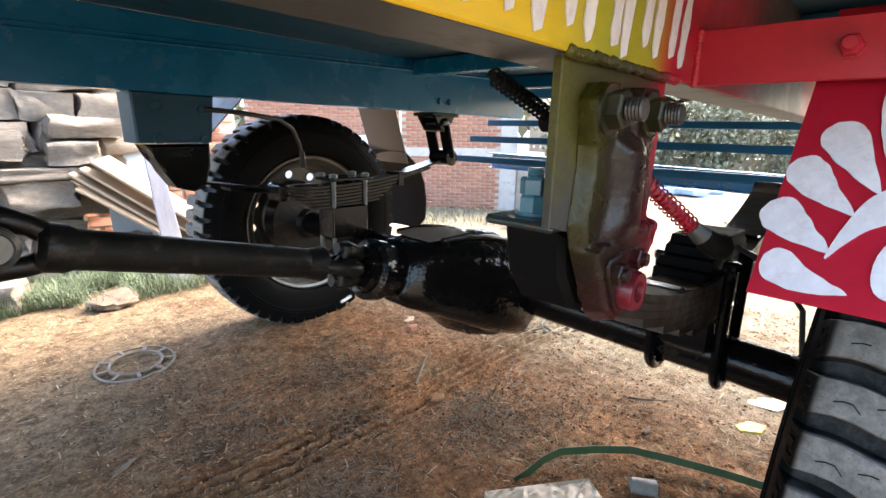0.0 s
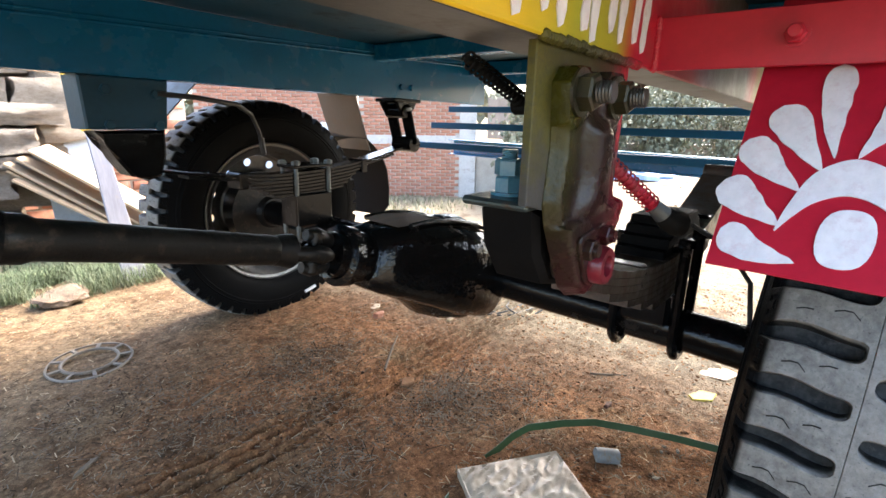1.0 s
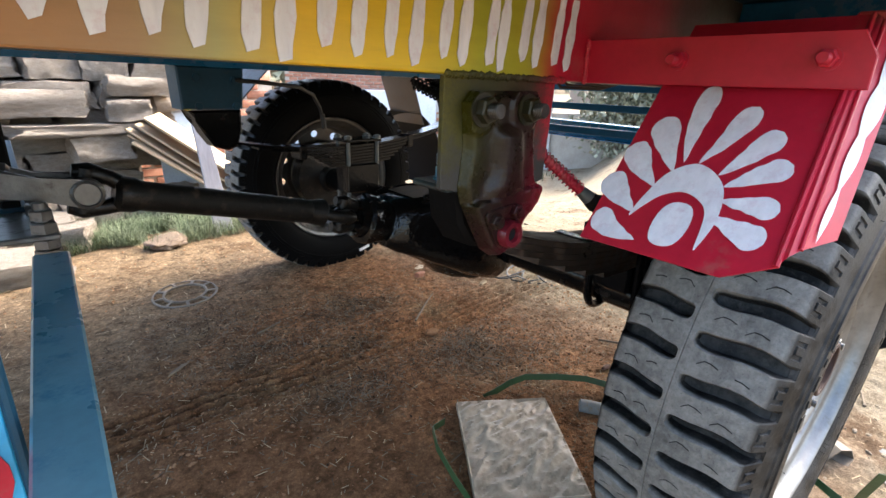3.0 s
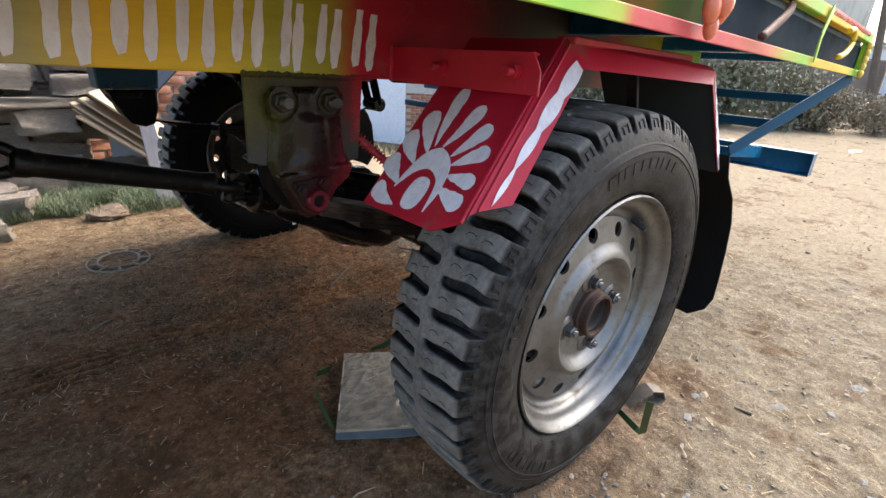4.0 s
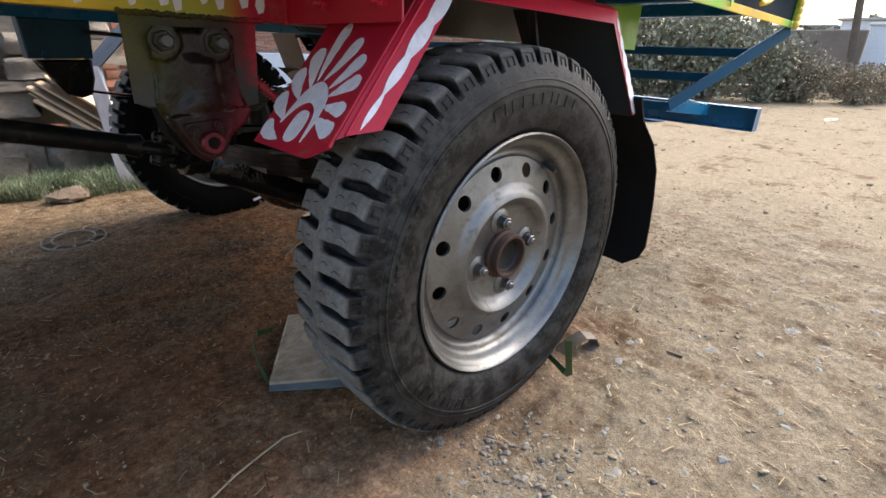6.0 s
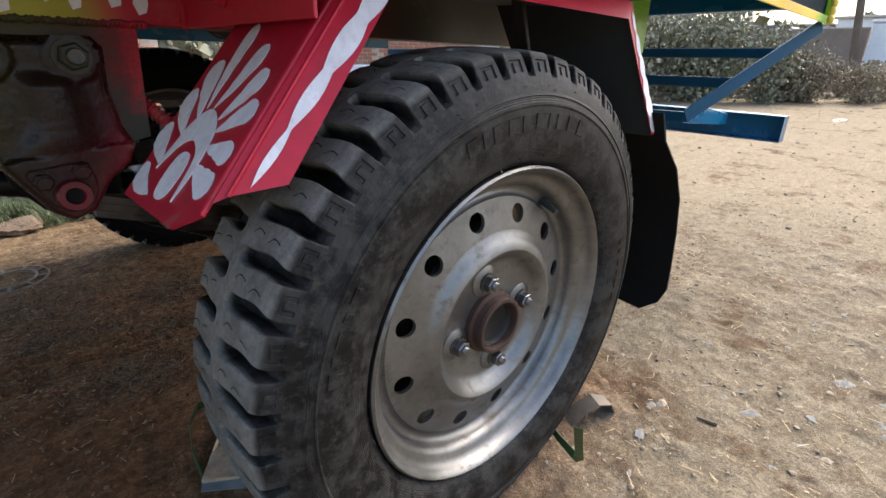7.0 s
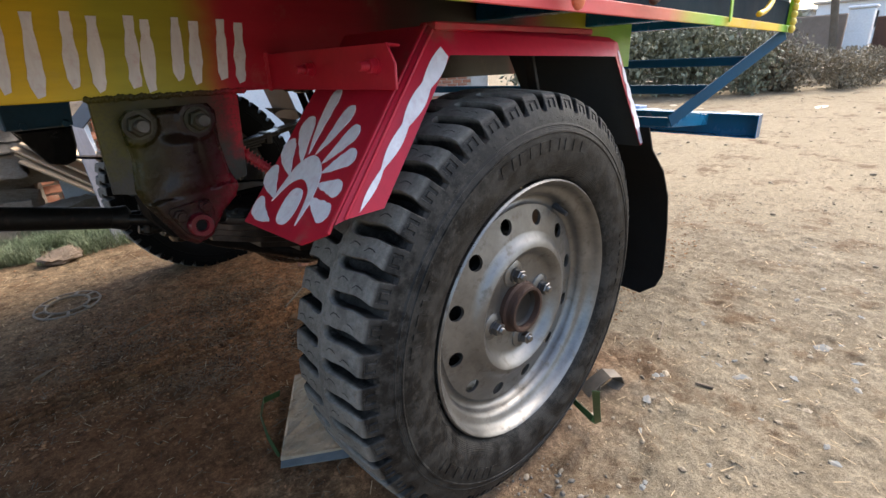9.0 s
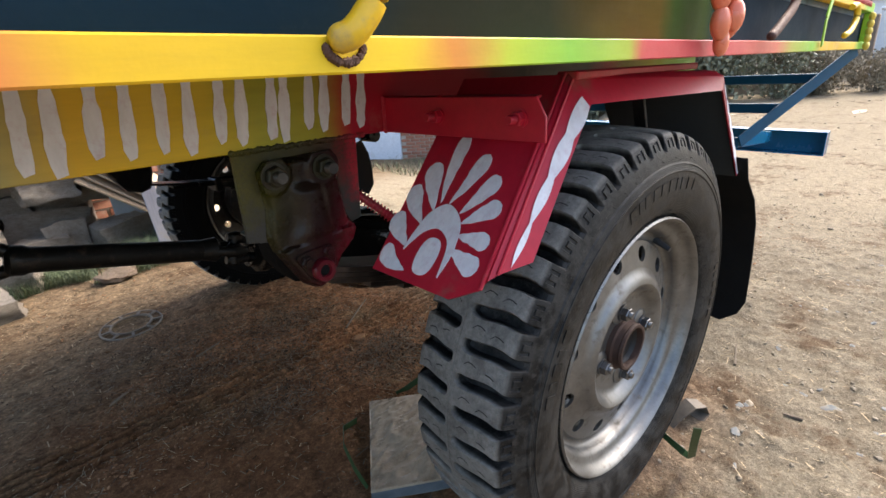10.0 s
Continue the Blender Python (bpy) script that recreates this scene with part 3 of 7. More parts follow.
# far chassis rail and deck
bm = bmnew()
box(bm, -1.60, 0.84, 1.300, 1.305, 0.782, 0.935, 0.0015)
far_rail = part("far_rail", bm, M_blue, cart, "deep blue painted chassis rail")
bm = bmnew()
box(bm, -1.60, 0.84, 1.3055, 1.36, 0.782, 0.787, 0.0015)
part("bottom_flange", bm, M_blue, far_rail)
bm = bmnew()
beam(bm, (-1.60, 1.2975, 0.846), (0.84, 1.2975, 0.922), 0.005, 0.006, 0.002)
part("seam", bm, M_blue, far_rail)
bm = bmnew()
beam(bm, (-1.60, 1.2980, 0.856), (0.84, 1.2980, 0.932), 0.004, 0.004, 0.001)
part("seam", bm, M_blue, far_rail)
bm = bmnew()
box(bm, -1.60, 1.30, -0.07, 1.90, 0.936, 0.950, 0.002)
part("deck_floor", bm, M_navy, cart, "dark blue deck seen from beneath")
for u in (-1.25, 0.25, 0.75, 1.2):
    bm = bmnew()
    box(bm, u - 0.025, u + 0.025, -0.068, 1.88, 0.888, 0.934, 0.003)
    part("cross_bearer", bm, M_blue if u > 0 else M_navy, cart)

# outer rub rail
bm = bmnew()
box(bm, -1.60, 1.40, -0.094, -0.090, 0.858, 0.8785, 0.0012)
box(bm, -1.60, 1.40, -0.0895, -0.060, 0.8745, 0.8785, 0.0012)
rail = part("rub_rail", bm, M_rail, cart, "angle-iron rub rail sprayed yellow, green, red")
bm = bmnew()
box(bm, -1.60, 1.40, -0.0745, -0.0715, 0.8795, 0.9510, 0.001)
part("sill", bm, M_sill, cart, "dark blue sill with yellow and green overspray")
bm = bmnew()
box(bm, -1.60, 1.40, -0.070, -0.066, 0.952, 1.15, 0.0015)
part("bed_side", bm, M_navy, cart, "dark blue bed side")
bm = bmnew()
box(bm, -1.60, 1.41, -0.096, -0.071, 0.965, 0.992, 0.002)
part("upper_rail", bm, M_rail, cart)
bm = bmnew()
box(bm, 1.383, 1.41, -0.092, -0.0755, 0.8795, 0.9645, 0.002)
part("end_post", bm, M_lime, cart)

# ---- wheels ----
def sector_holes(bm, r0, r1, y0, y1, n_holes, rh, hr):
    """A ring band with round holes through it; rh: radius of the ring of holes, hr: of a hole."""
    step = 2 * math.pi / n_holes
    wx, up, dn = step / 2 * rh, r1 - rh, rh - r0
    dirs = [2 * math.pi * i / 16 for i in range(16)] + [math.atan2(up, wx), math.atan2(up, -wx), math.atan2(-dn, wx), math.atan2(-dn, -wx)]
    dirs = sorted(d % (2 * math.pi) for d in dirs)
    for h in range(n_holes):
        c = h * step + radians(12)

        def at(a, r):
            y = y0 + (y1 - y0) * (r - r0) / (r1 - r0)
            return bm.verts.new((r * math.cos(a), y, r * math.sin(a)))
        inner, back, outer = [], [], []
        for t in dirs:
            dx, dy = math.cos(t), math.sin(t)
            inner.append(at(c + hr * dx / rh, rh + hr * dy))
            v = at(c + hr * dx / rh, rh + hr * dy)
            v.co.y += 0.006
            back.append(v)
            s = min(wx / max(abs(dx), 1e-6), (up if dy > 0 else dn) / max(abs(dy), 1e-6))
            outer.append(at(c + s * dx / rh, rh + s * dy))
        bridge(bm, outer, inner)
        bridge(bm, inner, back)
    bmesh.ops.remove_doubles(bm, verts=bm.verts[:], dist=0.0004)
    return bm


def lathe(bm, prof, seg=72):
    rings = []
    for r, y in prof:
        rings.append([bm.verts.new((r * math.cos(2 * math.pi * k / seg), y, r * math.sin(2 * math.pi * k / seg))) for k in range(seg)])
    for a, b in zip(rings, rings[1:]):
        bridge(bm, a, b)
    return bm


PITCHES, TYRE_MID = 48, 0.0675


def inner_side(y):
    """Place across the tyre of the inner half, from its mirror place on the outer half."""
    if y < -0.0148:
        return 0.1365 + (-0.0148 - y) * 0.90
    return TYRE_MID + (TYRE_MID - y) * 0.838


def tyre_mesh():
    """A solid tread band with slots cut in from both shoulders, staggered; recessed panels on the buttresses."""
    side_rows = [(0.246, -0.016), (0.253, -0.027), (0.260, -0.0325), (0.270, -0.0370), (0.285, -0.0408), (0.300, -0.0428), (0.315, -0.0430), (0.326, -0.0420), (0.3272, -0.0432), (0.3290, -0.0432), (0.3302, -0.0412), (0.338, -0.0390), (0.3392, -0.0400), (0.3408, -0.0396), (0.342, -0.0376)]
    # radius, place across, slot depth, groove kind (1: two legs, 2: the bow over them), slot half width
    tread_rows = [(0.3475, -0.0360, 0.0000, 0, 0.120), (0.3605, -0.0319, 0.0000, 0, 0.120), (0.3622, -0.0312, 0.0015, 0, 0.115), (0.3640, -0.0305, 0.0030, 0, 0.120), (0.3655, -0.0298, 0.0040, 0, 0.122), (0.3662, -0.0295, 0.0050, 1, 0.122), (0.3720, -0.0270, 0.0090, 1, 0.128), (0.3762, -0.0251, 0.0120, 1, 0.132), (0.3768, -0.0248, 0.0130, 2, 0.132), (0.3790, -0.0237, 0.0150, 2, 0.135), (0.3797, -0.0233, 0.0155, 0, 0.137), (0.3838, -0.0210, 0.0190, 0, 0.150), (0.3866, -0.0183, 0.0215, 0, 0.160), (0.3880, -0.0148, 0.0220, 0, 0.170), (0.3893, -0.0016, 0.0220, 0, 0.180), (0.3901, 0.0119, 0.0220, 0, 0.182), (0.3906, 0.0235, 0.0220, 0, 0.180), (0.3910, 0.0344, 0.0220, 0, 0.178), (0.3912, 0.0452, 0.0210, 0, 0.175), (0.3913, 0.0534, 0.0200, 0, 0.165), (0.3914, 0.0577, 0.0190, 0, 0.140), (0.3914, 0.0606, 0.0170, 0, 0.100), (0.3914, 0.0621, 0.0000, 0, 0.050), (0.3915, 0.0645, 0.0000, 0, 0.080), (0.3915, 0.0669, 0.0000, 0, 0.100), (0.3903, 0.0675, 0.0000, 0, 0.100)]
    bm = bmnew()
    lathe(bm, side_rows + [tread_rows[0][:2]], 152)
    lathe(bm, [(r, inner_side(y)) for r, y in side_rows + [tread_rows[0][:2]]], 152)
    step = 2 * math.pi / PITCHES
    rnd = random.Random(9)
    for side_ in (0, 1):
        grid = []
        jit = [[rnd.uniform(-1, 1) for _ in range(4)] for _ in range(PITCHES)]
        for r, y, slot, notch, half in tread_rows:
            ring = []
            on_top = smoothstep(r, 0.360, 0.388)
            centre = 0.935 + on_top * 0.045 * math.sin((y - 0.026) * 75)
            legs, bow = (0.0018 if notch else 0.0), (0.0018 if notch == 2 else 0.0)
            worn = 0.0022 if slot else 0.0
            for p in range(PITCHES):
                j0, j1, j2, j3 = jit[p]
                h = half * (1 + 0.07 * j0)
                c_ = centre + 0.012 * j1
                a0, a1 = c_ - h, c_ + h
                b0 = 1.0 + centre - half
                land = b0 - a1
                cols = [(a0 - 0.035, 0.0), (a0 - 0.006, worn), (a0 + 0.035, slot), (c_, slot * 1.04), (a1 - 0.035, slot), (a1 + 0.006, worn), (a1 + 0.035, 0.0), (a1 + land * 0.22, 0.0), (a1 + land * 0.25, legs), (a1 + land * 0.36, legs), (a1 + land * 0.39, bow), (a1 + land * 0.61, bow), (a1 + land * 0.64, legs), (a1 + land * 0.75, legs), (a1 + land * 0.78, 0.0)]
                for f, d in cols:
                    th = (p + f + 0.5 * side_) * step
                    deep = d == slot or d > slot
                    rr = r - (d if (deep or d == worn) else 0.3 * d) + 0.0005 * j2 * on_top * smoothstep(0.030 - y, 0.0, 0.02)
                    yy = y + (0.0 if (deep or d == worn) else 0.95 * d) + 0.0005 * j3 * on_top * smoothstep(-0.005 - y, 0.0, 0.01)
                    ring.append(bm.verts.new((rr * math.cos(th), yy if side_ == 0 else inner_side(yy), rr * math.sin(th))))
            grid.append(ring)
        for a, b in zip(grid, grid[1:]):
            bridge(bm, a, b)
    # raised plain bars round the sidewall
    def bar(a0, a1, r0, r1):
        q = []
        for lift in (0.0, 0.0012):
            for a, r in ((a0, r0), (a1, r0), (a1, r1), (a0, r1)):
                yb = -0.0426 - (0.0004 if r > 0.305 else 0.0) - lift
                q.append(bm.verts.new((r * math.cos(a), yb, r * math.sin(a))))
        bm.faces.new(q[4:])
        for i in range(4):
            bm.faces.new((q[i], q[(i + 1) % 4], q[4 + (i + 1) % 4], q[4 + i]))
    for start, count, w, gap, r0, r1 in ((112, 10, 3.4, 1.5, 0.299, 0.318), (14, 6, 3.0, 2.0, 0.299, 0.318), (246, 8, 3.2, 1.9, 0.299, 0.318), (330, 7, 2.0, 1.2, 0.302, 0.313), (168, 5, 3.2, 1.9, 0.299, 0.318)):
        a = start
        for _ in range(count):
            ww = w * rnd.choice((0.55, 1.0, 1.0))
            bar(radians(a), radians(a - ww), r0, r1)
            a -= ww + gap
    # moulding hairs
    for k in range(110):
        a = rnd.uniform(0, 6.283)
        r = rnd.choice((0.2535, 0.2555, 0.262, 0.345, 0.350))
        y = -0.0300 if r < 0.258 else (-0.035 if r < 0.3 else -0.0345)
        p = V((r * math.cos(a), y, r * math.sin(a)))
        d = V((rnd.uniform(-0.4, 0.4), -1.0, rnd.uniform(-0.4, 0.4))).normalized()
        sweep(bm, [p + d * -0.002, p + d * rnd.uniform(0.003, 0.007)], [0.0005, 0.0003], 3, False)
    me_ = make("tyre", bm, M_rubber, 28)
    return me_


TYRE = tyre_mesh()


def sipe_mesh():
    """Fine zigzag cuts in the tread blocks."""
    step = 2 * math.pi / PITCHES
    bm = bmnew()
    rnd = random.Random(19)
    for side_ in (0, 1):
        for p in range(PITCHES):
            for y, off in ((0.040, 0.46), (0.008, 0.54)):
                zz = [(-0.012, 0.001), (-0.004, -0.0015), (0.003, -0.0015), (0.010, 0.0045)]
                ac = (p + 0.5 * side_ + off + 0.935 + rnd.uniform(-0.05, 0.05)) * step
                rr = (0.3911 if y > 0.01 else 0.3902) + 0.0007
                last = 3 if rnd.random() < 0.7 else 2
                row = []
                for yy, tt in zz[:last + 1]:
                    yo = y + yy if side_ == 0 else inner_side(y + yy)
                    row.append([bm.verts.new((rr * math.cos(ac + (tt + w) / 0.39), yo, rr * math.sin(ac + (tt + w) / 0.39))) for w in (-0.0006, 0.0006)])
                for q0, q1 in zip(row, row[1:]):
                    bm.faces.new((q0[0], q0[1], q1[1], q1[0]))
    return make("sipes", bm, M_flap, 30)


SIPES = sipe_mesh()


def rim_mesh():
    bm = bmnew()
    lathe(bm, [(0.2405, -0.012), (0.2475, -0.0225), (0.2480, -0.0285), (0.2450, -0.0315), (0.2415, -0.0290), (0.2380, -0.0200), (0.2350, -0.0125), (0.2290, -0.0075), (0.2230, -0.0055), (0.2180, -0.0010), (0.2150, 0.0080), (0.2135, 0.0170), (0.2090, 0.0215), (0.2040, 0.0230), (0.1990, 0.0212), (0.1955, 0.0160)])
    sector_holes(bm, 0.148, 0.1955, 0.0040, 0.0160, 12, 0.172, 0.0145)
    lathe(bm, [(0.148, 0.0040), (0.141, 0.0015), (0.136, -0.0040), (0.130, -0.0090), (0.121, -0.0115), (0.112, -0.0070), (0.106, 0.0030), (0.100, 0.0085), (0.092, 0.0105), (0.060, 0.0105), (0.040, 0.0095)])
    # barrel and the inner flange
    lathe(bm, [(0.2135, 0.018), (0.212, 0.100), (0.225, 0.116), (0.234, 0.138), (0.2475, 0.143), (0.248, 0.150), (0.2405, 0.134)])
    lathe(bm, [(0.204, 0.025), (0.205, 0.100), (0.216, 0.120), (0.232, 0.146)])
    return make("wheel", bm, M_rim, 40)


RIM = rim_mesh()


def boss_mesh():
    bm = bmnew()
    turned(bm, (0, 0.0125, 0), (0, -1, 0), [(0, 0.027), (0.004, 0.0255), (0.0075, 0.019), (0.0085, 0.012)], 20)
    return make("stud_boss", bm, M_rim, 40)


def hub_mesh():
    bm = bmnew()
    lathe(bm, [(0.052, 0.011), (0.051, 0.002), (0.046, -0.001), (0.0445, -0.010), (0.046, -0.012), (0.0445, -0.017), (0.041, -0.018), (0.0385, -0.017), (0.0375, -0.010), (0.037, 0.004), (0.034, 0.006)], 40)
    return make("hub", bm, M_hub, 40)


M_cap = surface("dark_cap_steel", (0.008, 0.007, 0.006), (0.020, 0.016, 0.013), (0.5, 0.7), metal=0.3, big=30)


def cap_mesh():
    bm = bmnew()
    lathe(bm, [(0.0374, -0.004), (0.0355, -0.0065), (0.0335, -0.005), (0.031, 0.0005), (0.022, 0.0030), (0.010, 0.0035), (0.0005, 0.0035)], 36)
    return make("dust_cap", bm, M_cap, 40)


def nut_mesh():
    bm = bmnew()
    turned(bm, (0, 0.004, 0), (0, -1, 0), [(0, 0.0155), (0.003, 0.0150)], 20)
    hexa(bm, (0, 0.001, 0), (0, -1, 0), 0.0128, 0.012)
    stud(bm, (0, -0.011, 0), (0, -1, 0), 0.0066, 0.006)
    return make("wheel_nut", bm, M_nut, 30)


def drum_mesh():
    bm = bmnew()
    lathe(bm, [(0.02, 0.030), (0.13, 0.032), (0.138, 0.040), (0.138, 0.110), (0.145, 0.114), (0.145, 0.126), (0.06, 0.130), (0.05, 0.150), (0.02, 0.152)], 48)
    return make("brake_drum", bm, M_grease, 40)


HUB, NUT, DRUM, BOSS, CAP = hub_mesh(), nut_mesh(), drum_mesh(), boss_mesh(), cap_mesh()


def wheel(m, label):
    w = new("wheel", RIM)
    w.parent = cart
    w.matrix_basis = INV @ m
    tagged(w, label)
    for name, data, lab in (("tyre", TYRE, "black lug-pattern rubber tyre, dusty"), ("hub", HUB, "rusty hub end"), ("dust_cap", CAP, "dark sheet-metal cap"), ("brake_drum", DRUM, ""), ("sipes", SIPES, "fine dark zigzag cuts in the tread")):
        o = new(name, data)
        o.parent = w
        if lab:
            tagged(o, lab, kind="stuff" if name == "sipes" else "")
    for k in range(4):
        a = radians(11 + 90 * k)
        o = new("stud_boss", BOSS)
        o.parent = w
        o.matrix_basis = pose(0.073 * math.cos(a), 0, 0.073 * math.sin(a))
        o = new("wheel_nut", NUT)
        o.parent = w
        a = radians(11 + 90 * k)
        o.matrix_basis = pose(0.073 * math.cos(a), 0, 0.073 * math.sin(a), 0, 13 * k, 0)
    b_ = bmnew()
    a = radians(52)
    sweep(b_, [(0.211 * math.cos(a), 0.024, 0.211 * math.sin(a)), (0.205 * math.cos(a), 0.010, 0.205 * math.sin(a)), (0.197 * math.cos(a), -0.012, 0.197 * math.sin(a))], [0.0075, 0.006, 0.0045], 10)
    part("valve", b_, M_hose, w)
    return w


# added unseen disc that keeps the near wheel's holes dark
def backing(w):
    b_ = bmnew()
    lathe(b_, [(0.0005, 0.108), (0.186, 0.110), (0.190, 0.116), (0.186, 0.122), (0.0005, 0.124)], 48)
    return part("hole_blackout_disc", b_, M_black, w)


near_wheel = wheel(Matrix.Translation((-0.0084, 0.0, 0.3633)) @ Matrix.Rotation(-0.0309, 4, "Z") @ Matrix.Rotation(0.0302, 4, "X"), "silver steel disc wheel with twelve round holes")
backing(near_wheel)
far_wheel = wheel(Matrix.Translation((0.1045, 1.835, 0.3728)) @ Matrix.Rotation(math.pi - 0.031, 4, "Z") @ Matrix.Rotation(math.radians(17), 4, "Y"), "silver steel disc wheel seen from behind")
# paper size mark on the inner wall of the far tyre
b_ = bmnew()
to_wheel = (Matrix.Translation((0.1045, 1.835, 0.3728)) @ Matrix.Rotation(math.pi - 0.031, 4, "Z") @ Matrix.Rotation(math.radians(17), 4, "Y")).inverted()
qs = [[b_.verts.new(to_wheel @ V((x, yy, z))) for x, z in ((0.1930, 0.0470), (0.2430, 0.0590), (0.2460, 0.0490), (0.1965, 0.0365))] for yy in (1.668, 1.682)]
b_.faces.new(qs[0])
for i in range(4):
    b_.faces.new((qs[0][i], qs[0][(i + 1) % 4], qs[1][(i + 1) % 4], qs[1][i]))
part("paper_tag", b_, M_white, far_wheel, "white paper tag stuck on the tyre")

# ---- axle, springs, drive line ----
ax0, ax1 = W(0.0, 0.14, 0.366), W(0.10, 1.70, 0.373)
bm = bmnew()
sweep(bm, [ax0.lerp(ax1, k / 12) for k in range(13)], [0.038, 0.0365, 0.039, 0.041, 0.043, 0.056, 0.058, 0.046, 0.042, 0.040, 0.039, 0.039, 0.044], 24)
axle = part("rear_axle", bm, M_black, cart, "black painted axle tube")
c = W(0.0, 0.80, 0.372)
bm = bmnew()
bmesh.ops.create_uvsphere(bm, u_segments=32, v_segments=20, radius=1.0, matrix=Matrix.Translation(c) @ Matrix.Diagonal((0.120, 0.130, 0.104, 1)))
for v in bm.verts:
    q = (v.co - c).normalized()
    v.co += q * (0.010 * noise.noise(v.co * 17) + 0.006 * math.cos(6 * math.atan2(q.z, q.y)))
part("differential", bm, M_oily, axle, "black oily differential housing")
for k in range(6):
    a = radians(20 + 28 * k)
    o = V((0, math.cos(a), math.sin(a)))
    bm = bmnew()
    beam(bm, c + V((-0.05, 0, 0)) + o * 0.112, c + V((-0.20, 0, 0.035)) + o * 0.070, 0.012, 0.030, 0.004, up=tuple(o))
    part("rib", bm, M_black, axle)
for k in range(10):
    a = 2 * math.pi * k / 10
    bm = bmnew()
    hexa(bm, c + V((-0.062, 0.098 * math.cos(a), 0.088 * math.sin(a))), (-1, 0, 0), 0.008, 0.02)
    part("cover_bolt", bm, M_black, axle)
uj_r, uj_f = W(-0.3855, 0.798, 0.499), W(-0.818, 0.800, 0.611)
ax = (uj_f - uj_r).normalized()
bm = bmnew()
turned(bm, c + V((-0.03, 0, 0.015)), uj_r + ax * 0.03 - c - V((-0.03, 0, 0.015)), [(0.0, 0.122), (0.06, 0.112), (0.10, 0.090), (0.15, 0.078), (0.245, 0.058), (0.262, 0.050), (0.29, 0.048), (0.296, 0.056), (0.316, 0.056), (0.32, 0.044), (0.340, 0.042)], 32)
part("pinion_nose", bm, M_oily, axle)
# squarish neck of the housing, flat on top and caked with dust
d_ = (uj_r - c).normalized()
s_ = V((0, 1, 0))
n_ = d_.cross(s_).normalized()
n_ = n_ if n_.z > 0 else -n_
bm = bmnew()
rings, lid = [], []
for t_, hw, hi, lo in ((-0.10, 0.105, 0.078, 0.078), (-0.03, 0.134, 0.104, 0.098), (0.05, 0.136, 0.110, 0.094), (0.13, 0.116, 0.106, 0.082), (0.20, 0.094, 0.090, 0.068), (0.26, 0.076, 0.070, 0.060), (0.295, 0.060, 0.056, 0.052), (0.30, 0.048, 0.046, 0.042)):
    ring = []
    for k in range(28):
        a = 2 * math.pi * k / 28
        cu, su = math.cos(a), math.sin(a)
        x_ = hw * math.copysign(abs(cu) ** 0.55, cu)
        z_ = (hi if su > 0 else lo) * math.copysign(abs(su) ** 0.55, su)
        q = c + d_ * t_ + s_ * x_ + n_ * z_
        ring.append(bm.verts.new(q + n_ * (0.004 * noise.noise(q * 22))))
    rings.append(ring)
    lid.append([c + d_ * t_ + s_ * (hw * f) + n_ * (hi + 0.0025) for f in (-0.66, -0.25, 0.25, 0.66)])
for r0, r1 in zip(rings, rings[1:]):
    bridge(bm, r0, r1)
bm.faces.new(rings[0][::-1])
bm.faces.new(rings[-1])
housing = part("housing_neck", bm, M_oily, axle, "glossy black oily housing neck", 50)
bm = bmnew()
rows_ = [[bm.verts.new(q + n_ * (0.003 * noise.noise(q * 31))) for q in row] for row in lid[1:6]]
for r0, r1 in zip(rows_, rows_[1:]):
    for k in range(3):
        bm.faces.new((r0[k], r0[k + 1], r1[k + 1], r1[k]))
part("dust_film", bm, M_dusty, axle, "brown road dust caked on the housing")
for f in (-0.5, 0.5):
    bm = bmnew()
    sweep(bm, [c + d_ * t_ + s_ * (0.125 * f) + n_ * h_ for t_, h_ in ((0.02, 0.113), (0.10, 0.110), (0.17, 0.100), (0.24, 0.078))], 0.006, 8)
    part("rib", bm, M_black, axle)


def yoke(bm, p, d, side_axis, k_=1.0):
    """A forked yoke at p, opening along d."""
    p, d, s = V(p), V(d).normalized(), V(side_axis).normalized()
    q = 0.012 * (k_ - 1.0) / 0.3
    turned(bm, p - d * 0.075, d, [(0, 0.030 * k_), (0.02, 0.034 * k_), (0.03, 0.036 * k_), (0.038, 0.026 * k_)], 20)
    for k in (-1, 1):
        sweep(bm, [p - d * 0.045 + s * (0.016 * k), p - d * 0.03 + s * ((0.031 + q) * k), p + s * ((0.036 + q) * k), p + d * 0.018 + s * ((0.036 + q) * k)], [0.016 * k_, 0.015 * k_, 0.019 * k_, 0.012 * k_], 12)
        turned(bm, p + s * ((0.026 + q) * k), s * k, [(0, 0.019 * k_), (0.016, 0.019 * k_), (0.018, 0.0165 * k_), (0.0175, 0.012 * k_), (0.0155, 0.0115 * k_)], 20)


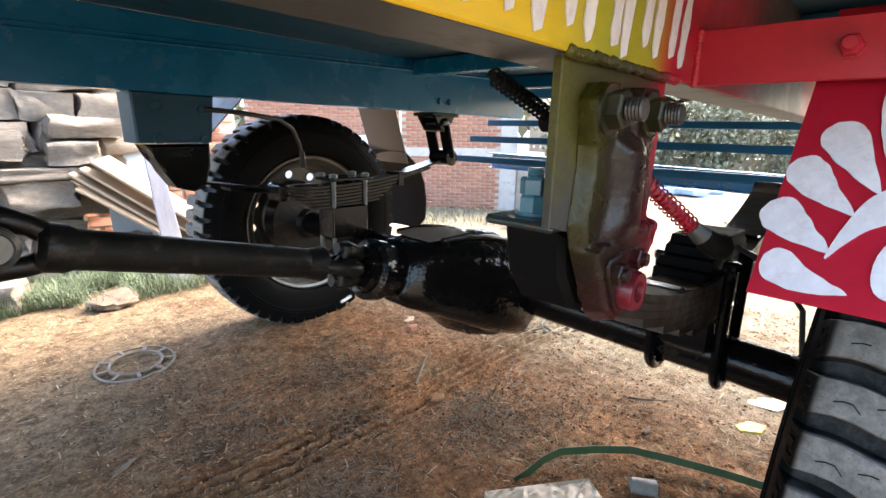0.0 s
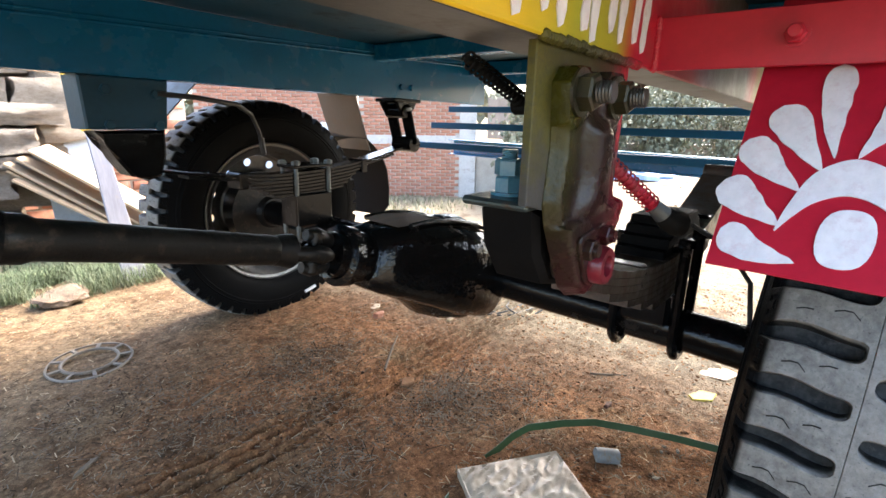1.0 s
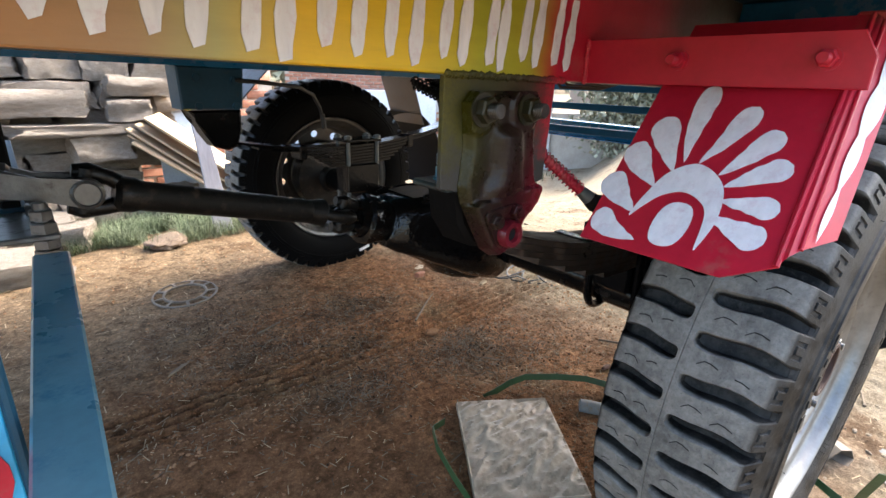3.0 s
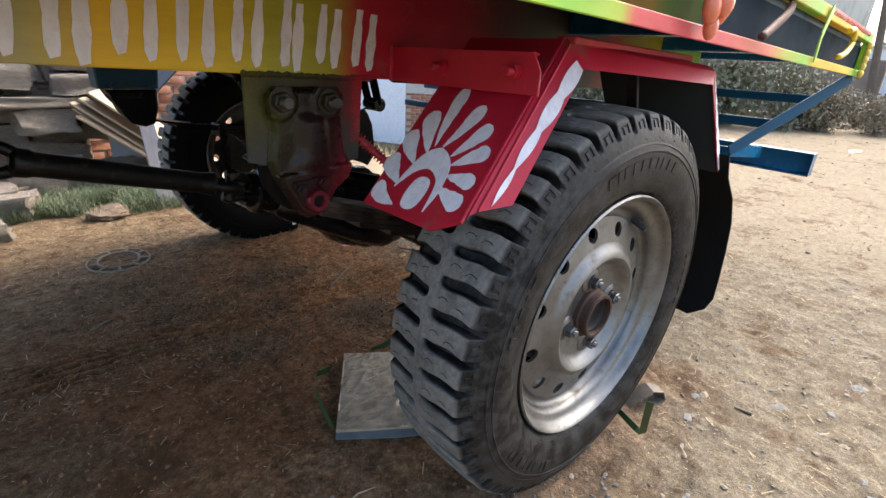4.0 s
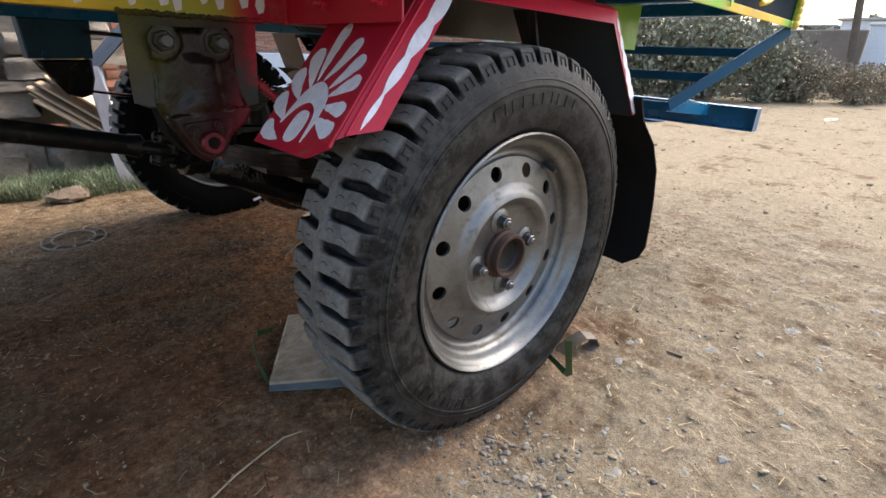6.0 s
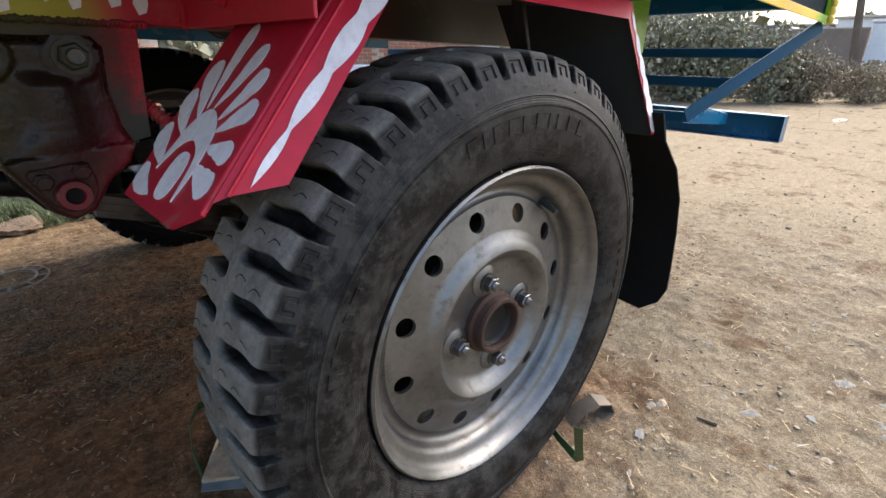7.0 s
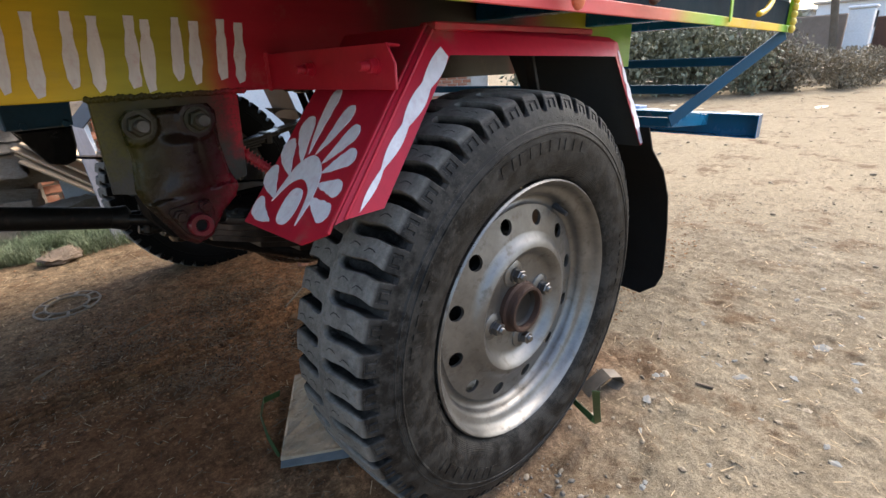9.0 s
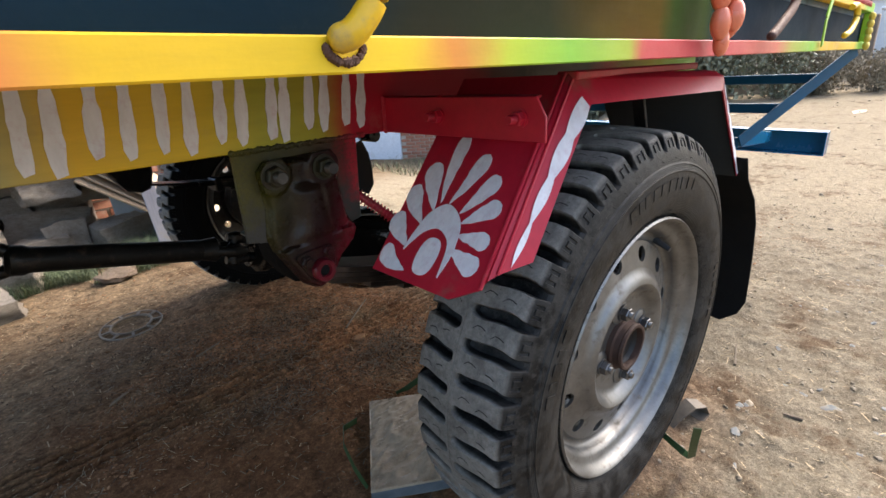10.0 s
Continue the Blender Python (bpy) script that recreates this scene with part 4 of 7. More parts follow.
bm = bmnew()
turned(bm, uj_r + ax * 0.055, ax, [(0, 0.018), (0.01, 0.023), (0.03, 0.0242), (0.318, 0.0242), (0.328, 0.0282), (0.344, 0.0282), (0.348, 0.024)], 28)
shaft = part("drive_shaft", bm, M_grease, cart, "black tubular drive shaft with greasy joints")
tv = ax.cross(V((0, 1, 0))).normalized()
for p, d, s in ((uj_r, -ax, (0, 1, 0)), (uj_r, ax, tuple(tv)), (uj_f, ax, tuple(tv))):
    bm = bmnew()
    yoke(bm, V(p), V(d), s, 0.80)
    part("joint_yoke", bm, M_grease, shaft)
for p in (uj_r, uj_f):
    bm = bmnew()
    for s in (V((0, 1, 0)), tv):
        sweep(bm, [p - s * 0.034, p + s * 0.034], 0.011, 12)
    bmesh.ops.create_icosphere(bm, subdivisions=2, radius=0.018, matrix=Matrix.Translation(p))
    part("joint_cross", bm, M_grease, shaft)
# worn front yoke with its two bearing caps
bm = bmnew()
for s_ in (-1, 1):
    o = V((0, 0.028 * s_, 0))
    eye = [(0.0235 * math.cos(radians(k)), 0.0235 * math.sin(radians(k))) for k in range(60, 301, 20)]
    prism(bm, eye + [(0.034, -0.0150), (0.060, -0.0155), (0.098, -0.0210), (0.098, 0.0210), (0.060, 0.0155), (0.034, 0.0150)], lambda a, b_, t: uj_f + o + ax * a + tv * b_ + V((0, t - 0.006, 0)), 0.012, 0.003)
    turned(bm, uj_f + V((0, 0.033 * s_, 0)), (0, s_, 0), [(0, 0.021), (0.004, 0.021), (0.006, 0.018), (0.003, 0.016), (0.003, 0.004)], 28)
turned(bm, uj_f + ax * 0.085, ax, [(0, 0.022), (0.005, 0.027), (0.03, 0.028), (0.034, 0.025), (0.06, 0.025), (0.064, 0.029), (0.075, 0.029), (0.08, 0.022)], 28)
part("joint_yoke", bm, M_worn, shaft, "worn bright steel yoke")
# carrier bearing on its cross bar
fr = W(-0.945, 0.772, 0.632)
bm = bmnew()
turned(bm, uj_f + ax * 0.166, ax, [(0, 0.024), (0.3, 0.024)], 20)
part("front_shaft", bm, M_steelgrey, shaft)
bm = bmnew()
box(bm, -1.04, -0.985, 0.70, 0.85, 0.5535, 0.70, 0.012, seg=2)
turned(bm, (-1.05, 0.775, 0.635), (1, 0, 0), [(0, 0.05), (0.01, 0.056), (0.07, 0.056), (0.08, 0.048)], 28)
carrier = part("bearing_carrier", bm, M_steelgrey, cart, "grey cast bearing housing")
bm = bmnew()
box(bm, -1.05, -0.877, 0.70, 0.86, 0.545, 0.553, 0.002)
part("mounting_plate", bm, M_worn, carrier)
for y in (0.715, 0.835):
    bm = bmnew()
    hexa(bm, (-0.893, y, 0.5535), (0, 0, 1), 0.016, 0.015)
    hexa(bm, (-0.893, y, 0.572), (0, 0, 1), 0.014, 0.013)
    hexa(bm, (-0.893, y, 0.5445), (0, 0, -1), 0.016, 0.013)
    hexa(bm, (-0.893, y, 0.5300), (0, 0, -1), 0.0155, 0.014, 0.4)
    sweep(bm, [(-0.893, y, 0.512), (-0.893, y, 0.594)], 0.008)
    part("bolt", bm, M_worn, carrier)
bm = bmnew()
beam(bm, (-0.922, 0.155, 0.535), (-0.893, 0.665, 0.535), 0.038, 0.008, 0.002)
beam(bm, (-0.922, 0.155, 0.517), (-0.893, 0.665, 0.517), 0.006, 0.027, 0.002)
cross = part("cross_bar", bm, M_steelblue, cart, "blue painted flat cross bar")
bm = bmnew()
beam(bm, (-0.925, 0.86, 0.545), (-0.925, 1.30, 0.60), 0.05, 0.03, 0.002)
part("cross_bar_end", bm, M_navy, cross)
bm = bmnew()
beam(bm, (-0.922, 0.875, 0.54), (-0.922, 0.875, 0.93), 0.024, 0.03, 0.003, up=(0, 1, 0))
part("hanger_leg", bm, M_flap, cross)
# painted front bracket
bm = bmnew()
box(bm, -1.30, -0.9465, 0.292, 0.297, 0.40, 0.771, 0.001)
bracket = part("front_bracket", bm, M_sky_teal, cart, "light blue plate with a red wavy band")
bm = bmnew()
box(bm, -0.9463, -0.9395, 0.2905, 0.299, 0.40, 0.770, 0.002)
part("edge_angle", bm, M_navy, bracket)
bm = bmnew()
pl = []
for k in range(25):
    w = 0.42 + 0.33 * k / 24
    pl.append((-0.9565 + 0.007 * math.sin(w * 60 + 3.27), w))
prism(bm, [(-1.28, 0.42)] + pl + [(-1.28, 0.75)], lambda a, b_, t: (a, 0.2915 - t, b_), 0.001)
part("red_band", bm, M_red, bracket)


def leaf_pack(y0, y1, eye_f, eye_r, mid_w, leaves):
    """A leaf spring: main leaf through both eyes, shorter leaves under it."""
    bm = bmnew()
    u0, w0 = eye_f
    u1, w1 = eye_r

    def line(u):
        t = (u - u0) / (u1 - u0)
        base = w0 + (w1 - w0) * t
        sag = (w0 + w1) / 2 - mid_w
        return base - sag * (1 - (2 * t - 1) ** 2)
    for k in range(leaves):
        span = (1.0, 0.80, 0.44, 0.40, 0.36, 0.32, 0.28, 0.24)[k] if y0 > 1 else (1.0, 0.985, 0.95, 0.78, 0.62, 0.48, 0.34)[k]
        cu, hu = (u0 + u1) / 2, (u1 - u0) / 2 * span
        n = 16
        lo, hi = [], []
        for i in range(n + 1):
            u = cu - hu + 2 * hu * i / n
            w = line(u) - 0.0098 * k
            lo.append((u, w - 0.0034 if y0 > 1 else w - 0.0058))
            hi.append((u, w + 0.0034))
        prism(bm, lo + hi[::-1], lambda a, b_, t: (a, y0 + t, b_), y1 - y0)
    for u, w in (eye_f, eye_r):
        turned(bm, (u, y0, w), (0, 1, 0), [(0, 0.016), (0.001, 0.019), (y1 - y0 - 0.001, 0.019), (y1 - y0, 0.016)], 20)
    return bm, line


bm, ln = leaf_pack(0.300, 0.372, (-0.459, 0.583), (0.43, 0.610), 0.508, 7)
near_spring = part("leaf_spring", bm, M_main_leaf, cart, "black leaf spring pack under brown dust")
bm = bmnew()
prev = None
for i in range(15):
    u = -0.43 + 0.30 * i / 14
    cur = [bm.verts.new((u, y, ln(u) + 0.0046)) for y in (0.302, 0.336, 0.370)]
    if prev:
        for k in (0, 1):
            bm.faces.new((prev[k], prev[k + 1], cur[k + 1], cur[k]))
    prev = cur
part("dust_film", bm, M_dusty, near_spring, "brown road dust on the top leaf")
bm, ln2 = leaf_pack(1.325, 1.385, (-0.445, 0.588), (0.425, 0.630), 0.556, 7)
far_spring = part("leaf_spring", bm, M_black, cart, "black painted leaf spring pack")
for spring, yc, top, low in ((near_spring, 0.338, 0.520, 0.375), (far_spring, 1.355, 0.572, 0.385)):
    rr = 0.0065 if spring is far_spring else 0.0085
    for y in ((0.289, 0.392) if spring is near_spring else (1.322, 1.388)):
        bm = bmnew()
        ur = 0.049 if spring is near_spring else 0.057
        pts = [(-0.005 - ur, y, top + 0.02), (-0.005 - ur, y, low + 0.005)]
        pts += [(-0.005 - ur * math.cos(radians(a)), y, low - 0.005 - ur * math.sin(radians(a))) for a in range(0, 181, 15)]
        pts += [(ur - 0.005, y, low + 0.005), (ur - 0.005, y, top + 0.02)]
        sweep(bm, pts, rr, 10)
        for u in (-0.005 - ur, ur - 0.005):
            hexa(bm, (u, y, top + 0.006), (0, 0, 1), 0.013, 0.012)
        part("u_bolt", bm, M_steelgrey if spring is far_spring else M_black, spring)
    bm = bmnew()
    box(bm, -0.075, 0.065, yc - 0.045, yc + 0.045, top - 0.002, top + 0.008, 0.003)
    part("clamp_plate", bm, M_black, spring)
    bm = bmnew()
    box(bm, -0.07, 0.06, yc - 0.040, yc + 0.040, low + 0.012, top - 0.075, 0.006)
    part("spring_seat", bm, M_black, spring)
    for u in (-0.22, 0.20):
        bm = bmnew()
        w = ln(u) if spring is near_spring else ln2(u)
        box(bm, u - 0.012, u + 0.012, yc - 0.034, yc + 0.034, w - 0.035, w + 0.008, 0.003)
        part("leaf_clip", bm, M_black, spring)
# bump pad over the near spring
bm = bmnew()
steps = [(-0.150, 0.505), (-0.150, 0.531), (-0.128, 0.531), (-0.128, 0.546), (-0.105, 0.546), (-0.105, 0.560), (-0.085, 0.560), (-0.085, 0.574), (0.05, 0.574), (0.05, 0.560), (0.07, 0.560), (0.07, 0.546), (0.09, 0.546), (0.09, 0.505)]
prism(bm, steps, lambda a, b_, t: (a + 0.035, 0.307 + t, b_ - 0.006), 0.076, 0.002)
part("bump_stop", bm, M_soot, near_spring, "stepped black rubber bump pad")
# shackle of the far spring
bm = bmnew()
for y in (1.318, 1.388):
    beam(bm, (0.425, y, 0.630), (0.390, y, 0.742), 0.012, 0.050, 0.004, up=(0, 1, 0))
turned(bm, (0.425, 1.305, 0.630), (0, 1, 0), [(0, 0.020), (0.002, 0.028), (0.09, 0.028), (0.095, 0.018)], 20)
turned(bm, (0.385, 1.305, 0.742), (0, 1, 0), [(0, 0.018), (0.002, 0.024), (0.09, 0.024), (0.095, 0.016)], 20)
part("shackle", bm, M_black, far_spring)
bm = bmnew()
prism(bm, [(0.33, 0.7815), (0.44, 0.7815), (0.425, 0.752), (0.40, 0.725), (0.372, 0.722), (0.352, 0.75)], lambda a, b_, t: (a, 1.31 + t, b_), 0.012, 0.002)
prism(bm, [(0.33, 0.7815), (0.44, 0.7815), (0.425, 0.752), (0.40, 0.725), (0.372, 0.722), (0.352, 0.75)], lambda a, b_, t: (a, 1.385 + t, b_), 0.012, 0.002)
box(bm, 0.32, 0.45, 1.302, 1.40, 0.770, 0.7818, 0.003)
part("shackle_bracket", bm, M_black, far_rail)
for u in (0.345, 0.395):
    bm = bmnew()
    hexa(bm, (u, 1.2995, 0.818), (0, -1, 0), 0.011, 0.01)
    part("bolt", bm, M_blue, far_rail)
    bm = bmnew()
    hexa(bm, (u + 0.03, 1.33, 0.7875), (0, 0, 1), 0.011, 0.01)
    part("bolt", bm, M_blue, far_rail)
# front hanger box of the far spring
bm = bmnew()
prism(bm, [(-0.560, 0.782), (-0.392, 0.782), (-0.402, 0.678), (-0.556, 0.675)], lambda a, b_, t: (a, 1.302 + t, b_), 0.10, 0.004)
part("far_hanger_box", bm, M_navy, far_rail, "dark blue welded hanger box")
bm = bmnew()
prism(bm, [(-0.540, 0.672), (-0.404, 0.675), (-0.406, 0.62), (-0.420, 0.575), (-0.447, 0.566), (-0.482, 0.576), (-0.506, 0.612), (-0.520, 0.648)], lambda a, b_, t: (a, 1.31 + t, b_), 0.08, 0.006)
part("far_hanger_casting", bm, M_black, far_rail)
for u, w in ((-0.515, 0.685), (-0.42, 0.685), (-0.42, 0.75), (-0.515, 0.755)):
    bm = bmnew()
    hexa(bm, (u, 1.3015, w), (0, -1, 0), 0.011, 0.009)
    part("bolt", bm, M_navy, far_rail)

# ---- near spring hanger ----
bm = bmnew()
prism(bm, [(-0.548, 0.7700), (-0.350, 0.7700), (-0.357, 0.640), (-0.379, 0.636), (-0.395, 0.62), (-0.52, 0.64), (-0.548, 0.646)], lambda a, b_, t: (a, 0.312 + t, b_), 0.008, 0.001)
hanger = part("hanger_plate", bm, M_hanger, cart, "welded hanger plate, olive fading to red")
cast = [(-0.521, 0.742), (-0.509, 0.755), (-0.40, 0.757), (-0.390, 0.745), (-0.393, 0.70), (-0.386, 0.655), (-0.376, 0.632), (-0.385, 0.612), (-0.41, 0.592), (-0.434, 0.556), (-0.458, 0.548), (-0.478, 0.562), (-0.500, 0.598), (-0.517, 0.628), (-0.522, 0.645), (-0.516, 0.69)]


def edge_distance(poly, x, y):
    """Distance to a polygon's edge, positive inside, and the nearest point of it."""
    best, near, inside = 1e9, None, False
    n = len(poly)
    for i in range(n):
        (x0, y0), (x1, y1) = poly[i], poly[(i + 1) % n]
        dx, dy = x1 - x0, y1 - y0
        t = max(0.0, min(1.0, ((x - x0) * dx + (y - y0) * dy) / (dx * dx + dy * dy)))
        px, py = x0 + t * dx, y0 + t * dy
        d = math.hypot(x - px, y - py)
        if d < best:
            best, near = d, (px, py)
        if (y0 > y) != (y1 > y) and x < (x1 - x0) * (y - y0) / (y1 - y0) + x0:
            inside = not inside
    return (best if inside else -best), near


def cast_height(u, w, d):
    h = 0.0115 * smoothstep(d, 0.0, 0.009)
    mid = -0.452 + 0.004 * math.sin(w * 40)
    wide = 0.024 + 0.012 * smoothstep(0.67 - w, 0.0, 0.05)
    h += 0.012 * math.exp(-((u - mid) / wide) ** 4) * smoothstep(0.722 - w, 0.0, 0.02) * smoothstep(w, 0.605, 0.645)
    foot = min(1.0, max(0.0, d) / 0.006) * smoothstep(0.634 + 0.10 * (u + 0.45) - w, 0.0, 0.003)
    h = max(h, 0.0205 * foot) if foot > 0 else h
    for bu in (-0.503, -0.424):
        q = math.hypot(u - bu, w - 0.735)
        h = max(h, 0.0150 * smoothstep(0.030 - q, 0.0, 0.003))
    h += 0.0007 * noise.noise(V((u * 45, w * 45, 0))) + 0.0003 * noise.noise(V((u * 170, w * 170, 5)))
    return h


bm = bmnew()
cell = 0.0028
us = np.arange(-0.530, -0.366, cell)
ws = np.arange(0.540, 0.764, cell)
grid = {}
for i, u in enumerate(us):
    for j, w in enumerate(ws):
        d, near = edge_distance(cast, u, w)
        if d > -cell * 1.3:
            uu, ww = (u, w) if d > 0 else near
            grid[i, j] = bm.verts.new((uu, 0.3118 - cast_height(uu, ww, max(d, 0.0)) - 0.001, ww))
for (i, j), v in list(grid.items()):
    q = [grid.get(k) for k in ((i, j), (i + 1, j), (i + 1, j + 1), (i, j + 1))]
    if all(q):
        bm.faces.new(q)
bmesh.ops.remove_doubles(bm, verts=bm.verts[:], dist=0.0004)
loose = [v for v in bm.verts if not v.link_faces]
bmesh.ops.delete(bm, geom=loose, context="VERTS")
rim_edges = [e for e in bm.edges if len(e.link_faces) == 1]
ext = bmesh.ops.extrude_edge_only(bm, edges=rim_edges)
for v in ext["geom"]:
    if isinstance(v, bmesh.types.BMVert):
        v.co.y = 0.3119
casting = part("hanger_casting", bm, M_cast, hanger, "lumpy iron casting under runny gloss paint", 60)
for u in (-0.503, -0.424):
    bm = bmnew()
    turned(bm, (u, 0.2955, 0.735), (0, -1, 0), [(0, 0.019), (0.0025, 0.019)], 24)
    hexa(bm, (u, 0.2930, 0.735), (0, -1, 0), 0.0150, 0.012, 0.3)
    part("nut", bm, M_olivenut, hanger, "heavy nut under olive overspray")
    bm = bmnew()
    stud(bm, (u, 0.2809, 0.735), (0, -1, 0), 0.0090, 0.013)
    part("stud", bm, M_stud, hanger, "bare threaded stud end")
bm = bmnew()
prism(bm, [(-0.4555 + a, 0.585 + b_) for a, b_ in ((-0.036, 0.0175), (-0.0385, 0.026), (-0.035, 0.031), (0.015, 0.0365), (0.0215, 0.034), (0.026, 0.015), (0.0255, 0.0), (0.019, -0.013), (0.007, -0.0205), (-0.007, -0.0205), (-0.018, -0.013), (-0.025, 0.0))], lambda a, b_, t: (a, 0.2860 + t, b_), 0.0055, 0.0016)
part("lock_plate", bm, M_cast, hanger, "small bolted lock plate of the pin")
for u, w in ((-0.480, 0.6035), (-0.443, 0.611)):
    bm = bmnew()
    hexa(bm, (u, 0.2862, w), (0, -1, 0), 0.0100, 0.008)
    turned(bm, (u, 0.2782, w), (0, -1, 0), [(0, 0.006), (0.004, 0.006)], 12)
    part("bolt", bm, M_cast, hanger)
bm = bmnew()
lathe(bm, [(0.0180, 0.0), (0.0180, -0.010), (0.0165, -0.013), (0.0100, -0.013), (0.0088, -0.010), (0.0080, 0.008), (0.0005, 0.009)], 28)
for v in bm.verts:
    v.co += V((-0.4555, 0.2865, 0.585))
part("pivot_pin", bm, M_maroon, hanger, "red painted hollow pivot pin")
# dark disc set into the pin's hole to stand for its shade
bm = bmnew()
turned(bm, (-0.4555, 0.2790, 0.585), (0, 1, 0), [(0, 0.0089), (0.002, 0.0089)], 20)
part("bore_shade", bm, M_flap, hanger, "black disc for the shade inside the hollow pin")
# block and bolt behind the plate
bm = bmnew()
box(bm, -0.528, -0.40, 0.322, 0.392, 0.637, 0.645, 0.003)
part("pad_plate", bm, M_bolt, hanger, "grey steel pad")
bm = bmnew()
prism(bm, [(-0.512, 0.6365), (-0.39, 0.6365), (-0.40, 0.57), (-0.44, 0.552), (-0.482, 0.562), (-0.505, 0.595)], lambda a, b_, t: (a, 0.3205 + t, b_), 0.062, 0.006)
part("spring_box", bm, M_soot, hanger, "black casting round the spring eye")
bm = bmnew()
turned(bm, (-0.497, 0.360, 0.6455), (0, 0, 1), [(0, 0.016), (0.003, 0.016)], 20)
hexa(bm, (-0.497, 0.360, 0.6485), (0, 0, 1), 0.0135, 0.015)
hexa(bm, (-0.497, 0.360, 0.6640), (0, 0, 1), 0.0135, 0.015, 0.4)
stud(bm, (-0.497, 0.360, 0.679), (0, 0, 1), 0.0075, 0.008)
part("bolt", bm, M_steelblue, hanger, "big blue-grey bolt with two nuts")
# red rod with its coil, and the dark coil beside the beam
bm = bmnew()
a, b_ = V((-0.368, 0.343, 0.694)), V((-0.302, 0.280, 0.621))
sweep(bm, [a, b_], 0.0068, 12)
rod = part("brake_rod", bm, M_red, cart, "red rod inside a coil spring")
bm = bmnew()
coil(bm, a, a.lerp(b_, 0.97), 0.0095, 0.0011, 17)
part("coil", bm, M_red, rod)
bm = bmnew()
sweep(bm, [a.lerp(b_, 0.97), a.lerp(b_, 1.12)], [0.0085, 0.0110], 14)
part("collar", bm, M_steelgrey, rod)
bm = bmnew()
sweep(bm, [a.lerp(b_, 1.12), a.lerp(b_, 1.2), a.lerp(b_, 1.4) + V((0.02, 0.01, 0.006))], [0.0115, 0.013, 0.016], 14)
part("boot", bm, M_flap, rod)
bm = bmnew()
a, b_ = V((-0.530, 0.388, 0.762)), V((-0.455, 0.375, 0.731))
sweep(bm, [a, b_], 0.0040, 10)
coil(bm, a, b_, 0.0068, 0.0014, 13)
turned(bm, b_ + V((0.004, -0.012, -0.004)), (0, 1, 0), [(0, 0.007), (0.002, 0.009), (0.022, 0.009), (0.024, 0.007)], 16)
part("damper_coil", bm, M_flap, cart, "black coiled spring")

# ---- near fender ----
P1 = V((-0.415, 0.201, 0.606))
PN = V((-0.76717, 0.0023, 0.64145))
EY = V((0.00179, 0.999997, -0.0015))
ES = V((0.64145, 0.0, 0.76717))


def plate(a, s, t=0.0):
    return P1 + EY * a + ES * s + PN * t


bm = bmnew()
prism(bm, [(0.0, -0.012), (-0.155, -0.014), (-0.195, 0.010), (-0.180, 0.312), (0.0, 0.312)], lambda a, s, t: plate(a, s, -t), 0.002, 0.0)
fender = part("fender", bm, M_red, cart, "red angular sheet-metal mudguard with white painted flower")
TF = [plate(-0.180, 0.312), V((0.205, -0.008, 0.836)), V((0.350, -0.012, 0.622))]     # outer fold line: front top, rear top, rear bottom
bm = bmnew()
# top and rear sheets
t0, t1 = plate(0.0, 0.312), TF[0]
r1a, r1b = V((0.205, 0.205, 0.836)), TF[1]
r0a, r0b = V((0.350, 0.205, 0.622)), TF[2]
vs = [bm.verts.new(p) for p in (t0, t1, r1b, r1a, r0b, r0a)]
bm.faces.new((vs[0], vs[1], vs[2], vs[3]))
bm.faces.new((vs[3], vs[2], vs[4], vs[5]))
top = part("top_sheet", bm, M_red, fender)
bm = bmnew()
o = V((0, 0, -0.006))
vs = [bm.verts.new(p + q) for p, q in ((t0, o), (t1, o), (V((0.220, -0.0315, 0.823)), V((-0.005, 0, -0.006))), (r1a, V((-0.004, 0, -0.005))), (V((0.357, -0.0445, 0.618)), V((-0.007, 0, 0))), (r0a, V((-0.006, 0, 0))))]
bm.faces.new((vs[0], vs[1], vs[2], vs[3]))
bm.faces.new((vs[3], vs[2], vs[4], vs[5]))
pf = [bm.verts.new(plate(a, s, -0.005)) for a, s in ((0, -0.005), (-0.15, -0.008), (-0.19, 0.012), (-0.178, 0.306), (0, 0.306))]
bm.faces.new(pf)
part("lining", bm, M_under, fender, "black underside of the mudguard")
bm = bmnew()
box(bm, -0.214, 0.202, 0.004, 0.036, 0.8385, 0.8495, 0.002)
part("stiffener", bm, M_red, fender, "red angle iron along the top")
# rounded band along the outer edge, then the lip that faces outwards
fold = [plate(-0.195, 0.010), TF[0], TF[1], TF[2]]
lipt = [plate(-0.206, 0.034, -0.005), plate(-0.190, 0.307, -0.005), V((0.226, -0.034, 0.824)), V((0.362, -0.047, 0.622))]
lipb = [plate(-0.223, 0.068, -0.036), plate(-0.214, 0.288, -0.030), V((0.206, -0.042, 0.800)), V((0.335, -0.052, 0.622))]
bm = bmnew()
mid = [(a + b_) / 2 + (PN if k < 2 else V((0.5, 0, 0.8))) * 0.004 for k, (a, b_) in enumerate(zip(fold, lipt))]
lines = [[bm.verts.new(p) for p in q] for q in (fold, mid, lipt)]
for la, lb in zip(lines, lines[1:]):
    for k in range(3):
        bm.faces.new((la[k], la[k + 1], lb[k + 1], lb[k]))
part("edge_band", bm, M_red, fender, sharp=60)
for ends, r in (((fold[0], fold[1]), 0.0028), ((lipt[0], lipt[1]), 0.0022)):
    bm = bmnew()
    sweep(bm, [ends[0].lerp(ends[1], k / 6) + PN * 0.001 for k in range(7)], r, 8)
    part("fold_ridge", bm, M_red, fender)
bm = bmnew()
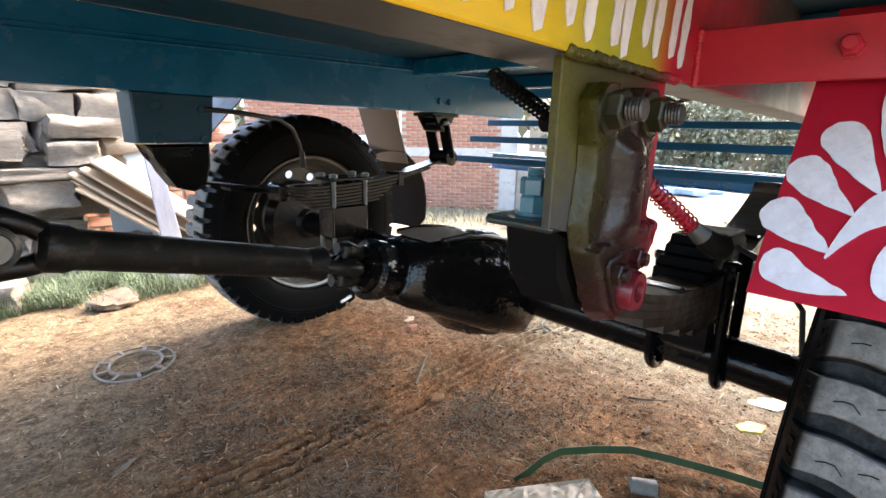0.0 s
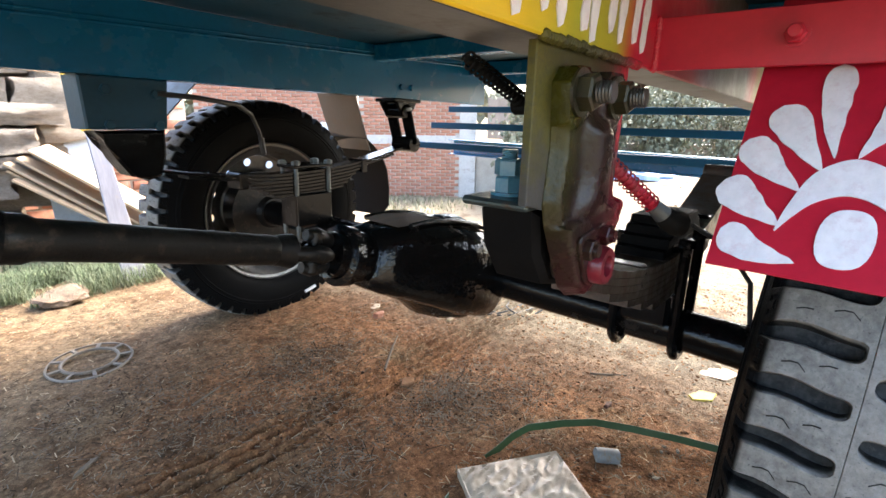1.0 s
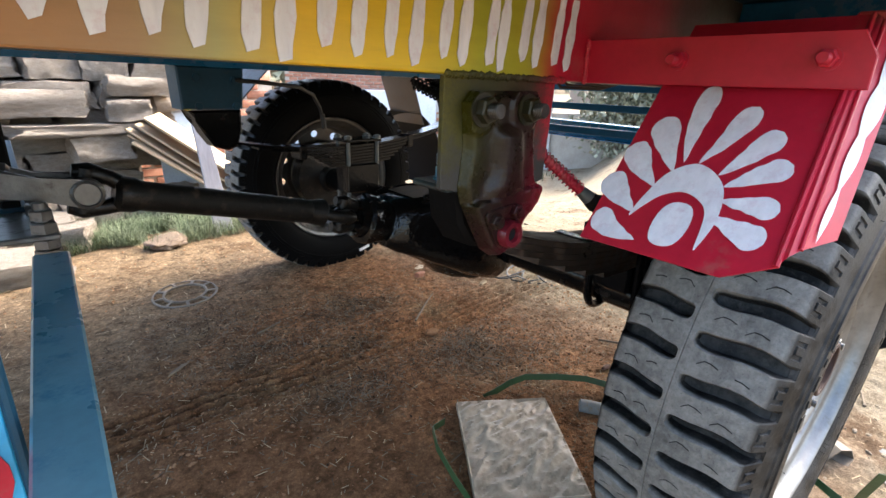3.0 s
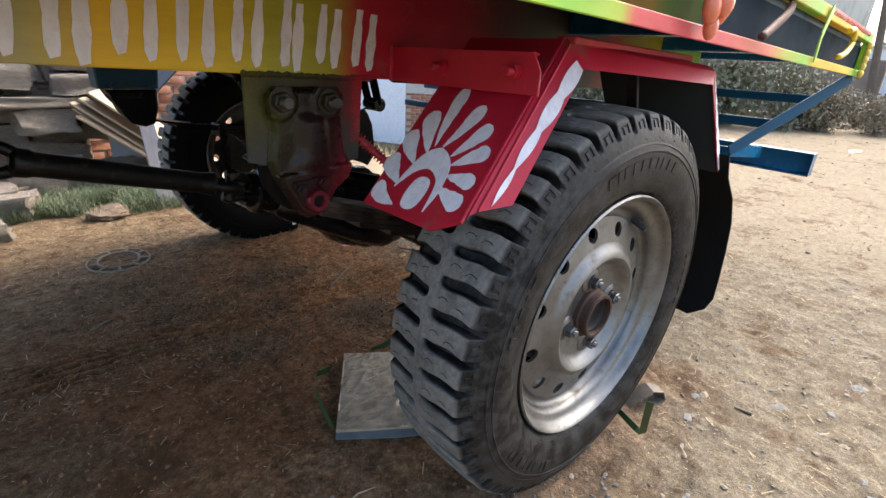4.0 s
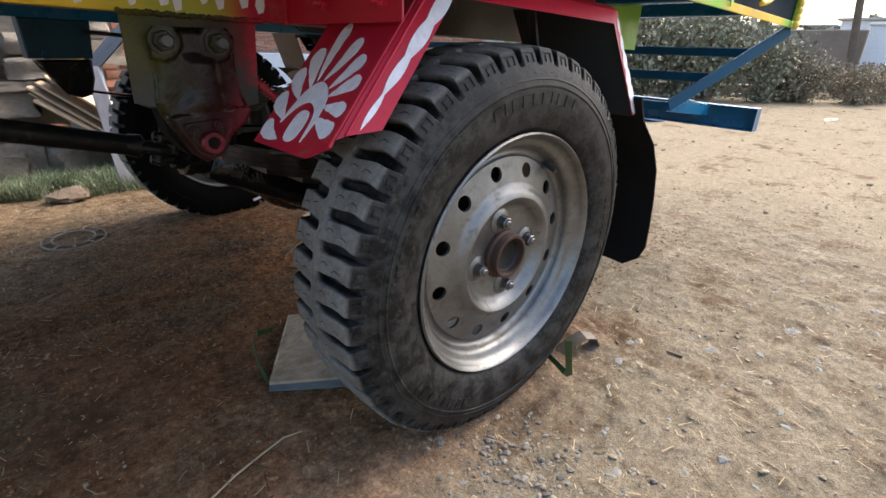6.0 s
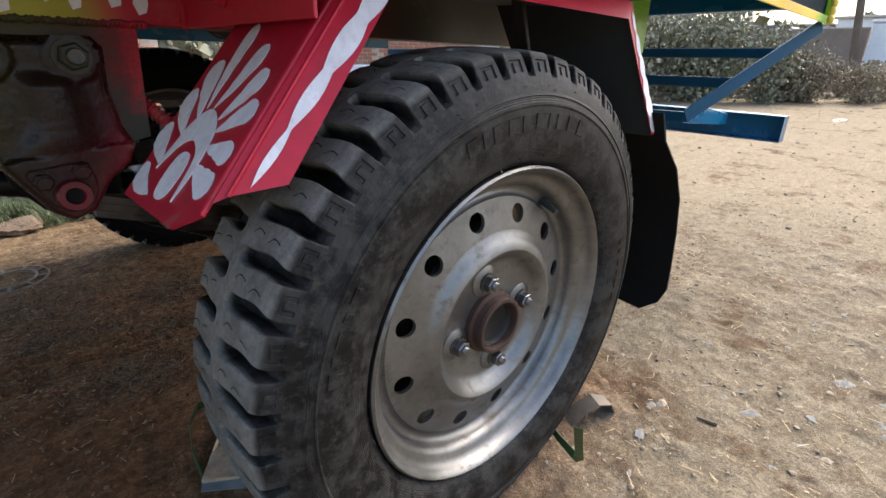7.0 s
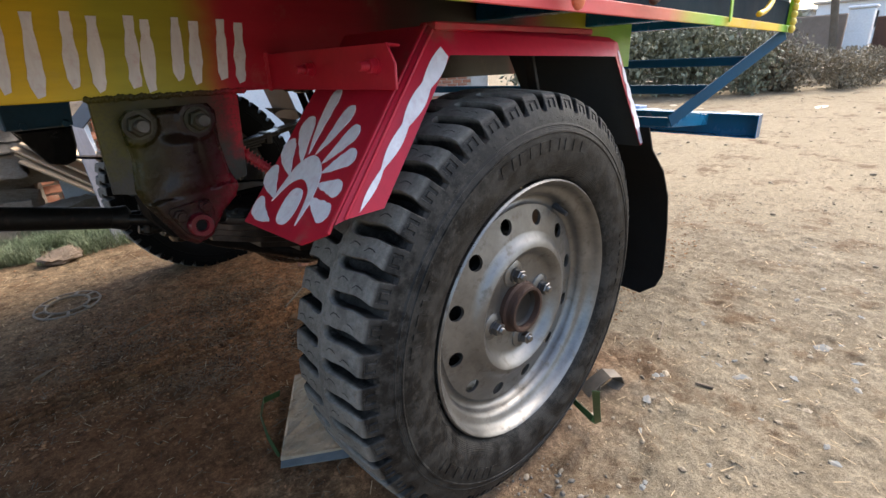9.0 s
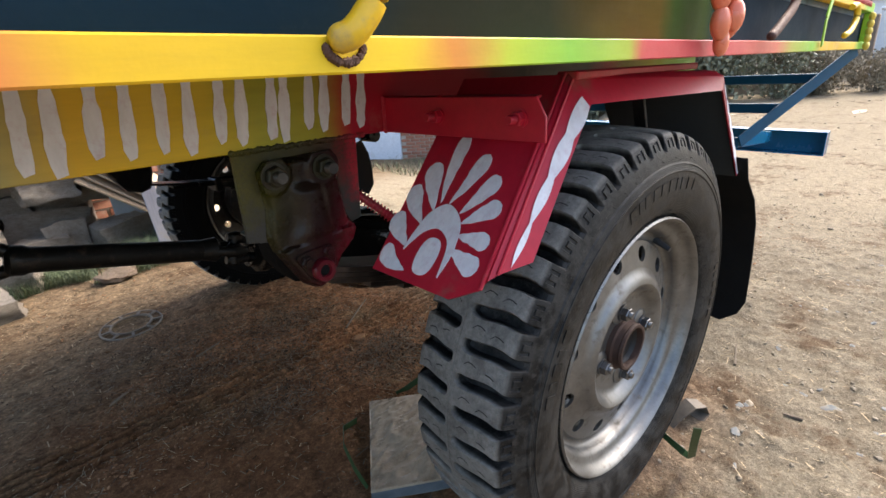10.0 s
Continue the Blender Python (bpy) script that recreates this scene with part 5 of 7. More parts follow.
for k in range(3):
    n = 60 if k == 0 else 30
    prev = None
    for i in range(n + 1):
        p, q = lipt[k].lerp(lipt[k + 1], i / n), lipb[k].lerp(lipb[k + 1], i / n)
        o = V((0.0012, 0.0020, 0.0))
        cur = [bm.verts.new(v) for v in (p, q, q + o, p + o)]
        if prev:
            bridge(bm, prev, cur)
        prev = cur
bmesh.ops.remove_doubles(bm, verts=bm.verts[:], dist=0.0002)
part("lip", bm, M_red, fender)


def wave(pa, pb, qa, qb, n, amp, waves, lo, hi, out, drift=0.0):
    """White wavy stripe on the lip between the lines pa-pb and qa-qb, scalloped on both edges."""
    bm = bmnew()
    e, f = [], []
    for i in range(n + 1):
        s = 0.02 + 0.96 * i / n
        p, q = pa.lerp(pb, s), qa.lerp(qb, s)
        w = abs(math.sin(math.pi * waves * s))
        taper = min(1.0, 0.08 + s * 1.35)
        m_, half = (lo + hi) / 2 + drift * (s - 0.5), (hi - lo) / 2 * taper
        e.append(bm.verts.new(p.lerp(q, m_ - half - 0.9 * amp * w) + out))
        f.append(bm.verts.new(p.lerp(q, m_ + half - amp * (1 - w)) + out))
    for i in range(n):
        bm.faces.new((e[i], e[i + 1], f[i + 1], f[i]))
    return part("white_wave", bm, M_white, fender, "white painted wavy stripe")


wave(lipt[0], lipt[1], lipb[0], lipb[1], 60, 0.12, 4.0, 0.34, 0.83, V((-0.0012, -0.0014, 0.0)), 0.44)
wave(lipt[2], lipt[3], lipb[2], lipb[3], 40, 0.25, 6.0, -0.05, 1.05, V((0, -0.0012, 0)))


def petal(bm, tip, base, width, curl=0.0):
    """A brush petal: broad and round at the tip, drawn out to a point at the base."""
    tx, ty = tip
    bx, by = base
    dx, dy = bx - tx, by - ty
    L = math.hypot(dx, dy)
    ux, uy = dx / L, dy / L
    px, py = -uy, ux
    n = 26
    left, right = [], []
    for i in range(n + 1):
        s = i / n
        h = (1 + 0.10 * noise.noise(V((tx * 90 + s * 6.0, ty * 90, 1.0)))) * width * 0.5 * (math.sqrt(max(0, 1 - ((0.24 - s) / 0.24) ** 2)) if s < 0.24 else (1 - ((s - 0.24) / 0.76)) ** 0.75)
        c = curl * math.sin(math.pi * s) * L
        c += 0.0012 * noise.noise(V((s * 7.0, tx * 70, ty * 70)))
        left.append((tx + ux * L * s + px * (c + h), ty + uy * L * s + py * (c + h)))
        right.append((tx + ux * L * s + px * (c - h), ty + uy * L * s + py * (c - h)))
    poly = left + right[::-1][1:-1]
    prism(bm, poly, lambda a, s, t: plate(a, s, 0.0004 + t), 0.0008)


PETALS = [((-0.064, 0.215), (-0.072, 0.106), 0.026, 0.03), ((-0.119, 0.187), (-0.088, 0.107), 0.026, -0.02), ((-0.152, 0.157), (-0.112, 0.096), 0.027, -0.02), ((-0.173, 0.119), (-0.122, 0.083), 0.027, 0.0), ((-0.179, 0.067), (-0.124, 0.067), 0.025, 0.0), ((-0.178, 0.029), (-0.122, 0.047), 0.029, 0.0), ((-0.026, 0.165), (-0.066, 0.092), 0.034, 0.03), ((-0.006, 0.124), (-0.054, 0.070), 0.033, 0.05), ((0.004, 0.076), (-0.046, 0.034), 0.034, 0.05), ((-0.004, 0.024), (-0.062, 0.001), 0.031, 0.1)]
for tip, base, wd, cu in PETALS:
    bm = bmnew()
    petal(bm, tip, base, wd, cu)
    part("petal", bm, M_white, fender, "white brush-painted petal")
bm = bmnew()
# crescent over the bud: broad at its crown, drawn out to a tip on one side and a thin tail on the other
def brush(knots, n=8):
    out = []
    P = [V((a, b_, 0)) for a, b_ in knots]
    for i in range(len(P) - 1):
        p0, p1, p2, p3 = P[max(i - 1, 0)], P[i], P[i + 1], P[min(i + 2, len(P) - 1)]
        for k in range(n):
            t = k / n
            q = 0.5 * ((2 * p1) + (p2 - p0) * t + (2 * p0 - 5 * p1 + 4 * p2 - p3) * t * t + (3 * p1 - p0 - 3 * p2 + p3) * t ** 3)
            out.append((q.x, q.y))
    return out + [knots[-1]]


arc_o = brush([(-0.1240, 0.006), (-0.1305, 0.045), (-0.1210, 0.085), (-0.0900, 0.106), (-0.0620, 0.090), (-0.0480, 0.055), (-0.0425, 0.029)])
arc_i = brush([(-0.1228, 0.006), (-0.1180, 0.046), (-0.1060, 0.062), (-0.0860, 0.069), (-0.0660, 0.060), (-0.0530, 0.044), (-0.0435, 0.028)])
prism(bm, arc_o + arc_i[::-1], lambda a, s, t: plate(a, s, 0.0004 + t), 0.0012)
part("petal", bm, M_white, fender)
bm = bmnew()
prism(bm, [(-0.090 + 0.0185 * math.cos(radians(a)) - 0.002 * math.sin(radians(a)), 0.0285 + 0.0295 * math.sin(radians(a)) + 0.002 * math.sin(radians(3 * a))) for a in range(0, 360, 15)], lambda a, s, t: plate(a, s, 0.0004 + t), 0.0008)
part("petal", bm, M_white, fender)
# mounting angle
bm = bmnew()
prism(bm, [(-0.004, 0.800), (0.010, 0.824), (0.304, 0.824), (0.304, 0.770), (-0.004, 0.770)], lambda a, b_, t: (-0.296 + t, a, b_), 0.004, 0.001)
prism(bm, [(-0.2915, 0.012), (-0.255, 0.03), (-0.255, 0.304), (-0.2915, 0.304)], lambda a, b_, t: (a, b_, 0.820 + t), 0.004, 0.001)
angle = part("mounting_angle", bm, M_red, fender)
for y in (0.178, 0.033):
    bm = bmnew()
    turned(bm, (-0.296, y, 0.798), (-1, 0, 0), [(0, 0.0115), (0.002, 0.0115)], 16)
    hexa(bm, (-0.298, y, 0.798), (-1, 0, 0), 0.0095, 0.009)
    stud(bm, (-0.308, y, 0.798), (-1, 0, 0), 0.006, 0.013)
    part("bolt", bm, M_red, fender)
bm = bmnew()
for k in range(14):
    bmesh.ops.create_icosphere(bm, subdivisions=1, radius=0.0038 + 0.0015 * random.random(), matrix=pose(-0.297 + 0.001 * random.random(), 0.3035, 0.772 + 0.0039 * k))
tagged(part("weld_run", bm, M_red, fender), kind="stuff")
# beam that carries the mudguard at the back, strut inside, rear flap
bm = bmnew()
beam(bm, (0.055, 0.05, 0.826), (0.085, 0.04, 0.70), 0.026, 0.006, 0.001)
part("inner_strut", bm, M_grease, fender)


def flap(name, y0, y1, prof, parent, label):
    """A thick rubber flap with rounded lower corners; prof: (u, w) down its length."""
    bm = bmnew()
    rows = []
    n = 14
    for i, (u, w) in enumerate(prof):
        s = i / (len(prof) - 1)
        cut = 0.05 * max(0, (s - 0.72) / 0.28) ** 2.2
        row = []
        for k in range(n + 1):
            y = y0 + cut + (y1 - y0 - 2 * cut) * k / n
            row.append((V((u + 0.012 * math.sin(math.pi * k / n), y, w))))
        rows.append(row)
    for off in (0.0, 0.006):
        g = [[bm.verts.new(p + V((off, 0, 0))) for p in r] for r in rows]
        for ra, rb in zip(g, g[1:]):
            for k in range(n):
                bm.faces.new((ra[k], ra[k + 1], rb[k + 1], rb[k]))
        if off == 0.0:
            g0 = g
    for k in range(n):
        bm.faces.new((g0[-1][k], g0[-1][k + 1], g[-1][k + 1], g[-1][k]))
    for ra, rb, rc, rd in zip(g0, g0[1:], g, g[1:]):
        bm.faces.new((ra[0], rb[0], rd[0], rc[0]))
        bm.faces.new((ra[n], rb[n], rd[n], rc[n]))
    return part(name, bm, M_flap, parent, label, sharp=50)


flap("mud_flap", -0.068, 0.19, [(0.330, 0.66), (0.360, 0.61), (0.440, 0.55), (0.490, 0.48), (0.512, 0.40), (0.522, 0.32), (0.525, 0.26), (0.523, 0.225), (0.516, 0.198)], fender, "black rubber mud flap")
# far mudguard: legs, sheet and flap
bm = bmnew()
box(bm, -0.12, 0.447, 1.66, 1.95, 0.838, 0.842, 0.001)
prism(bm, [(0.445, 0.842), (0.450, 0.842), (0.541, 0.585), (0.536, 0.585)], lambda a, b_, t: (a + 0.10 * t, 1.66 + t, b_), 0.27, 0.0)
prism(bm, [(-0.12, 0.842), (-0.125, 0.842), (-0.32, 0.64), (-0.315, 0.64)], lambda a, b_, t: (a, 1.66 + t, b_), 0.27, 0.0)
far_fender = part("fender", bm, M_galv, cart, "grey back of the far mudguard")
flap("mud_flap", 1.66, 1.95, [(0.515, 0.635), (0.56, 0.60), (0.605, 0.555), (0.632, 0.50), (0.645, 0.42), (0.650, 0.34), (0.645, 0.285)], far_fender, "black rubber mud flap")

# ---- rear ladder frame ----
bm = bmnew()
beam(bm, (1.385, -0.078, 0.856), (0.955, 0.113, 0.602), 0.005, 0.040, 0.001)
beam(bm, (1.397, -0.066, 0.842), (0.967, 0.125, 0.588), 0.028, 0.004, 0.001)
frame_post = part("rear_frame", bm, M_tail, cart, "blue welded tube frame at the tail")
for u, y, w in ((1.250, -0.018, 0.776), (1.108, 0.045, 0.692), (0.972, 0.108, 0.598)):
    bm = bmnew()
    beam(bm, (u, y + 0.008, w), (u, 1.80, w), 0.028, 0.030, 0.003)
    part("rail_tube", bm, M_tail, frame_post)
bm = bmnew()
beam(bm, (1.400, -0.045, 0.588), (1.400, 1.9, 0.612), 0.056, 0.004, 0.001)
beam(bm, (1.426, -0.045, 0.548), (1.426, 1.9, 0.572), 0.004, 0.076, 0.001)
beam(bm, (1.400, -0.045, 0.508), (1.400, 1.9, 0.532), 0.056, 0.004, 0.001)
channel = part("bumper_channel", bm, M_blue, frame_post, "blue channel iron bumper")
bm = bmnew()
prism(bm, [(1.372, 0.506), (1.429, 0.506), (1.429, 0.590), (1.372, 0.590)], lambda a, b_, t: (a, -0.0495 + t, b_), 0.004, 0.001)
part("end_plate", bm, M_blue, frame_post)
bm = bmnew()
prism(bm, [(0.955, 0.583), (1.06, 0.628), (1.372, 0.586), (1.372, 0.548)], lambda a, b_, t: (a, 0.118 + t, b_), 0.006, 0.001)
part("gusset", bm, M_blue, frame_post, "bright blue gusset plate")

# ---- hooks and trimmings on the rub rail ----
def hook(pts, r, mat, label=""):
    bm = bmnew()
    P = [V(p) for p in pts]
    out = []
    n = len(P)
    for i in range(n - 1):
        p0, p1, p2, p3 = P[max(i - 1, 0)], P[i], P[i + 1], P[min(i + 2, n - 1)]
        for k in range(6):
            t = k / 6
            out.append(0.5 * ((2 * p1) + (p2 - p0) * t + (2 * p0 - 5 * p1 + 4 * p2 - p3) * t * t + (3 * p1 - p0 - 3 * p2 + p3) * t ** 3))
    out.append(P[-1])
    sweep(bm, out, r, 12)
    bmesh.ops.create_uvsphere(bm, u_segments=12, v_segments=8, radius=r * 0.99, matrix=Matrix.Translation(out[0]))
    return part("tie_hook", bm, mat, rail, label)


hook([(-0.6335, -0.099, 0.8765), (-0.629, -0.1025, 0.8785), (-0.6225, -0.105, 0.885), (-0.615, -0.107, 0.897), (-0.604, -0.108, 0.930), (-0.602, -0.102, 0.990)], 0.0080, M_yellow, "yellow painted tie hook")
bm = bmnew()
rnd = random.Random(5)
for k in range(16):
    a = radians(190 + 160 * k / 15)
    bmesh.ops.create_icosphere(bm, subdivisions=1, radius=0.0022 + 0.0012 * rnd.random(), matrix=pose(-0.629 + 0.0125 * math.cos(a), -0.0945, 0.8735 + 0.0095 * math.sin(a)))
tagged(part("weld_bead", bm, M_rust, rail), kind="stuff")
hook([(0.19, -0.108, 0.884), (0.235, -0.110, 0.905), (0.300, -0.110, 0.940), (0.310, -0.100, 0.985)], 0.0075, M_rust, "bare rusty tie hook")
hook([(0.875, -0.108, 0.892), (0.935, -0.110, 0.905), (0.985, -0.110, 0.935), (0.975, -0.108, 0.965), (0.93, -0.104, 0.960)], 0.0075, M_yellow, "yellow painted tie hook")
hook([(-0.30, -0.104, 0.925), (-0.275, -0.106, 0.955), (-0.262, -0.104, 0.985)], 0.010, M_sky_teal, "light blue tie hook")
bm = bmnew()
beam(bm, (0.665, -0.099, 0.868), (0.650, -0.101, 0.925), 0.016, 0.003, 0.0008, up=(0, 1, 0))
beam(bm, (0.650, -0.101, 0.925), (0.690, -0.101, 0.990), 0.022, 0.003, 0.0008, up=(0, 1, 0))
part("tie_strap", bm, M_lime, rail, "green plastic strap tied to the rail")
for u, y, w, r, sq in ((-0.028, -0.112, 0.878, 0.013, 1.3), (-0.045, -0.114, 0.900, 0.016, 1.25), (-0.012, -0.114, 0.902, 0.016, 1.25), (-0.028, -0.124, 0.908, 0.015, 1.3), (-0.048, -0.112, 0.932, 0.016, 1.2), (-0.010, -0.112, 0.934, 0.016, 1.2), (-0.029, -0.118, 0.945, 0.016, 1.5)):
    bm = bmnew()
    bmesh.ops.create_uvsphere(bm, u_segments=16, v_segments=10, radius=r * 0.92, matrix=Matrix.Translation((u - 0.036, y, w - 0.004)) @ Matrix.Rotation(8.0 * (u + 0.028), 4, "Y") @ Matrix.Diagonal((0.95, 0.8, sq * 1.12, 1)))
    part("plastic_bud", bm, M_orange, rail, "glossy orange plastic flower bud")
bm = bmnew()
for k in range(5):
    for s in (-1, 1):
        bmesh.ops.create_uvsphere(bm, u_segments=12, v_segments=8, radius=0.0095, matrix=Matrix.Translation((1.315 + 0.007 * s * (-1) ** k, -0.106, 0.866 + 0.021 * k)) @ Matrix.Rotation(0.6 * s * (-1) ** k, 4, "Y") @ Matrix.Diagonal((0.95, 0.9, 1.5, 1)))
part("braid", bm, M_rope, rail, "plaited yellow rope end")
bm = bmnew()
for k in range(60):
    u = 0.70 + k * 0.0105
    prism(bm, [(u, 0.9925), (u + 0.0105, 0.9925), (u + 0.005, 0.978)], lambda a, b_, t: (a, -0.0965 - t, b_), 0.001)
part("scallop_trim", bm, M_red, rail, "red painted zigzag trim")
# brake hose and wiring
bm = bmnew()
pts = [V((-0.42, 1.296, 0.752)), V((-0.34, 1.292, 0.748)), V((-0.22, 1.33, 0.738)), V((-0.13, 1.42, 0.715)), V((-0.075, 1.48, 0.67)), V((-0.05, 1.50, 0.615))]
sweep(bm, [pts[0].lerp(pts[1], 0)] + pts, [0.006] * 7, 8)
sweep(bm, [(-0.062, 1.49, 0.648), (-0.05, 1.50, 0.60)], 0.009, 8)
part("brake_hose", bm, M_hose, axle, "black brake hose")
bm = bmnew()
sweep(bm, [W(-0.02, 0.29, 0.56), W(0.0, 0.24, 0.53), W(0.02, 0.20, 0.47), W(0.02, 0.19, 0.40), W(0.0, 0.21, 0.36)], 0.004, 8)
part("brake_pipe", bm, M_hose, axle)
bm = bmnew()
rnd = random.Random(3)
for k in range(4):
    y0 = 0.36 + 0.01 * k
    sweep(bm, [(-0.33 + 0.02 * k, y0, 0.80), (-0.22, y0 + 0.01 * rnd.random(), 0.776 - 0.004 * k), (-0.08, y0 + 0.02, 0.772 - 0.003 * k), (0.08, y0, 0.80)], 0.0022, 6)
part("wiring", bm, M_rust, cart, "loose wires under the beam")

# ---- brick and stone walls ----
M_brick = surface("brick", (0.34, 0.13, 0.075), (0.44, 0.20, 0.12), (0.8, 0.95), big=9, fine=60, bump=0.5, dist=0.004, dirt=(0.42, 0.33, 0.25), dirt_amount=0.25, random_tint=0.35)
M_mortar = surface("mortar", (0.36, 0.31, 0.25), (0.46, 0.41, 0.34), (0.85, 0.95), big=5, fine=50, bump=0.5, dist=0.004)
M_plaster = surface("old_plaster", (0.40, 0.37, 0.33), (0.52, 0.49, 0.45), (0.8, 0.95), big=3, fine=30, bump=0.3, dirt=(0.24, 0.21, 0.18), dirt_amount=0.35)
M_mudwall = surface("brown_mud_plaster", (0.20, 0.155, 0.12), (0.30, 0.24, 0.19), (0.85, 0.95), big=2, fine=25, bump=0.4, dist=0.01)
M_whitewash = surface("whitewash", (0.66, 0.68, 0.70), (0.76, 0.77, 0.78), (0.7, 0.9), big=2, fine=30, bump=0.2, dirt=(0.52, 0.50, 0.46), dirt_amount=0.25)
M_stone = surface("rubble_stone", (0.33, 0.265, 0.20), (0.52, 0.44, 0.35), (0.8, 0.95), big=9, fine=70, bump=1.0, dist=0.02, dirt=(0.20, 0.150, 0.11), dirt_amount=0.4, random_tint=0.35)
M_ply = surface("plywood", (0.33, 0.225, 0.13), (0.46, 0.345, 0.215), (0.6, 0.8), big=3, fine=40, stretch=(0.3, 3, 3), bump=0.2)
M_lilac = surface("grey_painted_board", (0.23, 0.23, 0.27), (0.34, 0.335, 0.37), (0.5, 0.7), big=5, fine=40, stretch=(3, 3, 0.4), bump=0.2, dirt=(0.30, 0.27, 0.24), dirt_amount=0.3)
M_leaf = surface("dusty_leaf", (0.140, 0.155, 0.085), (0.34, 0.32, 0.22), (0.6, 0.8), big=1.6, fine=12, bump=0.1, random_tint=0.3, island=(0.55, 1.25))
M_leaf_dry = surface("withered_leaf", (0.21, 0.165, 0.10), (0.38, 0.32, 0.22), (0.7, 0.9), big=1.6, fine=12, bump=0.1, random_tint=0.3, island=(0.5, 1.25))
M_twig = surface("dry_twig", (0.13, 0.10, 0.07), (0.20, 0.16, 0.12), (0.8, 0.95), big=9, random_tint=0.3)
M_soil_rock = surface("soil_stained_rock", (0.10, 0.070, 0.048), (0.20, 0.142, 0.098), (0.85, 0.95), big=9, fine=60, bump=0.8, dist=0.006, dirt=(0.24, 0.165, 0.10), dirt_amount=0.5)
M_weed = surface("dry_weed", (0.12, 0.125, 0.055), (0.24, 0.215, 0.12), (0.7, 0.85), big=5, fine=30, bump=0.0, island=(0.6, 1.25))
M_grass = surface("grass_blade", (0.078, 0.118, 0.044), (0.170, 0.188, 0.105), (0.6, 0.8), big=9, fine=30, bump=0.0, island=(0.5, 1.3))
M_straw = surface("straw", (0.30, 0.22, 0.13), (0.46, 0.36, 0.23), (0.7, 0.9), big=3, fine=30, island=(0.3, 1.15))
M_chaff = surface("trodden_chaff", (0.11, 0.085, 0.052), (0.21, 0.165, 0.105), (0.85, 0.95), big=5, fine=30, island=(0.35, 1.35))
M_bark = surface("dark_bark", (0.075, 0.047, 0.028), (0.135, 0.090, 0.054), (0.85, 0.95), big=9, island=(0.35, 1.5))
M_gravel = surface("gravel", (0.19, 0.158, 0.118), (0.30, 0.246, 0.178), (0.8, 0.95), big=40, fine=160, bump=0.4, island=(0.75, 1.2))
M_pebble = surface("grey_pebble", (0.12, 0.108, 0.09), (0.19, 0.168, 0.138), (0.75, 0.95), big=40, fine=160, bump=0.3, island=(0.45, 1.25))
M_bluestone = surface("blue_grey_stone", (0.11, 0.116, 0.118), (0.19, 0.19, 0.182), (0.75, 0.95), big=18, fine=120, bump=0.5, dirt=(0.24, 0.195, 0.135), dirt_amount=0.5, random_tint=0.25)
M_peel = surface("dull_yellow_plastic", (0.42, 0.33, 0.03), (0.56, 0.45, 0.05), (0.5, 0.7), big=40, dirt=(0.25, 0.17, 0.09), dirt_amount=0.4)
M_strap = surface("green_strap", (0.018, 0.046, 0.012), (0.032, 0.072, 0.020), (0.35, 0.55), big=20)
M_foil = surface("dull_foil", (0.31, 0.235, 0.155), (0.44, 0.35, 0.25), (0.30, 0.48), metal=0.0, big=7, fine=160, bump=0.08, dist=0.002, dirt=(0.20, 0.145, 0.09), dirt_amount=0.5)
M_seal = surface("blue_grey_foil", (0.10, 0.115, 0.12), (0.19, 0.20, 0.20), (0.3, 0.5), metal=0.2, big=20, fine=60, bump=0.6, dist=0.004)
M_pipe_grey = surface("weathered_grey_pipe", (0.15, 0.15, 0.14), (0.24, 0.235, 0.215), (0.5, 0.75), big=25, fine=120, bump=0.2, dirt=(0.2, 0.13, 0.075), dirt_amount=0.45)
M_ring = surface("worn_ring", (0.10, 0.080, 0.060), (0.17, 0.138, 0.104), (0.5, 0.7), metal=0.2, big=22, dirt=(0.18, 0.135, 0.09), dirt_amount=0.6)
M_sheet = surface("pale_sheet_metal", (0.42, 0.47, 0.52), (0.55, 0.60, 0.64), (0.35, 0.55), metal=0.2, big=3)
M_card = surface("cardboard", (0.46, 0.36, 0.25), (0.56, 0.46, 0.34), (0.8, 0.95), big=9)
M_tarp = surface("blue_tarpaulin", (0.10, 0.20, 0.42), (0.40, 0.48, 0.62), (0.4, 0.6), big=4)
M_clod = surface("earth_clod", (0.15, 0.074, 0.036), (0.29, 0.165, 0.088), (0.9, 1.0), big=12, fine=60, bump=0.8, dist=0.004, island=(0.55, 1.3))


def brick_mesh(seed):
    rnd = random.Random(seed)
    bm = bmnew()
    box(bm, -0.083, 0.083, -0.05, 0.0, -0.0255, 0.0255, 0.004)
    for v in bm.verts:
        v.co += V((rnd.uniform(-0.002, 0.002), rnd.uniform(-0.003, 0.003), rnd.uniform(-0.002, 0.002)))
    return make("brick", bm, M_brick, 50)


BRICKS = [brick_mesh(k) for k in range(5)]


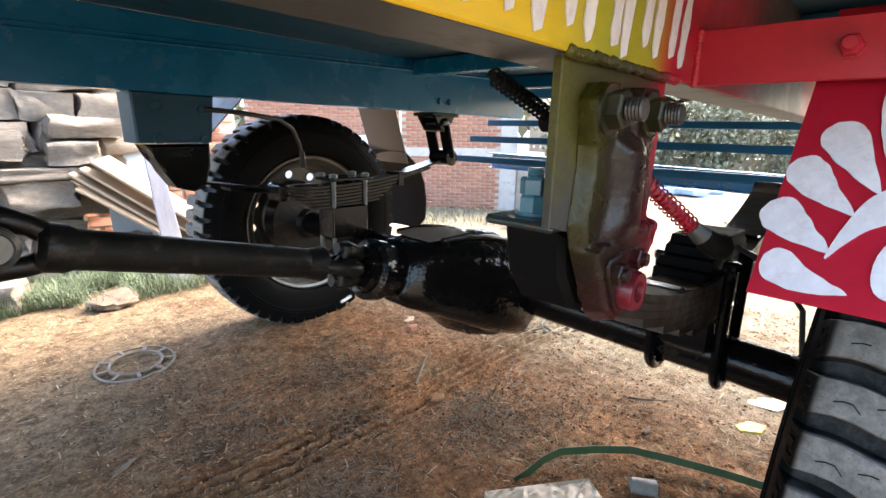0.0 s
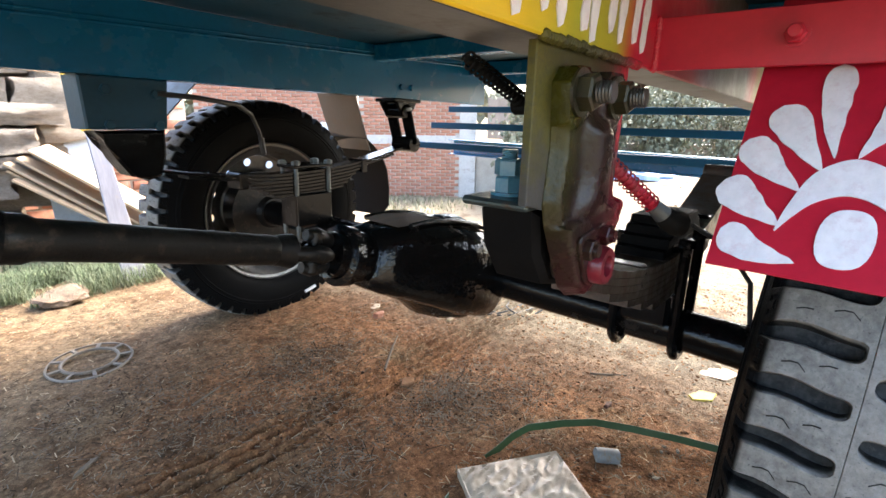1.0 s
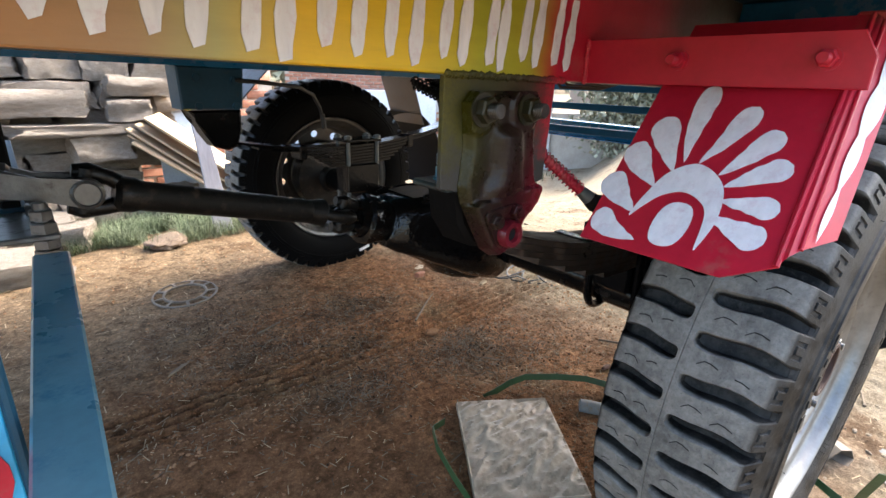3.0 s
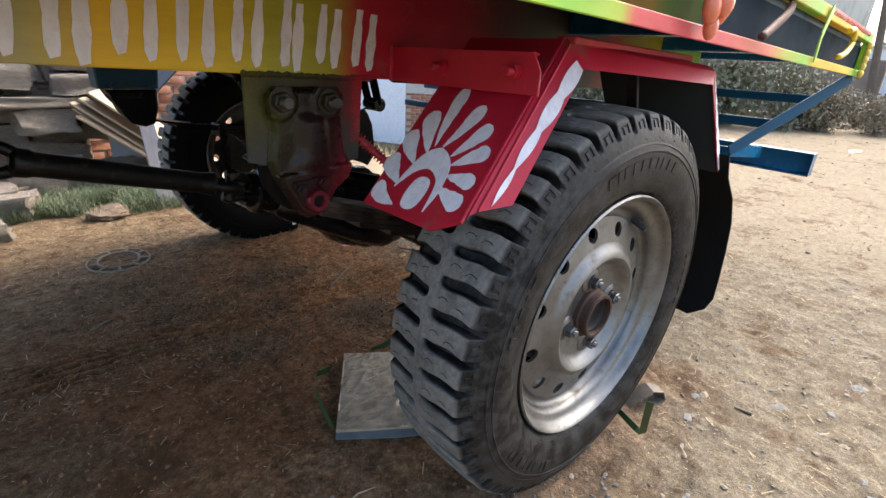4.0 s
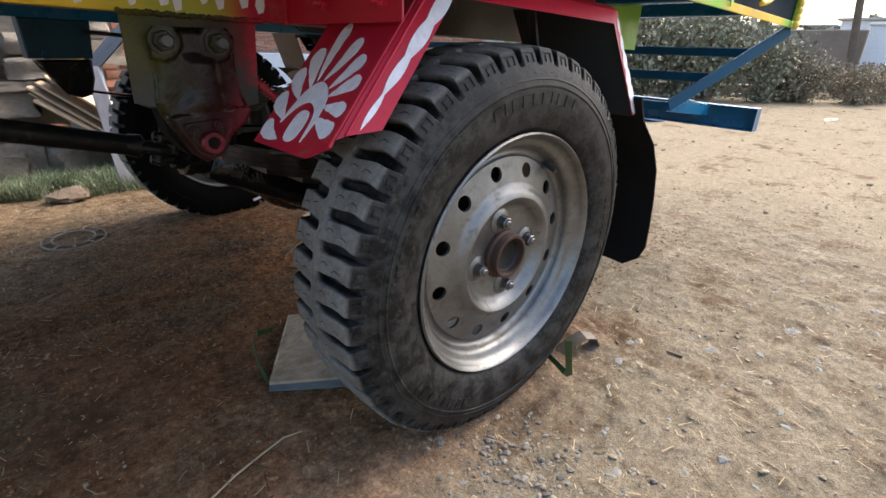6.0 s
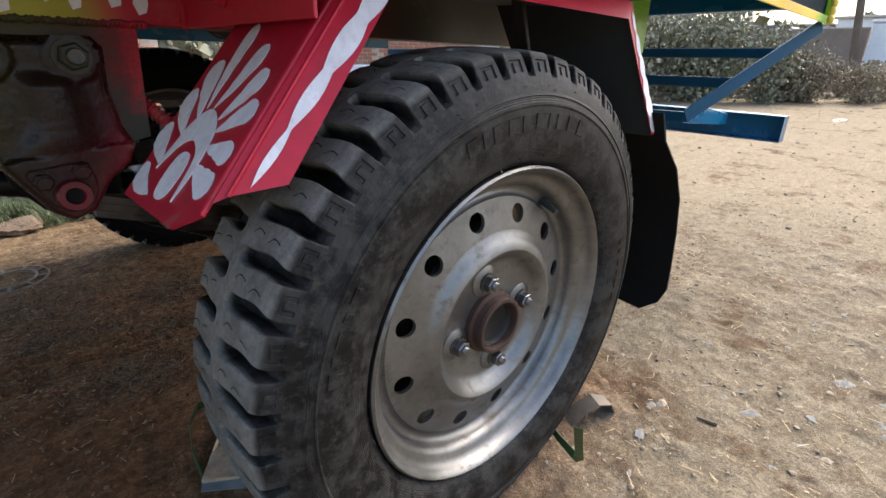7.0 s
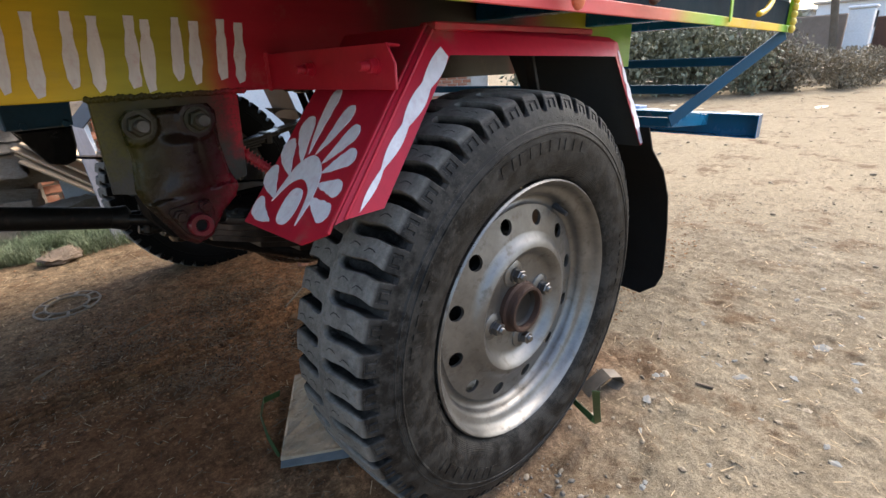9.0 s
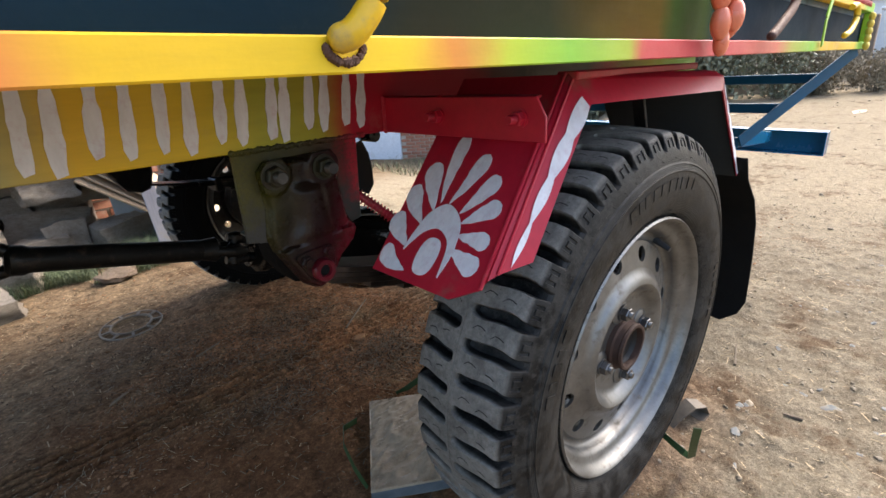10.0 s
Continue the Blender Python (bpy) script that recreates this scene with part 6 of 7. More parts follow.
def brick_wall(name, a, b, z0, z1, label, skip=None, solid_top=None):
    """Wall from a to b (plan), with single bricks standing 6 mm proud of the mortar, on the side left of a-b."""
    a, b = V((*a, 0)), V((*b, 0))
    d = (b - a)
    L = d.length
    ang = math.atan2(d.y, d.x)
    bm = bmnew()
    box(bm, 0, L, 0.006, 0.22, 0, z1 - z0, 0.0)
    m = Matrix.Translation((a.x, a.y, z0)) @ Matrix.Rotation(ang, 4, "Z")
    wall = thing(name, bm, M_mortar, label, "wall", kind="structure", m=m)
    rnd = random.Random(7)
    rows = int((z1 - z0) / 0.060)
    for j in range(rows):
        x = 0.088 - (0.0915 if j % 2 else 0.0)
        while x < L - 0.06:
            if x > 0.08 and not (skip and skip(x, j)):
                o = new("brick", rnd.choice(BRICKS))
                o.parent = wall
                o.matrix_basis = pose(x, 0.042 + rnd.uniform(-0.003, 0.003), 0.034 + 0.060 * j, 0, rnd.uniform(-0.6, 0.6), rnd.uniform(-0.8, 0.8))
            x += 0.183
    return wall


far_wall = brick_wall("wall_east", (5.18, 6.92), (6.29, 5.46), -0.85, 1.3, "weathered red brick wall with a pale plaster band", skip=lambda x, j: j in (17, 18))
bm = bmnew()
box(bm, 0.0, 1.84, -0.012, 0.004, 1.00, 1.16, 0.004)
o = part("plaster_band", bm, M_plaster, far_wall)
bm = bmnew()
box(bm, 1.80, 2.10, -0.03, 0.24, 0.0, 2.2, 0.01)
part("plaster_pier", bm, M_plaster, far_wall, "cracked grey plaster pier")
bm = bmnew()
box(bm, 2.102, 6.5, 0.05, 0.25, 0.0, 1.05, 0.01)
part("low_wall", bm, M_mortar, far_wall)
bm = bmnew()
box(bm, -3.2, -0.004, -0.02, 0.22, 0.0, 1.36, 0.01)
part("whitewashed_wall", bm, M_whitewash, far_wall, "whitewashed wall end")
brick_wall("wall_far", (3.50, 9.55), (5.34, 7.13), -0.85, 1.3, "faded brick wall above the whitewashed wall", skip=lambda x, j: j < 20)
brick_wall("wall_north", (-0.75, 3.55), (0.62, 3.45), -0.06, 1.25, "old red brick wall behind the rubble")


def stone_mesh(seed, sx_, sy_, sz_):
    rnd = random.Random(seed)
    bm = bmnew()
    bmesh.ops.create_cube(bm, size=1.0)
    bmesh.ops.subdivide_edges(bm, edges=bm.edges[:], cuts=5, use_grid_fill=True)
    off = V((seed * 3.1, seed * 1.7, 0))
    for v in bm.verts:
        p = v.co.copy()
        p = p.lerp(p.normalized() * 0.62, 0.06)
        p += 0.10 * V((noise.noise(p * 1.6 + off), noise.noise(p * 1.7 + off + V((9, 0, 0))), noise.noise(p * 1.5 + off + V((0, 9, 0)))))
        p += 0.075 * V((noise.noise(p * 5.3 + off), noise.noise(p * 5.1 + off + V((4, 0, 0))), noise.noise(p * 4.7 + off + V((0, 4, 0)))))
        v.co = V((p.x * sx_, p.y * sy_, p.z * sz_))
    return make("stone", bm, M_stone, 45)


STONES = [stone_mesh(k, 1, 1, 1) for k in range(7)]
bm = bmnew()
box(bm, -2.6, -0.30, 3.30, 3.44, -0.05, 0.74, 0.03)
rubble = thing("wall_rubble", bm, M_mortar, "tumbledown wall of rough pale building stones", "wall", kind="structure")
rnd = random.Random(11)
z = 0.0
for row in range(8):
    h = rnd.uniform(0.09, 0.15)
    x = -2.6 + rnd.uniform(0, 0.2)
    end = -0.36 + 0.03 * row + rnd.uniform(-0.05, 0.05)
    while x < end:
        w = rnd.uniform(0.16, 0.40)
        o = new("stone", rnd.choice(STONES))
        o.parent = rubble
        o.matrix_basis = pose(x + w / 2, 3.25 + rnd.uniform(-0.05, 0.03) - 0.012 * (7 - row), z + h / 2, rnd.uniform(-3, 3), rnd.uniform(-4, 4), rnd.uniform(-8, 8)) @ Matrix.Diagonal((w * 0.98, 0.24, h * 0.97, 1))
        x += w + 0.012
    z += h
# fallen stones at the wall's foot, and a rock the colour of the soil
bm = bmnew()
bmesh.ops.create_icosphere(bm, subdivisions=3, radius=0.5)
for v in bm.verts:
    p = v.co.copy()
    v.co = p * (1.0 + 0.5 * noise.noise(p * 2.1 + V((3, 1, 0))) + 0.22 * noise.noise(p * 5.0)) * (1.0 if p.z < 0 else 1.0 - 0.25 * math.hypot(p.x, p.y))
EARTH_ROCK = make("earth_rock", bm, M_soil_rock, 30)
for k, (x, y, w, h, a) in enumerate([(-0.98, 2.30, 0.34, 0.10, 10), (-0.80, 2.62, 0.26, 0.12, -20), (-0.92, 2.75, 0.36, 0.13, 5), (-1.15, 2.5, 0.3, 0.14, 30), (-0.62, 2.95, 0.24, 0.16, -8), (-1.25, 2.85, 0.4, 0.2, 12), (-0.70, 2.98, 0.3, 0.1, 40), (-0.415, 2.37, 0.19, 0.062, 15), (-1.5, 2.6, 0.4, 0.25, -15), (-0.95, 2.98, 0.32, 0.3, 25), (-0.5, 3.02, 0.2, 0.22, 0), (-1.35, 2.35, 0.35, 0.12, 55), (-0.26, 2.98, 0.28, 0.17, 20), (0.02, 3.05, 0.3, 0.13, -12)]):
    o = new("loose_stone", STONES[k % 7] if h > 0.07 else EARTH_ROCK)
    o.matrix_world = pose(x, y, h * 0.42 + ground_z(x, y), rnd.uniform(-4, 4), rnd.uniform(-5, 5), a) @ Matrix.Diagonal((w, w * 0.7, h, 1))
    tagged(o, "rough pale building stone lying on earth" if h > 0.07 else "low reddish rock half sunk in soil", "stone", "loose stones")


# ---- leaning boards ----
def slab(name, a, b, width, thick, mat, label, category, across):
    a, b = V(a), V(b)
    x = (b - a).normalized()
    y = V(across)
    y = (y - x * y.dot(x)).normalized()
    zz = x.cross(y)
    m = Matrix.Translation(a) @ Matrix((x, y, zz)).transposed().to_4x4()
    bm = bmnew()
    box(bm, 0, (b - a).length, 0, width, 0, thick, 0.002)
    return thing(name, bm, mat, label, category, "stacked boards" if "board" in name else "", m=m)


for k, (dx, dz, w) in enumerate([(0.0, 0.0, 0.34), (-0.01, 0.030, 0.30), (0.03, 0.052, 0.26), (0.00, -0.035, 0.30), (0.07, 0.085, 0.22)]):
    slab("plywood_board", (-0.41 + dx, 2.92 - 0.02 * k, 0.46 + dz), (0.13 + dx, 2.62 - 0.02 * k, -0.01 + max(dz, 0.0)), w, 0.012, M_ply, "pale plywood board leaning on the rubble", "board", (0.25, 0.9, 0.25))
plank = tagged(new("leaning_plank"), "whitish plank leaning upright, its top yellow", "plank")
bm = bmnew()
prism(bm, [(-0.180, 0.0), (-0.085, 0.0), (-0.150, 0.64), (-0.205, 0.64)], lambda a, b_, t: (a, 2.45 + t + 0.09 * b_, b_), 0.016, 0.002)
part("board", bm, M_lilac, plank)
bm = bmnew()
prism(bm, [(-0.216, 0.6405), (-0.186, 0.6405), (-0.212, 0.86), (-0.246, 0.86)], lambda a, b_, t: (a, 2.45 + t + 0.09 * b_, b_), 0.016, 0.002)
part("painted_top", bm, M_yellow, plank)
bm = bmnew()
prism(bm, [(-0.25, 0.0), (0.0, 0.0), (-0.01, 0.62), (-0.235, 0.635)], lambda a, b_, t: (a, 3.02 + 0.2 * b_ + t, b_), 0.004, 0.001)
thing("metal_sheet", bm, M_sheet, "pale bluish sheet of metal set against stones", "sheet")
# big dressed stones on the rubble
for x, y, zc, w, h, a, tilt_ in ((-0.86, 3.10, 0.625, 0.62, 0.135, 0, 2), (-0.62, 3.04, 0.495, 0.50, 0.055, 4, 1), (-0.36, 3.06, 0.585, 0.20, 0.10, -6, -2), (-0.30, 3.12, 0.70, 0.30, 0.10, 5, 3), (-0.52, 3.06, 0.40, 0.26, 0.12, 3, 0), (-0.33, 3.06, 0.46, 0.16, 0.12, 8, 4)):
    o = new("stone", STONES[int(abs(x * 100)) % 7])
    o.parent = rubble
    o.matrix_basis = pose(x, y, zc, 0, tilt_, a) @ Matrix.Diagonal((w, 0.24, h, 1))


# ---- hedge, far walls and houses ----
def shrub(seed, h, w, dry=False):
    rnd = random.Random(seed)
    root = new("shrub")
    bm = bmnew()
    tips = []
    for k in range(9):
        a = rnd.uniform(0, 6.28)
        lean = rnd.uniform(0.1, 0.8)
        pts = [V((0.06 * math.cos(a), 0.06 * math.sin(a), 0))]
        for s in (0.35, 0.7, 1.0):
            pts.append(V((math.cos(a) * lean * w * 0.5 * s + rnd.uniform(-0.05, 0.05), math.sin(a) * lean * w * 0.5 * s + rnd.uniform(-0.05, 0.05), h * s * rnd.uniform(0.7, 0.95))))
        sweep(bm, pts, [0.018, 0.013, 0.008, 0.004], 5)
        tips += pts[1:]
    part("branchwork", bm, M_twig, root)
    leaf_mat = M_leaf_dry if dry else M_leaf
    vs, fs = [], []
    clumps = []
    for t in tips:
        for _ in range(4):
            clumps.append((t + V((rnd.gauss(0, 0.16 * w), rnd.gauss(0, 0.16 * w), rnd.gauss(0, 0.13 * h))), rnd.uniform(0.08, 0.2)))
    for cpos, cr in clumps:
        for _ in range(18):
            p = cpos + V((rnd.gauss(0, cr), rnd.gauss(0, cr), rnd.gauss(0, cr * 0.8)))
            if p.z < 0.03 or p.z > h * 1.08:
                continue
            q = Euler((rnd.uniform(0, 6.28), rnd.uniform(0, 6.28), rnd.uniform(0, 6.28))).to_matrix()
            L, wd = rnd.uniform(0.05, 0.12), rnd.uniform(0.018, 0.040)
            i = len(vs)
            vs += [p, p + q @ V((L * 0.5, wd, 0.006)), p + q @ V((L, 0, -0.008)), p + q @ V((L * 0.5, -wd, 0.006))]
            fs += [(i, i + 1, i + 2), (i, i + 2, i + 3)]
    me = bpy.data.meshes.new("crown")
    me.from_pydata([tuple(v) for v in vs], [], fs)
    me.materials.append(leaf_mat)
    o = new("crown", me)
    o.parent = root
    return tagged(root, "brown half-withered roadside shrub" if dry else "dusty grey-green roadside shrub", "shrub", "roadside hedge")


protos = [shrub(21, 1.30, 1.3), shrub(22, 1.15, 1.5), shrub(23, 1.45, 1.2), shrub(24, 1.2, 1.5, True)]
rnd = random.Random(31)
spots = []
for k in range(15):
    s = k / 14
    spots.append((6.9 + 2.9 * s + rnd.uniform(-0.3, 0.3), 4.3 - 4.2 * s + rnd.uniform(-0.3, 0.3)))
for k in range(9):
    s = k / 8
    spots.append((8.2 + 2.9 * s + rnd.uniform(-0.3, 0.3), 4.8 - 4.3 * s + rnd.uniform(-0.3, 0.3)))
for k, (x, y) in enumerate(spots):
    s = (k / 14) if k < 15 else (k - 15) / 8
    m = pose(x, y, ground_z(x, y) - 0.02, 0, 0, rnd.uniform(0, 360)) @ Matrix.Scale(rnd.uniform(0.85, 1.1) * (1.0 - 0.58 * smoothstep(s, 0.25, 0.95)), 4)
    if k < 3:
        protos[k].matrix_world = m
    elif k == 9:
        protos[3].matrix_world = m
    elif k in (10, 11, 12, 13, 14, 20, 22, 23):
        o = copy_thing(protos[3], m)
        o.matrix_basis = m
    else:
        o = copy_thing(protos[k % 3], m)
        o.matrix_basis = m

bm = bmnew()
box(bm, 12.4, 12.62, 1.00, 9.0, -0.1, 1.15, 0.02)
compound = thing("compound_wall", bm, M_mudwall, "brown block compound wall beyond the hedge", "wall")
bm = bmnew()
box(bm, 12.0, 12.4, 0.57, 0.95, -0.1, 1.20, 0.02)
box(bm, 11.97, 12.43, 0.54, 0.98, 1.203, 1.26, 0.02)
thing("gate_post", bm, M_whitewash, "whitewashed masonry gate post", "post")
bm = bmnew()
box(bm, 12.2, 12.26, -1.6, 0.53, -0.1, 1.05, 0.02)
thing("metal_gate", bm, M_rust, "rust-brown sheet-metal gate beside the post", "gate")
bm = bmnew()
sweep(bm, [(11.8, 0.975, -0.1), (11.8, 1.31, 2.4), (11.8, 1.73, 5.5)], [0.068, 0.062, 0.055], 12)
thing("utility_pole", bm, M_twig, "slim brown wooden utility pole", "pole")


def house(x, y, w, d, h, mat, label):
    root = tagged(new("house"), label, "house", "far houses")
    root.matrix_world = pose(x, y, -0.1)
    bm = bmnew()
    box(bm, -w / 2, w / 2, -d / 2, d / 2, 0, h, 0.03)
    part("wall", bm, mat, root)
    bm = bmnew()
    box(bm, -w / 2 - 0.25, w / 2 + 0.25, -d / 2 - 0.25, d / 2 + 0.25, h + 0.005, h + 0.16, 0.03)
    part("roof", bm, M_plaster, root)
    n = max(2, int(d / 1.8))
    for k in range(n):
        yy = -d / 2 + (k + 0.5) * d / n
        bm = bmnew()
        box(bm, -w / 2 - 0.06, -w / 2 - 0.005, yy - 0.45, yy + 0.45, h * 0.40, h * 0.75, 0.01)
        wdw = part("window", bm, M_hose, root)
        bm = bmnew()
        box(bm, -w / 2 - 0.12, -w / 2 - 0.065, yy - 0.52, yy + 0.52, h * 0.37, h * 0.395, 0.01)
        part("sill", bm, M_plaster, wdw)


house(48, 2.5, 6, 8, 2.8, M_whitewash, "low whitewashed house far down the lane")
house(62, 15, 7, 12, 2.9, M_plaster, "low grey plastered house beyond the hedge")
house(46, -9, 8, 10, 3.3, M_whitewash, "pale flat-roofed house across the fields")
# far tree line
bm = bmnew()
rnd = random.Random(41)
vs, fs = [], []
for k in range(2600):
    a = radians(rnd.uniform(-50, 100))
    d = rnd.uniform(55, 75)
    hh = 3.2 + 1.6 * noise.noise(V((a * 9, 0, 0)))
    p = V((d * math.cos(a), d * math.sin(a), rnd.uniform(0, hh)))
    q = Euler((rnd.uniform(0, 6.28), rnd.uniform(0, 6.28), rnd.uniform(0, 6.28))).to_matrix()
    i = len(vs)
    vs += [tuple(p + q @ V(v)) for v in ((0.9, 0, 0), (0, 0.7, 0.1), (-0.9, 0, 0), (0, -0.7, -0.1))]
    fs.append((i, i + 1, i + 2, i + 3))
bm.free()
me = bpy.data.meshes.new("far_trees")
me.from_pydata(vs, [], fs)
me.materials.append(M_leaf)
tagged(new("far_trees", me), "hazy line of far trees", "trees", kind="stuff")


# ---- loose things on the ground ----
def on(x, y, dz=0.0):
    return V((x, y, ground_z(x, y) + dz))


# cast ring
bm = bmnew()
lathe(bm, [(0.067, 0.0), (0.067, 0.006), (0.071, 0.008), (0.075, 0.006), (0.075, 0.0), (0.067, 0.0)], 48)
for k in range(9):
    a = 2 * math.pi * k / 9
    c_, s_ = math.cos(a), math.sin(a)
    box(bm, 0.0745, 0.104, -0.005, 0.005, 0.0, 0.006, 0.001, Matrix.Rotation(a, 4, "Y") @ Matrix.Rotation(radians(-90), 4, "X"))
lathe(bm, [(0.103, 0.0), (0.103, 0.004), (0.108, 0.004), (0.110, 0.0)], 48)
for v in bm.verts:
    v.co = V((v.co.x, v.co.z, v.co.y))
thing("clutch_ring", bm, M_ring, "worn metal ring with spokes lying on soil", "machine part", m=pose(-0.512, 1.745, ground_z(-0.512, 1.745) + 0.007, 2, -2, 20))

# foil packet by the tyre
bm = bmnew()
A, B, C, D = V((-0.369, 0.377, 0)), V((-0.189, 0.624, 0)), V((-0.007, 0.492, 0)), V((-0.184, 0.245, 0))
n = 64
top_, low_ = [], []
for j in range(n + 1):
    for i in range(n + 1):
        s, t = i / n, j / n
        p = A.lerp(B, s).lerp(D.lerp(C, s), t)
        edge = min(s, 1 - s, t, 1 - t)
        lean = V((s * 2.2 + t * 3.0, s * 9.0 - t * 6.0, 0))
        wob = 0.007 * noise.noise(p * 9) - 0.010 * abs(noise.noise(lean + V((4, 0, 0)))) - 0.006 * abs(noise.noise(lean * 2.1 + V((0, 7, 0)))) - 0.0014 * abs(noise.noise(lean * 4.5 + V((2, 5, 0)))) - 0.0008 * abs(noise.noise(p * 60 + V((3, 1, 0))))
        top_.append(bm.verts.new((p.x, p.y, 0.024 + (wob if edge > 0 else -0.003))))
for j in range(n):
    for i in range(n):
        k = j * (n + 1) + i
        bm.faces.new((top_[k], top_[k + 1], top_[k + n + 2], top_[k + n + 1]))
rim_ = [top_[i] for i in range(n + 1)] + [top_[j * (n + 1) + n] for j in range(1, n + 1)] + [top_[n * (n + 1) + i] for i in range(n - 1, -1, -1)] + [top_[j * (n + 1)] for j in range(n - 1, 0, -1)]
low_ = [bm.verts.new((v.co.x, v.co.y, -0.004)) for v in rim_]
bridge(bm, rim_, low_)
packet = thing("foil_packet", bm, M_foil, "flat packet wrapped in crinkled dull foil", "packet", sharp=22)


bm = bmnew()
dn = (A - B).normalized()
prism(bm, [(0.0, 0.0), (0.3, -0.002), (0.7, 0.002), (1.0, 0.0), (1.0, 0.016), (0.6, 0.018), (0.0, 0.015)], lambda a, c_, t: A.lerp(D, a) + dn * (c_ - 0.002) + V((0, 0, 0.004 + t + 0.5 * (0.016 - c_))), 0.003, 0.0008)
part("seal_edge", bm, M_seal, packet, "blue-grey crimped seal")


def ribbon(bm, pts, width, across, thick=0.0016):
    P = [V(p) for p in pts]
    rows = []
    for i, p in enumerate(P):
        y = V(across[i] if isinstance(across, list) else across)
        x = (P[min(i + 1, len(P) - 1)] - P[max(i - 1, 0)]).normalized()
        y = (y - x * y.dot(x)).normalized()
        nn = x.cross(y)
        rows.append([bm.verts.new(p + y * (width * s) + nn * (thick * q)) for s, q in ((-0.5, -0.5), (0.5, -0.5), (0.5, 0.5), (-0.5, 0.5))])
    for a_, b2 in zip(rows, rows[1:]):
        bridge(bm, a_, b2)
    bm.faces.new(rows[0][::-1])
    bm.faces.new(rows[-1])


strap = tagged(new("packing_strap"), "dark green plastic packing strap under the tyre", "strap")
bm = bmnew()
ribbon(bm, [(-0.105, 0.61, 0.002), (-0.075, 0.60, 0.010), (-0.030, 0.588, 0.025), (0.010, 0.570, 0.034), (0.070, 0.515, 0.037), (0.125, 0.460, 0.035), (0.165, 0.385, 0.029), (0.205, 0.290, 0.023), (0.228, 0.22, 0.019), (0.235, 0.14, 0.006)], 0.016, (0.25, 0.2, 0.95))
part("long_loop", bm, M_strap, strap)
bm = bmnew()
ribbon(bm, [(0.20, 0.012, 0.034), (0.170, -0.034, 0.040), (0.160, -0.078, 0.030), (0.155, -0.094, 0.030), (0.145, -0.098, 0.045), (0.118, -0.106, 0.10), (0.080, -0.119, 0.175)], 0.015, [(0.3, 0.2, 0.9), (0.3, 0.2, 0.9), (0.5, 0.0, 0.8), (0.6, -0.7, 0.3), (0.45, -0.9, 0), (0.45, -0.9, 0), (0.45, -0.9, 0)])
part("free_end", bm, M_strap, strap)
bm = bmnew()
ribbon(bm, [(-0.25, 0.60, 0.010), (-0.30, 0.585, 0.025), (-0.335, 0.53, 0.030), (-0.355, 0.46, 0.022), (-0.36, 0.405, 0.002)], 0.016, (0.2, 0.1, 1))
part("side_loop", bm, M_strap, strap)
bm = bmnew()
ribbon(bm, [(0.26, -0.005, 0.004), (0.285, -0.02, 0.03), (0.315, -0.035, 0.045), (0.345, -0.05, 0.035), (0.345, -0.055, 0.012), (0.320, -0.05, 0.004)], 0.036, (0.35, 0.9, 0.1), 0.0025)
thing("rubber_scrap", bm, M_ring, "curled grey scrap of rubber on the gravel", "scrap")
bm = bmnew()
turned(bm, (0, 0, 0), (1, 0, 0), [(0.0, 0.006), (0.0, 0.0155), (0.022, 0.017), (0.050, 0.0165), (0.051, 0.0135), (0.030, 0.013)], 22)
thing("pipe_stub", bm, M_pipe_grey, "short grey stub of pipe on the soil", "scrap", m=pose(0.047, 0.424, ground_z(0.06, 0.392) + 0.012, 0, 6, -52))


def chip(name, x, y, sx_, sy_, sz_, mat, label, category, turn, seed):
    rnd2 = random.Random(seed)
    bm = bmnew()
    k = rnd2.choice((5, 6, 7))
    poly = []
    for i in range(k):
        a = 2 * math.pi * i / k
        r = rnd2.uniform(0.7, 1.1)
        poly.append((sx_ * r * math.cos(a), sy_ * r * math.sin(a)))
    prism(bm, poly, lambda a, b_, t: (a + 0.2 * t, b_, t), sz_, min(sz_ * 0.25, 0.003))
    return thing(name, bm, mat, label, category, m=pose(x, y, ground_z(x, y) - 0.002, rnd2.uniform(-6, 6), rnd2.uniform(-6, 6), turn))


chip("yellow_peel", 0.468, 0.300, 0.052, 0.026, 0.007, M_peel, "yellow scrap of plastic on the soil", "scrap", -42, 1)
chip("cardboard_scrap", 0.650, 0.305, 0.095, 0.055, 0.004, M_card, "torn flat piece of cardboard", "cardboard", -75, 2)
chip("cardboard_scrap", 0.78, 0.30, 0.06, 0.05, 0.004, M_card, "torn flat piece of cardboard", "cardboard", 30, 9)
chip("brick_fragment", 0.27, 1.335, 0.028, 0.016, 0.02, M_brick, "small broken piece of red brick", "brick", 10, 3)
chip("pale_disc", 0.33, 1.42, 0.035, 0.032, 0.004, M_card, "round pale disc trodden into the soil", "scrap", 0, 4)
chip("wood_chip", 0.42, 1.12, 0.022, 0.012, 0.008, M_straw, "little block of pale wood", "wood", 15, 5)
chip("wood_splinter", -0.665, 1.248, 0.048, 0.008, 0.006, M_twig, "flat weathered splinter of wood", "wood", 35, 6)
chip("dark_clod", 0.005, 0.95, 0.026, 0.022, 0.012, M_clod, "dark clod of greasy earth", "clod", 0, 7)
chip("brown_pod", 0.251, 0.473, 0.022, 0.009, 0.010, M_rust, "small dark brown dry pod", "pod", -10, 8)
rnd = random.Random(77)
